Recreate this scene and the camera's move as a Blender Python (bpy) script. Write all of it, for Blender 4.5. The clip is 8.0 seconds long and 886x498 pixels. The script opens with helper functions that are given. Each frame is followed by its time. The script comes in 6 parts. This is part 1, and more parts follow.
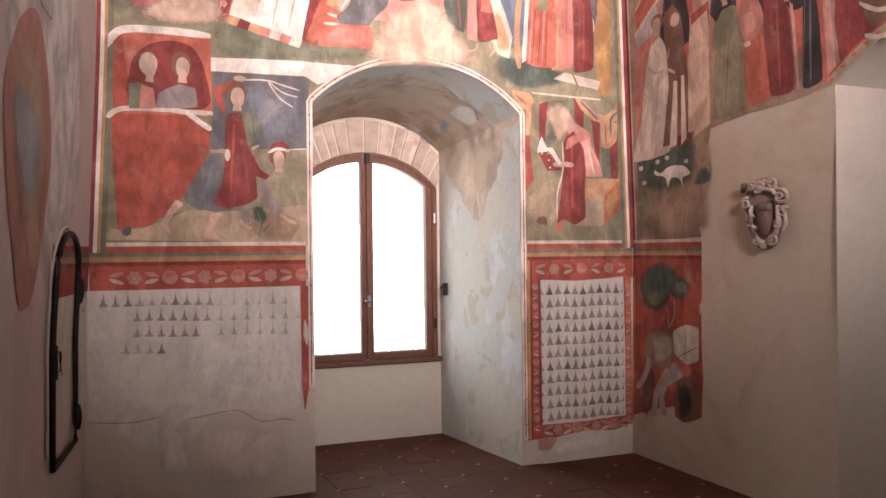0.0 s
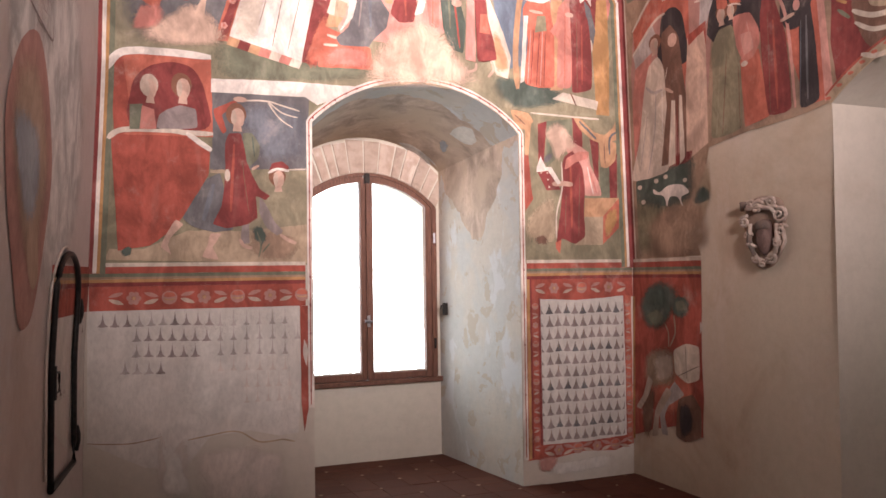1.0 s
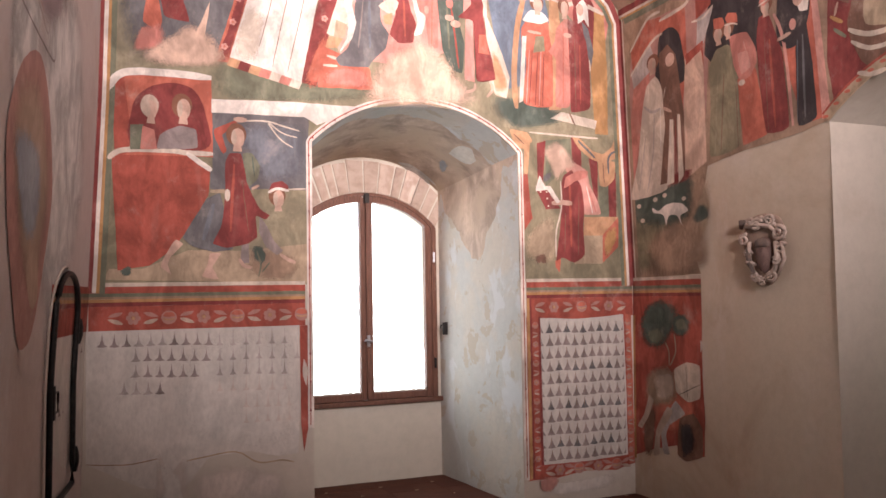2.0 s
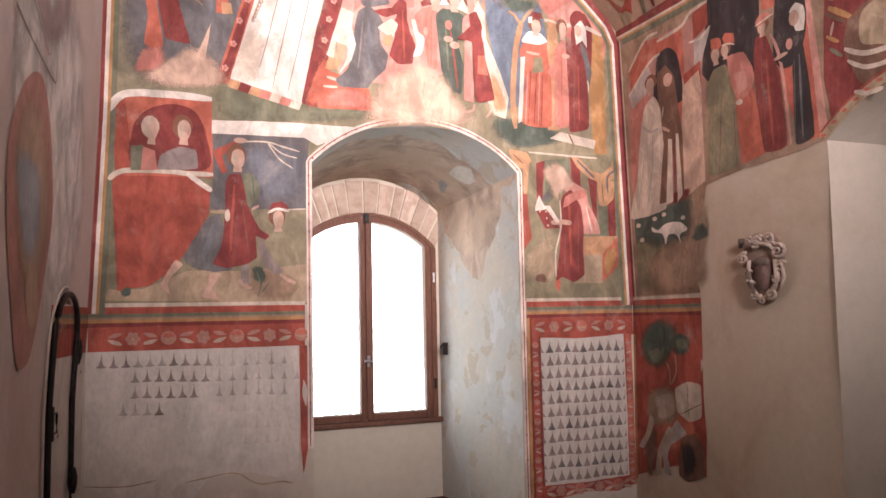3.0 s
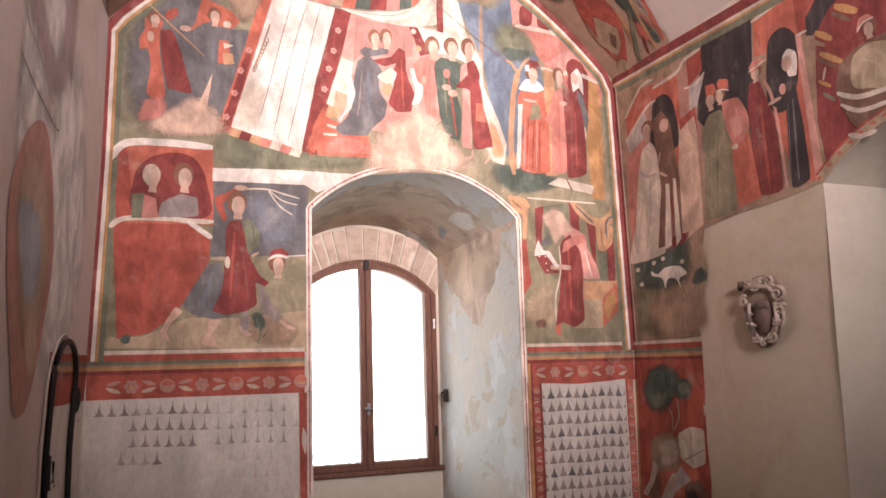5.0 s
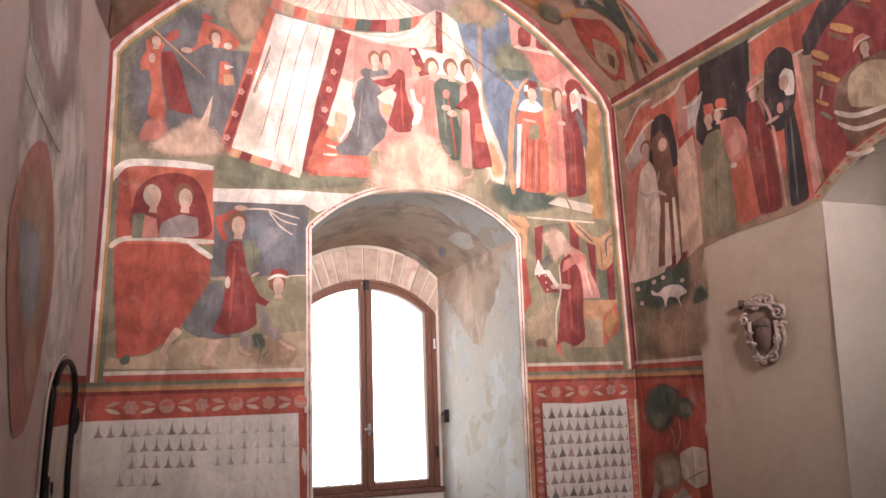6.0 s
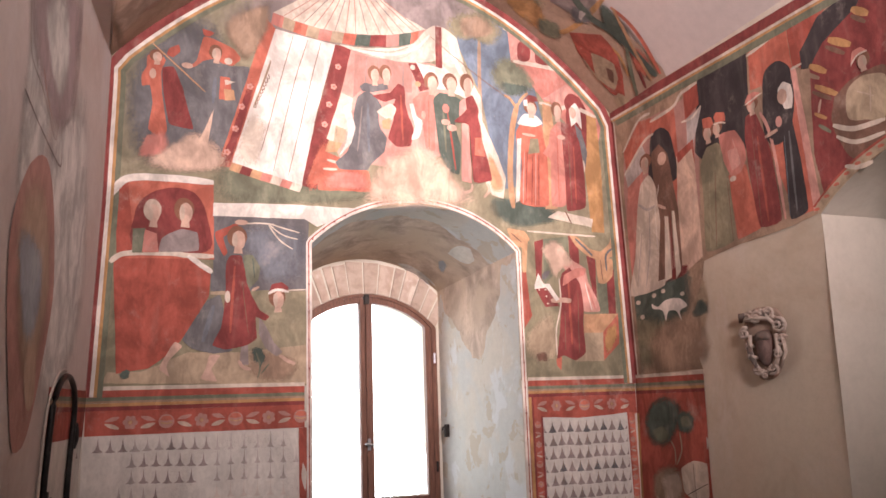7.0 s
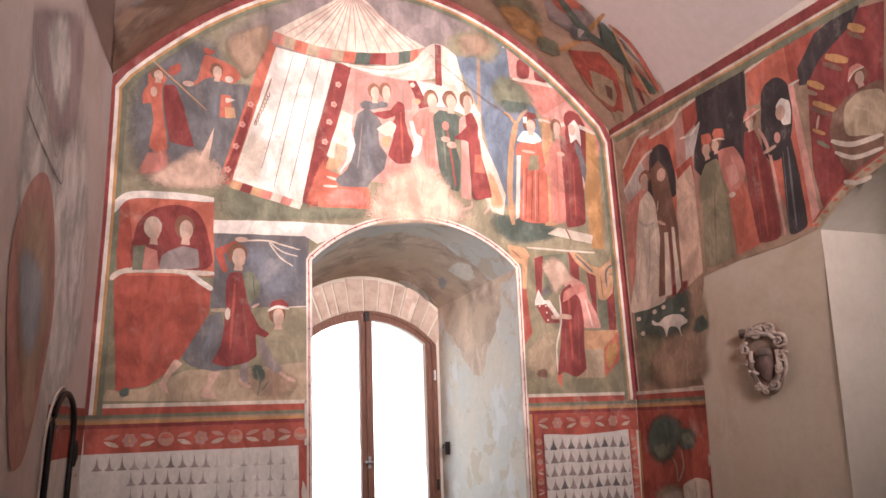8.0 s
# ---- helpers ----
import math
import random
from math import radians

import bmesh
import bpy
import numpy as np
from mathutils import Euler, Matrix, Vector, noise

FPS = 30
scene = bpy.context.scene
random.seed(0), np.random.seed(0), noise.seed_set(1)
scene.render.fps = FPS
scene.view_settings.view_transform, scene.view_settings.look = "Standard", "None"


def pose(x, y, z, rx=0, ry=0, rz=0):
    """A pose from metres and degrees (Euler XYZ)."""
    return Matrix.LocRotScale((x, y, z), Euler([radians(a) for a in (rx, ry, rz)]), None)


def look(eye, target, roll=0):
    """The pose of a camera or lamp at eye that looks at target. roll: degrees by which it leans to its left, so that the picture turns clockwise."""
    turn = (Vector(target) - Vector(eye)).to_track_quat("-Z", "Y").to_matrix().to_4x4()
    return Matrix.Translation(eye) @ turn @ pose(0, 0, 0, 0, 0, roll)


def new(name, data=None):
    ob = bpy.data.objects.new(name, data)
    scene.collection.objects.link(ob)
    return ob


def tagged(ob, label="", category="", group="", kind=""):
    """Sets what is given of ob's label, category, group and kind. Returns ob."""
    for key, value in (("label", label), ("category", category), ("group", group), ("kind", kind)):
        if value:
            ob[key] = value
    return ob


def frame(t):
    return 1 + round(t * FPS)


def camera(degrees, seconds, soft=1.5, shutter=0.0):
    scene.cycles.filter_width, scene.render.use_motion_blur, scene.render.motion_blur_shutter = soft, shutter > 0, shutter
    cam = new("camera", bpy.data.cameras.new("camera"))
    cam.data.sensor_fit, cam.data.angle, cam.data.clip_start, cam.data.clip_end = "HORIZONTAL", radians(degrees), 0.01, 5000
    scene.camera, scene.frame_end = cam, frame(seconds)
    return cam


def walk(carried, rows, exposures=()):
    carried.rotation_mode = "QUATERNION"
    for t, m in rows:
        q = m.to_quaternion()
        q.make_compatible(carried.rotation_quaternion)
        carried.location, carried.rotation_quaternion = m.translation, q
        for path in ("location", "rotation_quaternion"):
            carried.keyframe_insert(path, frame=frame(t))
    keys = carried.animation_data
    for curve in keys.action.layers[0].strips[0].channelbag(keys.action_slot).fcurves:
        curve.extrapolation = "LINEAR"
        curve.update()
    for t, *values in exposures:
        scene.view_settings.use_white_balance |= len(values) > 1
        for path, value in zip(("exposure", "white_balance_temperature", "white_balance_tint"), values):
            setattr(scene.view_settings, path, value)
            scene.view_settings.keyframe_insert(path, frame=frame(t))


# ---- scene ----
# Camera: on a tripod, tilting slowly upwards
cam = camera(55.05, 8.0, 1.6)
PATH = [
    (0.0, -1.0837, -5.7500, 1.6360, 0.253, -0.610, -23.140),
    (0.5, -1.0831, -5.7519, 1.6310, 0.933, -0.698, -23.148),
    (1.0, -1.0824, -5.7540, 1.6257, 1.661, -0.791, -23.156),
    (1.5, -1.0817, -5.7560, 1.6205, 2.354, -0.880, -23.164),
    (3.0, -1.0798, -5.7620, 1.6050, 4.464, -1.150, -23.188),
    (3.5, -1.0791, -5.7642, 1.5994, 5.227, -1.247, -23.197),
    (4.0, -1.0783, -5.7666, 1.5931, 6.070, -1.356, -23.206),
    (4.5, -1.0776, -5.7689, 1.5870, 6.907, -1.463, -23.216),
    (6.0, -1.0755, -5.7753, 1.5704, 9.150, -1.750, -23.241),
    (6.5, -1.0751, -5.7766, 1.5670, 9.612, -1.809, -23.247),
    (7.0, -1.0746, -5.7782, 1.5630, 10.156, -1.879, -23.253),
    (7.5, -1.0740, -5.7798, 1.5588, 10.732, -1.953, -23.259),
    (8.0, -1.0735, -5.7816, 1.5542, 11.352, -2.032, -23.266),
]
walk(cam, [(t, Matrix.Translation((x, y, z)) @ Matrix.Rotation(radians(yaw), 4, "Z") @ Matrix.Rotation(radians(90 + tilt), 4, "X") @ Matrix.Rotation(radians(roll), 4, "Z"))
           for t, x, y, z, tilt, roll, yaw in PATH],
     exposures=[(0.0, 0.0, 6500, 10), (8.0, 0.0, 6500, 10)])

# ---- light ----
sky = bpy.data.worlds.new("sky")
scene.world = sky
sky.use_nodes = True
sn = sky.node_tree.nodes
tex = sn.new("ShaderNodeTexSky")
tex.sky_type, tex.sun_disc, tex.sun_elevation, tex.sun_rotation = "NISHITA", False, radians(50), radians(20)
sky.node_tree.links.new(tex.outputs["Color"], sn["Background"].inputs["Color"])
sn["Background"].inputs["Strength"].default_value = 0.05


def area(name, m, w, h, power, color):
    lamp = bpy.data.lights.new(name, "AREA")
    lamp.shape, lamp.size, lamp.size_y, lamp.energy, lamp.color = "RECTANGLE", w, h, power, color
    ob = new(name, lamp)
    ob.matrix_world = m
    return ob


# daylight in the window, then added fill lamps behind camera and in side niche
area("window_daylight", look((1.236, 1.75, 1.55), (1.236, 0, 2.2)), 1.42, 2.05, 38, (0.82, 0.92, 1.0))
# unseen fill lamp, added to brighten the lower end wall
area("added_back_fill", look((1.1, -8.35, 1.4), (-0.4, 0, 2.0)), 1.4, 2.2, 9, (1.0, 0.90, 0.90))
# unseen lamp high at the back, added to brighten the upper walls
high = area("added_high_fill", look((0.2, -8.4, 4.0), (1.55, 0, 4.3)), 1.0, 0.85, 160, (1.0, 0.85, 0.87))
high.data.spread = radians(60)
# lamp added inside the side niche, no window known there
area("added_niche_fill", look((4.3, -2.95, 1.6), (0.0, -3.6, 2.2)), 1.2, 1.6, 6, (1.0, 0.96, 0.92))
# added spot that makes the glow on the end wall, its source unknown
beam = bpy.data.lights.new("added_wall_spot", "SPOT")
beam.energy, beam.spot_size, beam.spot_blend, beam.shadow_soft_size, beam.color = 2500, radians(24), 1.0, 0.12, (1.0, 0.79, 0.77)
new("added_wall_spot", beam).matrix_world = look((0.2, -8.6, 4.0), (1.25, 0.0, 3.05))

# ---- materials ----
def nodes(name, rough=0.9, metal=0.0):
    m = bpy.data.materials.new(name)
    m.use_nodes = True
    b = m.node_tree.nodes["Principled BSDF"]
    b.inputs["Roughness"].default_value, b.inputs["Metallic"].default_value = rough, metal
    b.inputs["Specular IOR Level"].default_value = 0.25
    return m, m.node_tree.nodes, m.node_tree.links, b


def grain(n, l, scale, detail=6.0, rough=0.6, stretch=(1, 1, 1), distort=0.0):
    c, mp, t = n.new("ShaderNodeTexCoord"), n.new("ShaderNodeMapping"), n.new("ShaderNodeTexNoise")
    mp.inputs["Scale"].default_value = stretch
    t.inputs["Scale"].default_value, t.inputs["Detail"].default_value = scale, detail
    t.inputs["Roughness"].default_value, t.inputs["Distortion"].default_value = rough, distort
    l.new(c.outputs["Object"], mp.inputs["Vector"])
    l.new(mp.outputs["Vector"], t.inputs["Vector"])
    return t.outputs["Fac"]


def ramp(n, l, fac, a, b):
    r = n.new("ShaderNodeMapRange")
    r.interpolation_type = "SMOOTHSTEP"
    r.inputs["From Min"].default_value, r.inputs["From Max"].default_value = a, b
    l.new(fac, r.inputs["Value"])
    return r.outputs["Result"]


def mix(n, l, fac, a, b, kind="MIX"):
    x = n.new("ShaderNodeMix")
    x.data_type, x.blend_type = "RGBA", kind
    if isinstance(fac, float):
        x.inputs[0].default_value = fac
    else:
        l.new(fac, x.inputs[0])
    for i, c in ((6, a), (7, b)):
        if isinstance(c, tuple):
            x.inputs[i].default_value = (*c, 1)
        else:
            l.new(c, x.inputs[i])
    return x.outputs[2]


def bump(n, l, b, height, strength, dist):
    k = n.new("ShaderNodeBump")
    k.inputs["Strength"].default_value, k.inputs["Distance"].default_value = strength, dist
    l.new(height, k.inputs["Height"])
    l.new(k.outputs["Normal"], b.inputs["Normal"])


def scaled(c, k):
    return tuple(min(1.0, v * k) for v in c)


TINTS = {}


def plaster_tint(n, l, base, stain, stain2, s1, s2, lo, hi):
    big = ramp(n, l, grain(n, l, s1, 5, 0.62, distort=0.6), lo, hi)
    c = mix(n, l, big, base, stain)
    c = mix(n, l, ramp(n, l, grain(n, l, s2, 7, 0.66, (1, 1, 0.6), 0.4), 0.54, 0.66), c, stain2)
    c = mix(n, l, ramp(n, l, grain(n, l, 14, 6, 0.7), 0.3, 0.75), c, mix(n, l, 0.20, c, scaled(base, 0.55)))
    return mix(n, l, ramp(n, l, grain(n, l, 95, 3, 0.6), 0.62, 0.8), c, mix(n, l, 0.22, c, scaled(base, 0.5)))


def plaster(name, base, stain, stain2, s1=1.1, s2=0.6, lo=0.50, hi=0.72, relief=0.25):
    """Old lime plaster: blotches at two scales, fine grain, uneven trowelled relief."""
    m, n, l, b = nodes(name)
    TINTS[name] = (plaster_tint, (base, stain, stain2, s1, s2, lo, hi))
    l.new(plaster_tint(n, l, *TINTS[name][1]), b.inputs["Base Color"])
    bump(n, l, b, grain(n, l, 7, 8, 0.68), relief, 0.02)
    return m


PLASTER_TONE = (0.50, 0.42, 0.35)
PAINTS = {}


def paint_tint(n, l, color, wear, tone, s, folds):
    c = mix(n, l, ramp(n, l, grain(n, l, s * 1.6, 6, 0.65, (1, 1, 0.7), 0.5), 0.36, 0.66), scaled(color, 1.0 - tone), scaled(color, 1.0 + tone))
    c = mix(n, l, ramp(n, l, grain(n, l, s * 9, 6, 0.7, (1.4, 1.4, 0.7)), 0.35, 0.7), c, mix(n, l, 0.28, c, scaled(color, 0.45)))
    if folds:
        c = mix(n, l, ramp(n, l, grain(n, l, s * 5.5, 4, 0.55, (1, 1, 0.14), 0.3), 0.42, 0.66), c, mix(n, l, 0.09, c, scaled(color, 0.4)))
        c = mix(n, l, ramp(n, l, grain(n, l, s * 4.0, 3, 0.5, (1, 1, 0.16), 0.3), 0.55, 0.72), c, mix(n, l, 0.06, c, PLASTER_TONE))
    faded = mix(n, l, 0.45, c, PLASTER_TONE)
    c = mix(n, l, ramp(n, l, grain(n, l, s * 1.1, 9, 0.78), 0.62 - 0.25 * wear, 0.84 - 0.2 * wear), c, faded)
    return mix(n, l, ramp(n, l, grain(n, l, s * 22, 4, 0.75), 0.66, 0.78), c, mix(n, l, 0.45, c, PLASTER_TONE))


def paint(key, color, wear=0.34, tone=0.30, s=3.0, folds=True):
    """Fresco pigment on lime: brushy shading, faded blotches, specks down to the pale plaster."""
    m, n, l, b = nodes("fresco_" + key)
    TINTS[key] = (paint_tint, (color, wear, tone, s, folds))
    l.new(paint_tint(n, l, *TINTS[key][1]), b.inputs["Base Color"])
    bump(n, l, b, grain(n, l, 9, 8, 0.7), 0.2, 0.015)
    PAINTS[key] = m
    return m


for key, rgb in {
    "red": (0.34, 0.085, 0.06), "darkred": (0.21, 0.05, 0.045), "brick": (0.45, 0.135, 0.09), "pink": (0.55, 0.28, 0.23),
    "rose": (0.50, 0.20, 0.16), "ochre": (0.42, 0.23, 0.10), "amber": (0.46, 0.265, 0.15), "green": (0.16, 0.16, 0.11), "darkgreen": (0.085, 0.105, 0.085),
    "olive": (0.23, 0.20, 0.13), "field": (0.26, 0.225, 0.15), "sand": (0.37, 0.28, 0.19), "blue": (0.145, 0.15, 0.165), "slate": (0.142, 0.134, 0.134),
    "skyblue": (0.15, 0.18, 0.22), "black": (0.05, 0.04, 0.04), "white": (0.64, 0.57, 0.50), "cream": (0.56, 0.47, 0.38),
    "skin": (0.50, 0.33, 0.255), "grey": (0.40, 0.35, 0.32), "hair": (0.20, 0.095, 0.06), "brown": (0.18, 0.10, 0.07), "earth": (0.31, 0.21, 0.145), "mauve": (0.26, 0.21, 0.195),
    "oldrose": (0.38, 0.205, 0.17), "oldochre": (0.39, 0.275, 0.20), "oldblue": (0.29, 0.305, 0.32), "oldmauve": (0.32, 0.245, 0.24), "peach": (0.53, 0.37, 0.28), "umber": (0.45, 0.345, 0.27), "palegrey": (0.50, 0.47, 0.43),
}.items():
    paint(key, rgb, tone=0.14 if key.startswith("old") else 0.30, folds=key in ("red", "darkred", "brick", "pink", "rose", "slate", "blue", "grey", "cream", "black", "mauve", "darkgreen"))

WALL = plaster("lime_plaster", (0.49, 0.44, 0.365), (0.42, 0.36, 0.29), (0.54, 0.50, 0.43))
JAMB = plaster("jamb_plaster", (0.46, 0.45, 0.42), (0.50, 0.45, 0.38), (0.43, 0.40, 0.36), 1.6, 1.3, 0.45, 0.62, 0.4)
SILLWALL = plaster("parapet_plaster", (0.50, 0.46, 0.38), (0.46, 0.41, 0.33), (0.53, 0.49, 0.42))
VAULT = plaster("vault_plaster", (0.62, 0.54, 0.50), (0.57, 0.49, 0.45), (0.66, 0.58, 0.54), 0.8, 0.5, 0.4, 0.8, 0.12)
LEFTWALL = plaster("left_wall_plaster", (0.50, 0.43, 0.39), (0.44, 0.36, 0.31), (0.52, 0.47, 0.45))
SIDEWALL = plaster("side_niche_plaster", (0.50, 0.44, 0.37), (0.46, 0.39, 0.32), (0.53, 0.48, 0.42))
RIGHTWALL = plaster("right_wall_plaster", (0.52, 0.44, 0.34), (0.43, 0.33, 0.235), (0.57, 0.50, 0.425))
STONE = plaster("voussoir_stone", (0.43, 0.34, 0.275), (0.33, 0.245, 0.195), (0.50, 0.43, 0.37), 7, 4, 0.4, 0.66, 0.9)
_n, _l = STONE.node_tree.nodes, STONE.node_tree.links
_o, _h = _n.new("ShaderNodeObjectInfo"), _n.new("ShaderNodeHueSaturation")
_r = _n.new("ShaderNodeMapRange")
_r.inputs["To Min"].default_value, _r.inputs["To Max"].default_value = 0.86, 1.10
_l.new(_o.outputs["Random"], _r.inputs["Value"])
_l.new(_r.outputs["Result"], _h.inputs["Value"])
_l.new(_n["Principled BSDF"].inputs["Base Color"].links[0].from_socket, _h.inputs["Color"])
_l.new(_h.outputs["Color"], _n["Principled BSDF"].inputs["Base Color"])


def simple(name, color, rough, metal=0.0, s=20.0, var=0.35, relief=0.15, stretch=(1, 1, 1)):
    m, n, l, b = nodes(name, rough, metal)
    c = mix(n, l, ramp(n, l, grain(n, l, s, 7, 0.65, stretch), 0.3, 0.7), scaled(color, 1 - var), scaled(color, 1 + var))
    c = mix(n, l, ramp(n, l, grain(n, l, s * 0.15, 4), 0.45, 0.75), c, scaled(color, 0.75))
    l.new(c, b.inputs["Base Color"])
    bump(n, l, b, grain(n, l, s * 2, 6), relief, 0.004)
    return m


def niche_plaster():
    """Grey-blue plaster over older brown plaster, flaked along ragged edges."""
    m, n, l, b = nodes("niche_plaster")
    fade, add, sub = (n.new(k) for k in ("ShaderNodeAttribute", "ShaderNodeMath", "ShaderNodeMath"))
    fade.attribute_name = "fade"
    sub.operation, sub.inputs[1].default_value, sub.inputs[2].default_value = "MULTIPLY_ADD", 0.8, -0.4
    l.new(grain(n, l, 9, 7, 0.62, distort=0.5), sub.inputs[0])
    l.new(fade.outputs["Fac"], add.inputs[0])
    l.new(sub.outputs[0], add.inputs[1])
    top, low = (TINTS[q][0](n, l, *TINTS[q][1]) for q in ("umber", "jamb_plaster"))
    top = mix(n, l, ramp(n, l, grain(n, l, 2.6, 6, 0.6, distort=0.6), 0.42, 0.62), top, (0.46, 0.355, 0.265))
    low = mix(n, l, ramp(n, l, grain(n, l, 4.5, 8, 0.6, distort=0.4), 0.57, 0.60), low, (0.42, 0.36, 0.29))
    low = mix(n, l, ramp(n, l, grain(n, l, 2.1, 6, 0.6, (1, 1, 0.7), 0.3), 0.55, 0.59), low, (0.50, 0.50, 0.49))
    l.new(mix(n, l, ramp(n, l, add.outputs[0], 0.46, 0.54), low, top), b.inputs["Base Color"])
    bump(n, l, b, grain(n, l, 7, 8, 0.68), 0.4, 0.02)
    return m


NICHE = niche_plaster()
WOOD = simple("window_wood", (0.125, 0.056, 0.036), 0.55, 0, 14, 0.4, 0.2, (6, 6, 0.5))
IRON = simple("wrought_iron", (0.025, 0.022, 0.020), 0.5, 0.6, 40, 0.4, 0.3)
STEEL = simple("old_steel", (0.45, 0.46, 0.48), 0.3, 1.0, 40, 0.2, 0.1)
PIETRA = plaster("carved_stone", (0.47, 0.38, 0.32), (0.33, 0.25, 0.20), (0.55, 0.47, 0.41), 9, 5, 0.4, 0.7, 0.5)
BROWNSTONE = plaster("brown_stone", (0.30, 0.215, 0.165), (0.20, 0.14, 0.105), (0.40, 0.32, 0.26), 9, 5, 0.4, 0.7, 0.4)
REDSTONE = plaster("red_stone", (0.15, 0.095, 0.08), (0.11, 0.07, 0.06), (0.21, 0.14, 0.12), 9, 5, 0.4, 0.7, 0.4)
DARKSTONE = plaster("dark_stone", (0.13, 0.10, 0.085), (0.20, 0.13, 0.10), (0.10, 0.08, 0.07), 9, 5, 0.4, 0.7, 0.4)


def terracotta():
    m, n, l, b = nodes("terracotta", 0.8)
    o = n.new("ShaderNodeObjectInfo")
    r = n.new("ShaderNodeMapRange")
    r.inputs["To Min"].default_value, r.inputs["To Max"].default_value = 0.0, 1.0
    l.new(o.outputs["Random"], r.inputs["Value"])
    c = mix(n, l, r.outputs["Result"], (0.080, 0.029, 0.019), (0.115, 0.044, 0.028))
    c = mix(n, l, ramp(n, l, grain(n, l, 10, 7, 0.7), 0.35, 0.7), c, (0.080, 0.034, 0.023))
    c = mix(n, l, ramp(n, l, grain(n, l, 5, 5, 0.7), 0.62, 0.8), c, (0.14, 0.07, 0.05))
    l.new(c, b.inputs["Base Color"])
    b.inputs["Specular IOR Level"].default_value = 0.12
    bump(n, l, b, grain(n, l, 30, 6), 0.25, 0.004)
    return m


TILE = terracotta()
GROUT = simple("floor_mortar", (0.085, 0.034, 0.024), 0.95, 0, 30)
glass_m = bpy.data.materials.new("window_glass")
glass_m.use_nodes = True
gb = glass_m.node_tree.nodes["Principled BSDF"]
gb.inputs["Transmission Weight"].default_value, gb.inputs["Roughness"].default_value, gb.inputs["IOR"].default_value = 1.0, 0.02, 1.45
glow = bpy.data.materials.new("bright_sky")
glow.use_nodes = True
ge = glow.node_tree.nodes.new("ShaderNodeEmission")
ge.inputs["Color"].default_value, ge.inputs["Strength"].default_value = (0.97, 0.98, 1.0, 1), 6.0
glow.node_tree.links.new(ge.outputs[0], glow.node_tree.nodes["Material Output"].inputs["Surface"])


# ---- mesh helpers ----
def mesh_ob(name, verts, faces, mats, parent=None, index=None, smooth=False):
    me = bpy.data.meshes.new(name)
    me.from_pydata([tuple(v) for v in verts], [], faces)
    for m in (mats if isinstance(mats, (list, tuple)) else [mats]):
        me.materials.append(m)
    if index:
        me.polygons.foreach_set("material_index", index)
    if smooth:
        me.polygons.foreach_set("use_smooth", [True] * len(faces))
    me.update()
    ob = new(name, me)
    if parent:
        ob.parent = parent
    return ob


def part(name, bm, material, parent=None, label="", smooth=False):
    me = bpy.data.meshes.new(name)
    bm.normal_update()
    bm.to_mesh(me)
    bm.free()
    for m in (material if isinstance(material, (list, tuple)) else [material]):
        me.materials.append(m)
    if smooth:
        me.polygons.foreach_set("use_smooth", [True] * len(me.polygons))
    ob = new(name, me)
    if parent:
        ob.parent = parent
    if label:
        tagged(ob, label)
    return ob


def box(bm, x0, x1, y0, y1, z0, z1, bevel=0.0):
    r = bmesh.ops.create_cube(bm, size=1.0, matrix=Matrix.Translation(((x0 + x1) / 2, (y0 + y1) / 2, (z0 + z1) / 2)) @ Matrix.Diagonal((x1 - x0, y1 - y0, z1 - z0, 1)))
    if bevel:
        es = list({e for v in r["verts"] for e in v.link_edges})
        bmesh.ops.bevel(bm, geom=es, offset=bevel, segments=2, affect="EDGES", profile=0.5)


def tube(bm, pts, radius, sides=8, closed=False, flat=1.0, axis=None):
    """A bar swept along points; flat squeezes it along its second axis."""
    pts = [Vector(q) for q in pts]
    rings = []
    n = len(pts)
    for i, q in enumerate(pts):
        a, b = (pts[i - 1] if i or closed else q), (pts[(i + 1) % n] if i < n - 1 or closed else q)
        d = (b - a).normalized()
        u = (axis if axis else (Vector((0, 0, 1)) if abs(d.z) < 0.9 else Vector((0, 1, 0)))).cross(d).normalized()
        w = d.cross(u)
        rad = radius[i] if isinstance(radius, (list, tuple)) else radius
        rings.append([bm.verts.new(q + u * math.cos(k) * rad + w * math.sin(k) * rad * flat) for k in (2 * math.pi * j / sides for j in range(sides))])
    for i in range(n if closed else n - 1):
        r0, r1 = rings[i], rings[(i + 1) % n]
        for j in range(sides):
            bm.faces.new((r0[j], r0[(j + 1) % sides], r1[(j + 1) % sides], r1[j]))
    if not closed:
        bm.faces.new(rings[0][::-1])
        bm.faces.new(rings[-1])


def lerp(x, xs, ys):
    return float(np.interp(x, xs, ys))


# ---- plan ----
CX, HALF = 1.02, 2.0                       # middle and half width of the room
def vault(x):                              # underside of the vault
    return 3.89 + 1.05 * (1 - min(1.0, abs(x - CX) / HALF) ** 2.05)
def left_x(y, z):                          # face of the left wall, splayed towards the back
    return lerp(z, (0, 1.2, 1.7, 2.9, 3.9), (-1.07, -1.06, -1.03, -0.978, -0.955)) + 0.17 * y
def right_x(y, z):                         # face of the right wall, slightly bellied
    return 3.030 + lerp(z, (0, 1.7, 3.87, 4.6), (-0.003, 0.033, -0.032, -0.055)) + 0.0305 * y
NX0, NX1, NSPRING, NRISE = 0.40, 2.018, 2.69, 0.337   # window niche at the wall's face
BX0, BX1, BSPRING, BRISE = 0.53, 1.925, 2.55, 0.28    # at its back
DEEP = 1.371
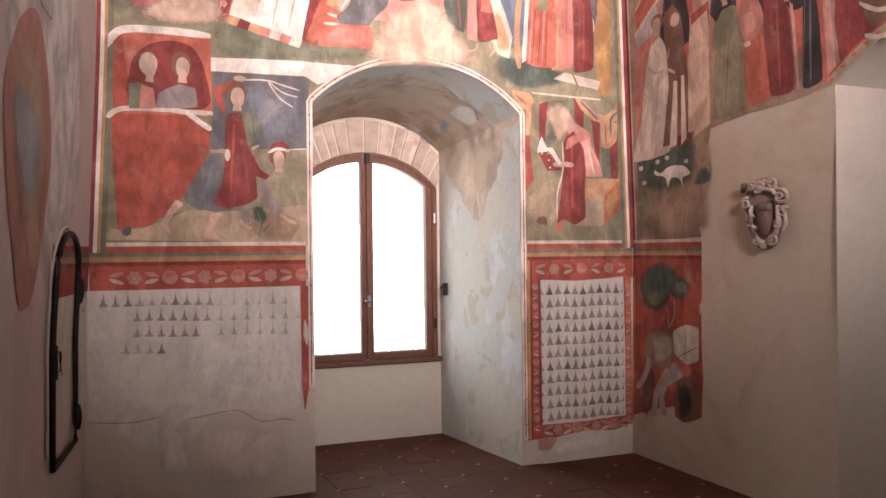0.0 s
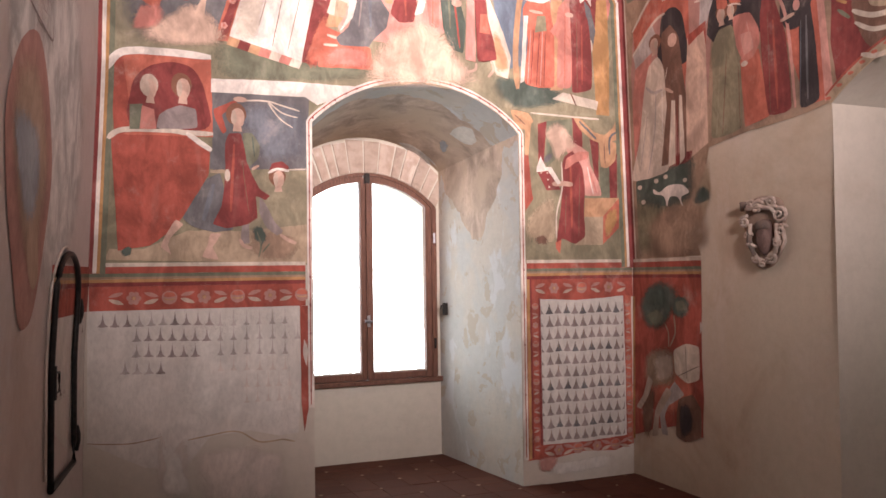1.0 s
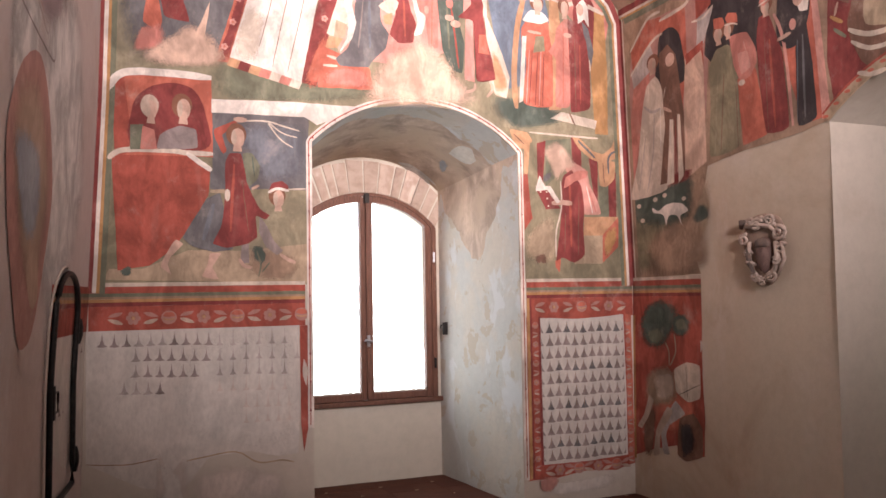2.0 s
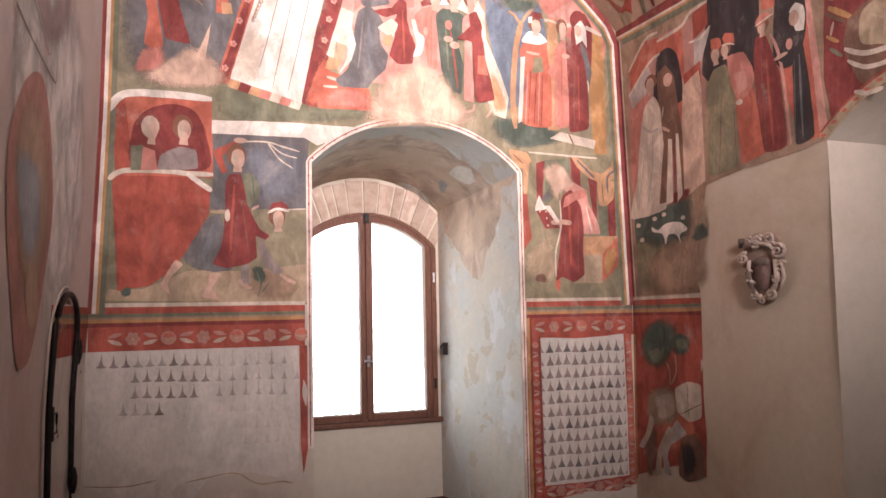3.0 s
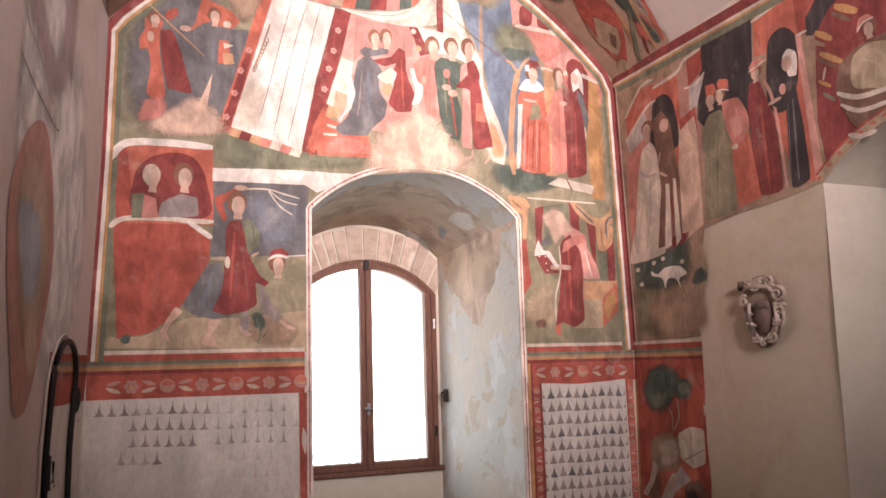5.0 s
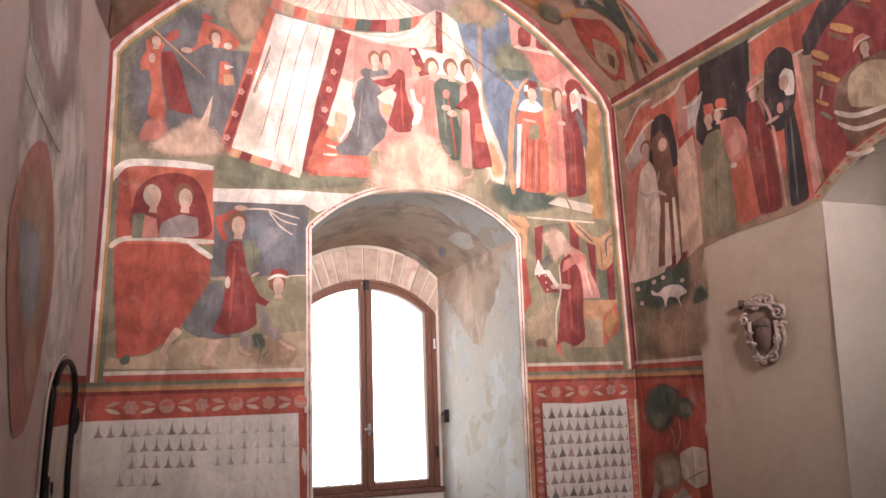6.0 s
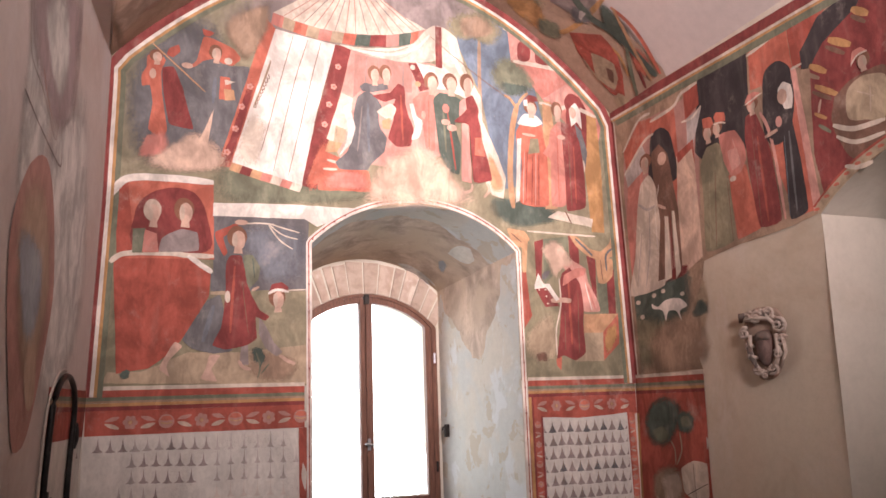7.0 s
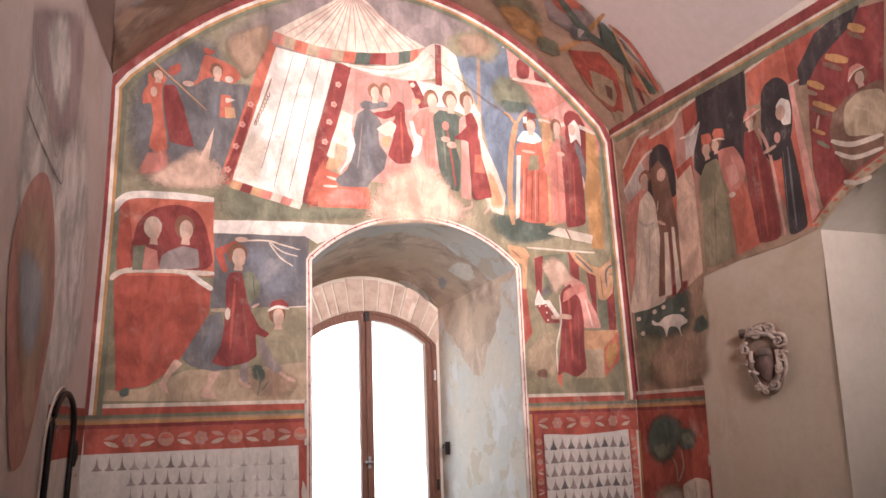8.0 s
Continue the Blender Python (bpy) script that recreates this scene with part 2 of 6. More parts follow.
def segment(x, x0, x1, spring, rise):
    h = (x1 - x0) / 2
    r = (h * h + rise * rise) / (2 * rise)
    d = min(h, abs(x - (x0 + x1) / 2))
    return spring + math.sqrt(r * r - d * d) - (r - rise)
BACK = -8.2


def wall_strips(name, mat, cols, low, high, place, rows=24):
    """A wall face in upright strips between two outlines."""
    v, f = [], []
    for a in cols:
        lo, hi = low(a), high(a)
        for k in range(rows + 1):
            v.append(place(a, lo + (hi - lo) * k / rows))
    for i in range(len(cols) - 1):
        for k in range(rows):
            q = i * (rows + 1) + k
            f.append((q, q + 1, q + rows + 2, q + rows + 1))
    return v, f


def joined(name, pieces, mat, parent=None, label=""):
    V, F = [], []
    for v, f in pieces:
        F += [tuple(i + len(V) for i in q) for q in f]
        V += v
    ob = mesh_ob(name, V, F, mat, parent, smooth=False)
    if label:
        tagged(ob, label)
    return ob


def spread(a, b, n):
    return [a + (b - a) * i / n for i in range(n + 1)]


# front wall with the arched niche through it
f0 = lambda x, z: (x, 0.0, z)
wl, wr = -1.25, 3.25
pieces = [
    wall_strips("l", None, spread(wl, NX0, 14), lambda x: -0.1, lambda x: vault(x) + 0.15, f0),
    wall_strips("m", None, spread(NX0, NX1, 28), lambda x: segment(x, NX0, NX1, NSPRING, NRISE), lambda x: vault(x) + 0.15, f0, 10),
    wall_strips("r", None, spread(NX1, wr, 12), lambda x: -0.1, lambda x: vault(x) + 0.15, f0),
]
front = tagged(joined("wall_front", pieces, WALL), "thick lime-plastered end wall pierced by a deep arched window niche", "wall", kind="structure")

# niche lining: two jambs and the shallow vault over them, plaster worn
def lining(u):
    """u from 0 (left foot) over the arch to 1 (right foot): front and back points."""
    def at(x0, x1, spring, rise, y):
        if u < 0.3:
            return Vector((x0, y, spring * u / 0.3))
        if u > 0.7:
            return Vector((x1, y, spring * (1 - u) / 0.3))
        x = x0 + (x1 - x0) * (0.5 - 0.5 * math.cos((u - 0.3) / 0.4 * math.pi))
        return Vector((x, y, segment(x, x0, x1, spring, rise)))
    return at(NX0, NX1, NSPRING, NRISE, 0.0), at(BX0, BX1, BSPRING, BRISE, DEEP + 0.02)


def soffit(x, y):
    k = min(1.0, max(0.0, y / (DEEP + 0.02)))
    return segment(x, NX0 + (BX0 - NX0) * k, NX1 + (BX1 - NX1) * k, NSPRING + (BSPRING - NSPRING) * k, NRISE + (BRISE - NRISE) * k)


def old_brown(q, vaulted):
    """How far the old brown plaster is kept: on the soffit behind its repaired front edge, and on top of the jambs."""
    ragged = 0.10 * noise.noise(q * 4.0) + 0.05 * noise.noise(q * 11.0)
    if vaulted:
        edge = lerp(q.x, (0.5, 0.72, 1.1, 1.5, 1.85, 2.0), (0.30, 0.22, 0.30, 0.30, 0.41, 0.36))
        return 0.5 + (q.y - edge + 0.6 * ragged) * 6
    low = lerp(q.y, (0.2, 0.30, 0.45, 0.60, 0.78, 0.96, 1.17, 1.30), (2.62, 2.36, 2.16, 1.90, 1.95, 2.12, 2.28, 2.50))
    return 0.5 + (q.z - low + ragged) * 6


v, f, old = [], [], []
for u0, u1, n in ((0, 0.3, 60), (0.3, 0.7, 64), (0.7, 1, 60)):
    k0 = len(v)
    for u in spread(u0, u1, n):
        a, b = lining(u)
        for k in range(33):
            q = a.lerp(b, k / 32)
            s = min(1, k / 6) * min(1, (32 - k) / 4)
            q += Vector((noise.noise(q * 2.1), 0, noise.noise(q * 2.3 + Vector((9, 0, 0))))) * (0.002 if u0 == 0.3 else 0.005) * s
            v.append(q)
            old.append(old_brown(q, u0 == 0.3))
    f += [(q, q + 33, q + 34, q + 1) for i in range(n) for k in range(32) for q in (k0 + i * 33 + k,)]
lining_ob = mesh_ob("niche_lining", v, f, NICHE, smooth=True)
lining_ob.data.attributes.new("fade", "FLOAT", "POINT").data.foreach_set("value", old)
tagged(lining_ob, "worn bluish plaster jambs and soffit with brown flaked patches", "window niche", kind="structure")

# back of the niche: parapet below, wall round the arched window
WX, WHALF, WBASE, WSPRING, WRISE = 1.236, 0.66, 0.69, 2.22, 0.30
fb = lambda x, z: (x, DEEP, z)
pieces = [
    wall_strips("a", None, spread(0.3, WX - WHALF, 4), lambda x: -0.05, lambda x: 3.1, fb),
    wall_strips("b", None, spread(WX + WHALF, 2.2, 4), lambda x: -0.05, lambda x: 3.1, fb),
    wall_strips("c", None, spread(WX - WHALF, WX + WHALF, 24), lambda x: segment(x, WX - WHALF, WX + WHALF, WSPRING, WRISE), lambda x: 3.1, fb, 6),
    wall_strips("d", None, spread(WX - WHALF, WX + WHALF, 10), lambda x: -0.05, lambda x: WBASE, fb, 8),
]
# reveals of the window opening, 0.3 m outwards
outline = [(WX - WHALF, WBASE)] + [(x, segment(x, WX - WHALF, WX + WHALF, WSPRING, WRISE)) for x in spread(WX - WHALF, WX + WHALF, 24)] + [(WX + WHALF, WBASE), (WX - WHALF, WBASE)]
rv = [(x, y, z) for x, z in outline for y in (DEEP, DEEP + 0.34)]
rf = [(2 * i, 2 * i + 1, 2 * i + 3, 2 * i + 2) for i in range(len(outline) - 1)]
pieces.append((rv, rf))
tagged(joined("wall_niche_back", pieces, SILLWALL), "plain cream plastered parapet and wall round the window", "wall", kind="structure")

# right wall with an arched side niche
AY, AZ, AR = -2.92, 1.57, 1.31             # middle and radius of its arch
AHALF = 0.82
def side_arch(y):
    d = min(AHALF, abs(y - AY))
    return AZ + math.sqrt(AR * AR - d * d)
fr = lambda y, z: (right_x(y, z), y, z)
pieces = [
    wall_strips("a", None, spread(0.1, AY + AHALF, 20), lambda y: -0.1, lambda y: 4.3, fr, 40),
    wall_strips("b", None, spread(AY + AHALF, AY - AHALF, 24), side_arch, lambda y: 4.3, fr, 16),
    wall_strips("c", None, spread(AY - AHALF, BACK, 20), lambda y: -0.1, lambda y: 4.3, fr, 30),
]
tagged(joined("wall_right", pieces, RIGHTWALL), "warm bare plaster side wall with ragged fresco remains", "wall", kind="structure")
# side niche: jambs up to the impost, then the soffit
IMPOST = 2.515
ring = [(AY + AHALF, 0.0), (AY + AHALF, IMPOST)] + [(y, side_arch(y)) for y in spread(AY + AHALF, AY - AHALF, 24)] + [(AY - AHALF, IMPOST), (AY - AHALF, 0.0)]
v = [(right_x(y, z) + d, y, z) for y, z in ring for d in (0.0, 0.55, 1.1)]
f = [(3 * i + k, 3 * i + k + 1, 3 * i + k + 4, 3 * i + k + 3) for i in range(len(ring) - 1) for k in (0, 1)]
tagged(mesh_ob("side_niche_lining", v, f, SIDEWALL), "pale plastered jamb and soffit of an arched side niche", "wall niche", kind="structure")
pieces = [wall_strips("a", None, spread(0.1 - 2, BACK + 3, 6), lambda y: -0.1, lambda y: 3.4, lambda y, z: (4.6, y, z), 4)]
tagged(joined("wall_side_niche", pieces, VAULT), "plain pale plaster closing the side niche", "wall", kind="structure")

# left wall, unseen wall behind the camera with openings added for lamps, vault, floor slab
fl = lambda y, z: (left_x(y, z), y, z)
tagged(joined("wall_left", [wall_strips("a", None, spread(0.1, BACK, 50), lambda y: -0.1, lambda y: 5.2, fl, 40)], LEFTWALL), "greyish plaster side wall with faded fresco remains", "wall", kind="structure")
fk = lambda x, z: (x, BACK, z)
full = (lambda x: -0.1, lambda x: 5.2)
# lower and upper openings are made up to let the added lamps in
pieces = [wall_strips("a", None, spread(x0, x1, 4), lo, hi, fk, 8) for x0, x1, lo, hi in (
    (-3.0, -0.35, *full), (1.85, 3.6, *full), (-0.35, 0.35, lambda x: -0.1, lambda x: 3.5), (0.35, 0.75, lambda x: 2.6, lambda x: 3.5),
    (-0.35, 0.75, lambda x: 4.5, lambda x: 5.2), (0.75, 1.85, lambda x: 2.6, lambda x: 5.2))]
tagged(joined("wall_back", pieces, VAULT), "plain plastered wall, unseen, with two openings added for the lamps", "wall", kind="structure")
xs = [CX + HALF * 1.0 * math.sin(a) for a in spread(-math.pi / 2, math.pi / 2, 40)]
v = [(x, y, vault(x) + 0.012) for x in xs for y in spread(0.05, BACK, 30)]
f = [(i * 31 + k, i * 31 + k + 1, (i + 1) * 31 + k + 1, (i + 1) * 31 + k) for i in range(40) for k in range(30)]
v2 = [(x, y, 3.902) for x in (-3.0, xs[0]) for y in (0.05, BACK)]
ceil = mesh_ob("ceiling", v + v2 + [(xs[-1], 0.05, 3.902), (xs[-1], BACK, 3.902), (3.4, 0.05, 3.93), (3.4, BACK, 3.93)], f + [(1271, 1272, 1274, 1273), (1275, 1276, 1278, 1277)], VAULT, smooth=True)
tagged(ceil, "pale plastered barrel vault", "ceiling", kind="structure")
floor = mesh_ob("floor", [(-3.2, -9.5, -0.004), (5, -9.5, -0.004), (5, 1.5, -0.004), (-3.2, 1.5, -0.004)], [(0, 1, 2, 3)], GROUT)
tagged(floor, "terracotta tiled floor with dark mortar joints", "floor", kind="structure")
for ob_name, thick, side in (("wall_left", 0.4, -1), ("wall_back", 0.35, -1), ("wall_front", 1.36, 1), ("ceiling", 0.25, 1)):
    solid = bpy.data.objects[ob_name].modifiers.new("thickness", "SOLIDIFY")
    solid.thickness, solid.offset, solid.use_rim = thick, side, False
# outside
tagged(mesh_ob("backdrop", [(-5, 4.5, -3), (7, 4.5, -3), (7, 4.5, 7), (-5, 4.5, 7)], [(0, 1, 2, 3)], glow), "overexposed white daylight outside the window", "sky", kind="structure")
tagged(mesh_ob("ground", [(-60, -60, -0.4), (60, -60, -0.4), (60, 60, -0.4), (-60, 60, -0.4)], [(0, 1, 2, 3)], GROUT), "pale ground outside", "ground", kind="structure")


# ---- wall paintings: flat layers of pigment on the plaster ----
paint("lime", (0.52, 0.45, 0.39), 0.5, 0.12, folds=False)
paint("cloth", (0.55, 0.51, 0.455), 0.5, 0.10, folds=False)
paint("limewash", (0.56, 0.53, 0.475), 0.6, 0.12, folds=False)
COUNT = [0]


def on_wall(wall, a, b, layer):
    """A point of a wall's face, lifted by its paint layer. a, b: metres along and up (on the vault: across and along)."""
    off = 0.004 + 0.0012 * layer + 0.00003 * (COUNT[0] % 40)
    if wall == "F":
        return (a, -off, b)
    if wall == "R":
        return (right_x(a, b) - 0.6 * off - 0.003, a, b)
    if wall == "L":
        return (left_x(a, b) + 0.5 * off + 0.003, a, b)
    if wall == "J":                        # right jamb of the window niche
        return (NX1 + (BX1 - NX1) * a / DEEP - off - 0.012, a, b)
    if wall == "S":                        # soffit of the window niche
        return (a, b, soffit(a, b) - off)
    return (a, b, vault(a) + 0.006 - off * 2.2)


def rounded(pts, steps=6):
    out, n = [], len(pts)
    for i in range(n):
        p0, p1, p2, p3 = (Vector(pts[(i + k) % n]) for k in (-1, 0, 1, 2))
        for j in range(steps):
            t = j / steps
            out.append(0.5 * (2 * p1 + (p2 - p0) * t + (2 * p0 - 5 * p1 + 4 * p2 - p3) * t * t + (3 * p1 - p0 - 3 * p2 + p3) * t ** 3))
    return out


def softened(pts):
    """Corners cut twice, so that edges stay straight and corners turn softly."""
    pts = [Vector(p) for p in pts]
    for k in (0.10, 0.25):
        n = len(pts)
        pts = [q for i in range(n) for q in (pts[i].lerp(pts[(i + 1) % n], k), pts[i].lerp(pts[(i + 1) % n], 1 - k))]
    return pts


def edged(pts, step=0.05):
    out, n = [], len(pts)
    for i in range(n):
        a, b = Vector(pts[i]), Vector(pts[(i + 1) % n])
        k = max(1, int((b - a).length / step))
        out += [a.lerp(b, j / k) for j in range(k)]
    return out


def oval(c, r, n=20):
    return [Vector((c[0] + r[0] * math.cos(2 * math.pi * i / n), c[1] + r[1] * math.sin(2 * math.pi * i / n))) for i in range(n)]


def brushed(pts, width):
    """A brush line with tapering ends."""
    q = [Vector(pts[0])]
    for i in range(len(pts) - 1):
        p0, p1, p2, p3 = (Vector(pts[min(max(i + k, 0), len(pts) - 1)]) for k in (-1, 0, 1, 2))
        for j in range(1, 7):
            t = j / 6
            q.append(0.5 * (2 * p1 + (p2 - p0) * t + (2 * p0 - 5 * p1 + 4 * p2 - p3) * t * t + (3 * p1 - p0 - 3 * p2 + p3) * t ** 3))
    left, right = [], []
    for i, c in enumerate(q):
        d = (q[min(i + 1, len(q) - 1)] - q[max(i - 1, 0)]).normalized()
        s = Vector((-d.y, d.x)) * width / 2 * min(1.0, 0.55 + 0.2 * min(i, len(q) - 1 - i))
        left.append(c + s)
        right.append(c - s)
    return left + right[::-1]


def worn(pts, amount=0.004):
    return [p + Vector((noise.noise((p.x * 19, p.y * 19, 3.1)), noise.noise((p.x * 19, p.y * 19, 8.7)))) * amount for p in pts]


def soft_paint(key):
    """A pigment that thins out towards the brushed edge of its patch and lets the paint below show."""
    name = "thin " + key
    if name not in PAINTS:
        m, n, l, b = nodes("fresco_thin_" + key)
        fade, add, sub, clear, blend = (n.new(k) for k in ("ShaderNodeAttribute", "ShaderNodeMath", "ShaderNodeMath", "ShaderNodeBsdfTransparent", "ShaderNodeMixShader"))
        fade.attribute_name = "fade"
        sub.operation, sub.inputs[1].default_value, sub.inputs[2].default_value = "MULTIPLY_ADD", 2.6, -1.3
        l.new(grain(n, l, 170, 4, 0.75), sub.inputs[0])
        l.new(fade.outputs["Fac"], add.inputs[0])
        l.new(sub.outputs[0], add.inputs[1])
        l.new(TINTS[key][0](n, l, *TINTS[key][1]), b.inputs["Base Color"])
        bump(n, l, b, grain(n, l, 9, 8, 0.7), 0.2, 0.015)
        l.new(ramp(n, l, add.outputs[0], 0.44, 0.56), blend.inputs[0])
        l.new(clear.outputs[0], blend.inputs[1])
        l.new(b.outputs[0], blend.inputs[2])
        l.new(blend.outputs[0], n["Material Output"].inputs["Surface"])
        PAINTS[name] = m
    return name


def painted(parent, name, wall, label, shapes, unit=0.01):
    """One painted motif: shapes of (pigment, layer, kind, points in cm); p straight edges, b rounded, r curved, f thinning to its edge, s brush line, e oval, h head with hair."""
    single = {"background": "painted_patch", "painted_palace": "painted_masonry", "painted_castle": "painted_masonry", "painted_curtain": "curtain_panel", "lost_plaster": "plaster_patch", "painted_ribbon": "ribbon_piece"}.get(name)
    if single:
        for shape in shapes:
            painted(parent, single, wall, label, [shape], unit)
        return None
    if name == "painted_figure" and len(shapes) > 1:
        ob = painted(parent, name, wall, label, shapes[:1], unit)
        for shape in shapes[1:]:
            painted(ob, {"h": "painted_head", "e": "painted_detail", "s": "painted_fold"}.get(shape[2][0], "painted_garment"), wall, "", [shape], unit)
        return ob
    V, F, I, mats, FADE = [], [], [], [], {}

    def lay(outline, key, layer):
        COUNT[0] += 1
        if PAINTS[key] not in mats:
            mats.append(PAINTS[key])
        k = len(V)
        V.extend(on_wall(wall, p.x, p.y, layer) for p in outline)
        F.append(tuple(range(k, len(V))))
        I.append(mats.index(PAINTS[key]))

    for key, layer, kind, pts in shapes:
        pts = [(a * unit, b * unit) for a, b in pts]
        if kind == "p":
            lay(worn(edged(pts)), key, layer)
        elif kind == "b":
            lay(worn(softened(edged(pts, 0.25))), key, layer)
        elif kind == "r":
            lay(worn(rounded(pts)), key, layer)
        elif kind[0] == "f" or wall == "S":
            soft = kind[0] == "f"
            rim = worn(rounded(pts, 5), 0.016)
            mid = sum(rim, Vector((0, 0))) / len(rim)
            key = soft_paint(key) if soft else key
            COUNT[0] += 1
            if PAINTS[key] not in mats:
                mats.append(PAINTS[key])
            k, m = len(V), len(rim)
            for h, (s, w) in enumerate(((1.38, -0.45), (0.95, 0.42), (0.55, 1.05), (0.2, 1.35)) if soft else ((1.0, 1.0), (0.8, 1.0), (0.5, 1.0), (0.2, 1.0))):
                for p in rim:
                    q = mid + (p - mid) * s
                    FADE[len(V)] = w
                    V.append(on_wall(wall, q.x, q.y, layer + 0.02 * h))
            for r in range(3):
                for j in range(m):
                    a, d = k + r * m + j, k + r * m + (j + 1) % m
                    F.append((a, d, d + m, a + m))
            F.append(tuple(range(k + 3 * m, k + 4 * m)))
            I.extend([mats.index(PAINTS[key])] * (3 * m + 1))
        elif kind[0] == "s":
            line = worn(brushed(pts, float(kind[1:]) * unit), 0.002)
            lay(line, key, layer)
            F.pop()
            I.pop()
            k, m = len(V) - len(line), len(line)
            F.extend((k + i, k + i + 1, k + m - 2 - i, k + m - 1 - i) for i in range(m // 2 - 1))
            I.extend([mats.index(PAINTS[key])] * (m // 2 - 1))
        elif kind == "e":
            lay(oval(*pts), key, layer)
        else:
            c, r = pts
            lay(worn(edged([(c[0] - 0.3 * r[0], c[1] - 0.5 * r[1]), (c[0] + 0.35 * r[0], c[1] - 0.5 * r[1]), (c[0] + 0.5 * r[0], c[1] - 1.35 * r[1]), (c[0] - 0.5 * r[0], c[1] - 1.35 * r[1])])), "skin", layer)
            hair = {"skin": "hair", "pink": "amber"}.get(key, key)
            lay(worn(oval((c[0] - 0.12 * r[0], c[1] + 0.18 * r[1]), (r[0] * 1.08, r[1] * 0.98))), hair, layer)
            lay(worn(oval((c[0] + 0.06 * r[0], c[1] - 0.12 * r[1]), (r[0] * 0.72, r[1] * 0.86))), "skin" if key != "pink" else "pink", layer + 1)
            lay(worn(oval((c[0] - 0.34 * r[0], c[1] - 0.1 * r[1]), (r[0] * 0.30, r[1] * 0.66))), "umber", layer + 2)
    ob = mesh_ob(name, V, F, mats, parent, I)
    if FADE:
        ob.data.attributes.new("fade", "FLOAT", "POINT").data.foreach_set("value", [FADE.get(i, 1.0) for i in range(len(V))])
    if label:
        tagged(ob, label)
    return ob


def ground_layer(name, label, wall, cols, low, high, key, layer=0, rows=8):
    """The painted ground of a scene: a thing of its own."""
    v, f = wall_strips("", None, cols, low, high, lambda a, b: on_wall(wall, a, b, layer - 1.5), rows)
    return tagged(mesh_ob(name, v, f, PAINTS[key]), label, "fresco")


def line_along(parent, name, wall, pts, d0, d1, key, layer, inward=1.0):
    """A painted stripe that follows a line, between two distances from it."""
    COUNT[0] += 1
    pts = [Vector(p) for p in pts]
    v, f = [], []
    for i, c in enumerate(pts):
        d = (pts[min(i + 1, len(pts) - 1)] - pts[max(i - 1, 0)]).normalized()
        s = Vector((d.y, -d.x)) * inward
        for k in (d0, d1):
            q = c + s * (k + 0.0015 * noise.noise((c.x * 9, c.y * 9, k * 50)))
            v.append(on_wall(wall, q.x, q.y, layer))
        if i:
            f.append((2 * i - 2, 2 * i - 1, 2 * i + 1, 2 * i))
    return mesh_ob(name, v, f, PAINTS[key], parent)


def flowers(parent, wall, a0, a1, b0, b1, n, upright=False):
    """A row of small blossoms and leaves along a border."""
    shapes = []
    for i in range(n):
        t = (i + 0.5) / n
        ca, cb = ((a0 + a1) / 2, b0 + (b1 - b0) * t) if upright else (a0 + (a1 - a0) * t, (b0 + b1) / 2)
        r = 0.046 if not upright else 0.026
        if i % 4 == 1:
            for k in range(6):
                w = 2 * math.pi * k / 6 + i
                shapes.append(("oldrose", 3, "e", [(ca + r * 0.62 * math.cos(w), cb + r * 0.62 * math.sin(w)), (r * 0.36, r * 0.36)]))
            shapes.append(("amber", 4, "e", [(ca, cb), (r * 0.26, r * 0.26)]))
        elif i % 4 == 3:
            shapes.append(("oldrose", 3, "e", [(ca, cb), (r * 1.05, r * 0.95)]))
            shapes.append(("brick", 4, "b", [(ca - r * 0.9, cb + r * 0.2), (ca, cb + r * 0.05), (ca + r * 0.9, cb + r * 0.2), (ca + r * 0.5, cb + r * 0.75), (ca - r * 0.5, cb + r * 0.75)]))
            shapes.append(("amber", 5, "s%.3f" % (r * 0.2), [(ca - r * 0.8, cb - r * 0.15), (ca, cb - r * 0.3), (ca + r * 0.8, cb - r * 0.15)]))
        else:
            m = 1 if i % 4 == 0 else -1
            for h in (1, -1):
                shapes.append(("oldrose" if h > 0 else "umber", 3, "r", [(ca - m * r * 0.9, cb + h * r * 0.15), (ca - m * r * 0.1, cb + h * r * 0.75), (ca + m * r, cb + h * r * 0.8), (ca + m * r * 0.3, cb + h * r * 0.25)]))
    return tagged(painted(parent, "flower_border", wall, "", shapes, 1.0), kind="stuff")


def bands(parent, wall, a0, a1):
    """The stack of stripes over the dado."""
    for key, z0, z1, layer in (("cream", 1.697, 1.722, 4), ("red", 1.655, 1.697, 3), ("green", 1.627, 1.655, 2), ("earth", 1.618, 1.632, 3), ("ochre", 1.598, 1.618, 2), ("darkred", 1.572, 1.598, 2), ("red", 1.42, 1.572, 1)):
        if wall == "L" and key == "cream":
            continue
        COUNT[0] += 1
        n = 12
        pts = [(a0 + (a1 - a0) * i / n, z0 + 0.002 * noise.noise((i * 1.7, z0 * 30, 0))) for i in range(n + 1)] + [(a0 + (a1 - a0) * i / n, z1) for i in range(n, -1, -1)]
        mesh_ob("stripe", [on_wall(wall, a, b, layer) for a, b in pts], [tuple(range(len(pts)))], PAINTS[key], parent)


def left_edge(z):
    return left_x(0, z)


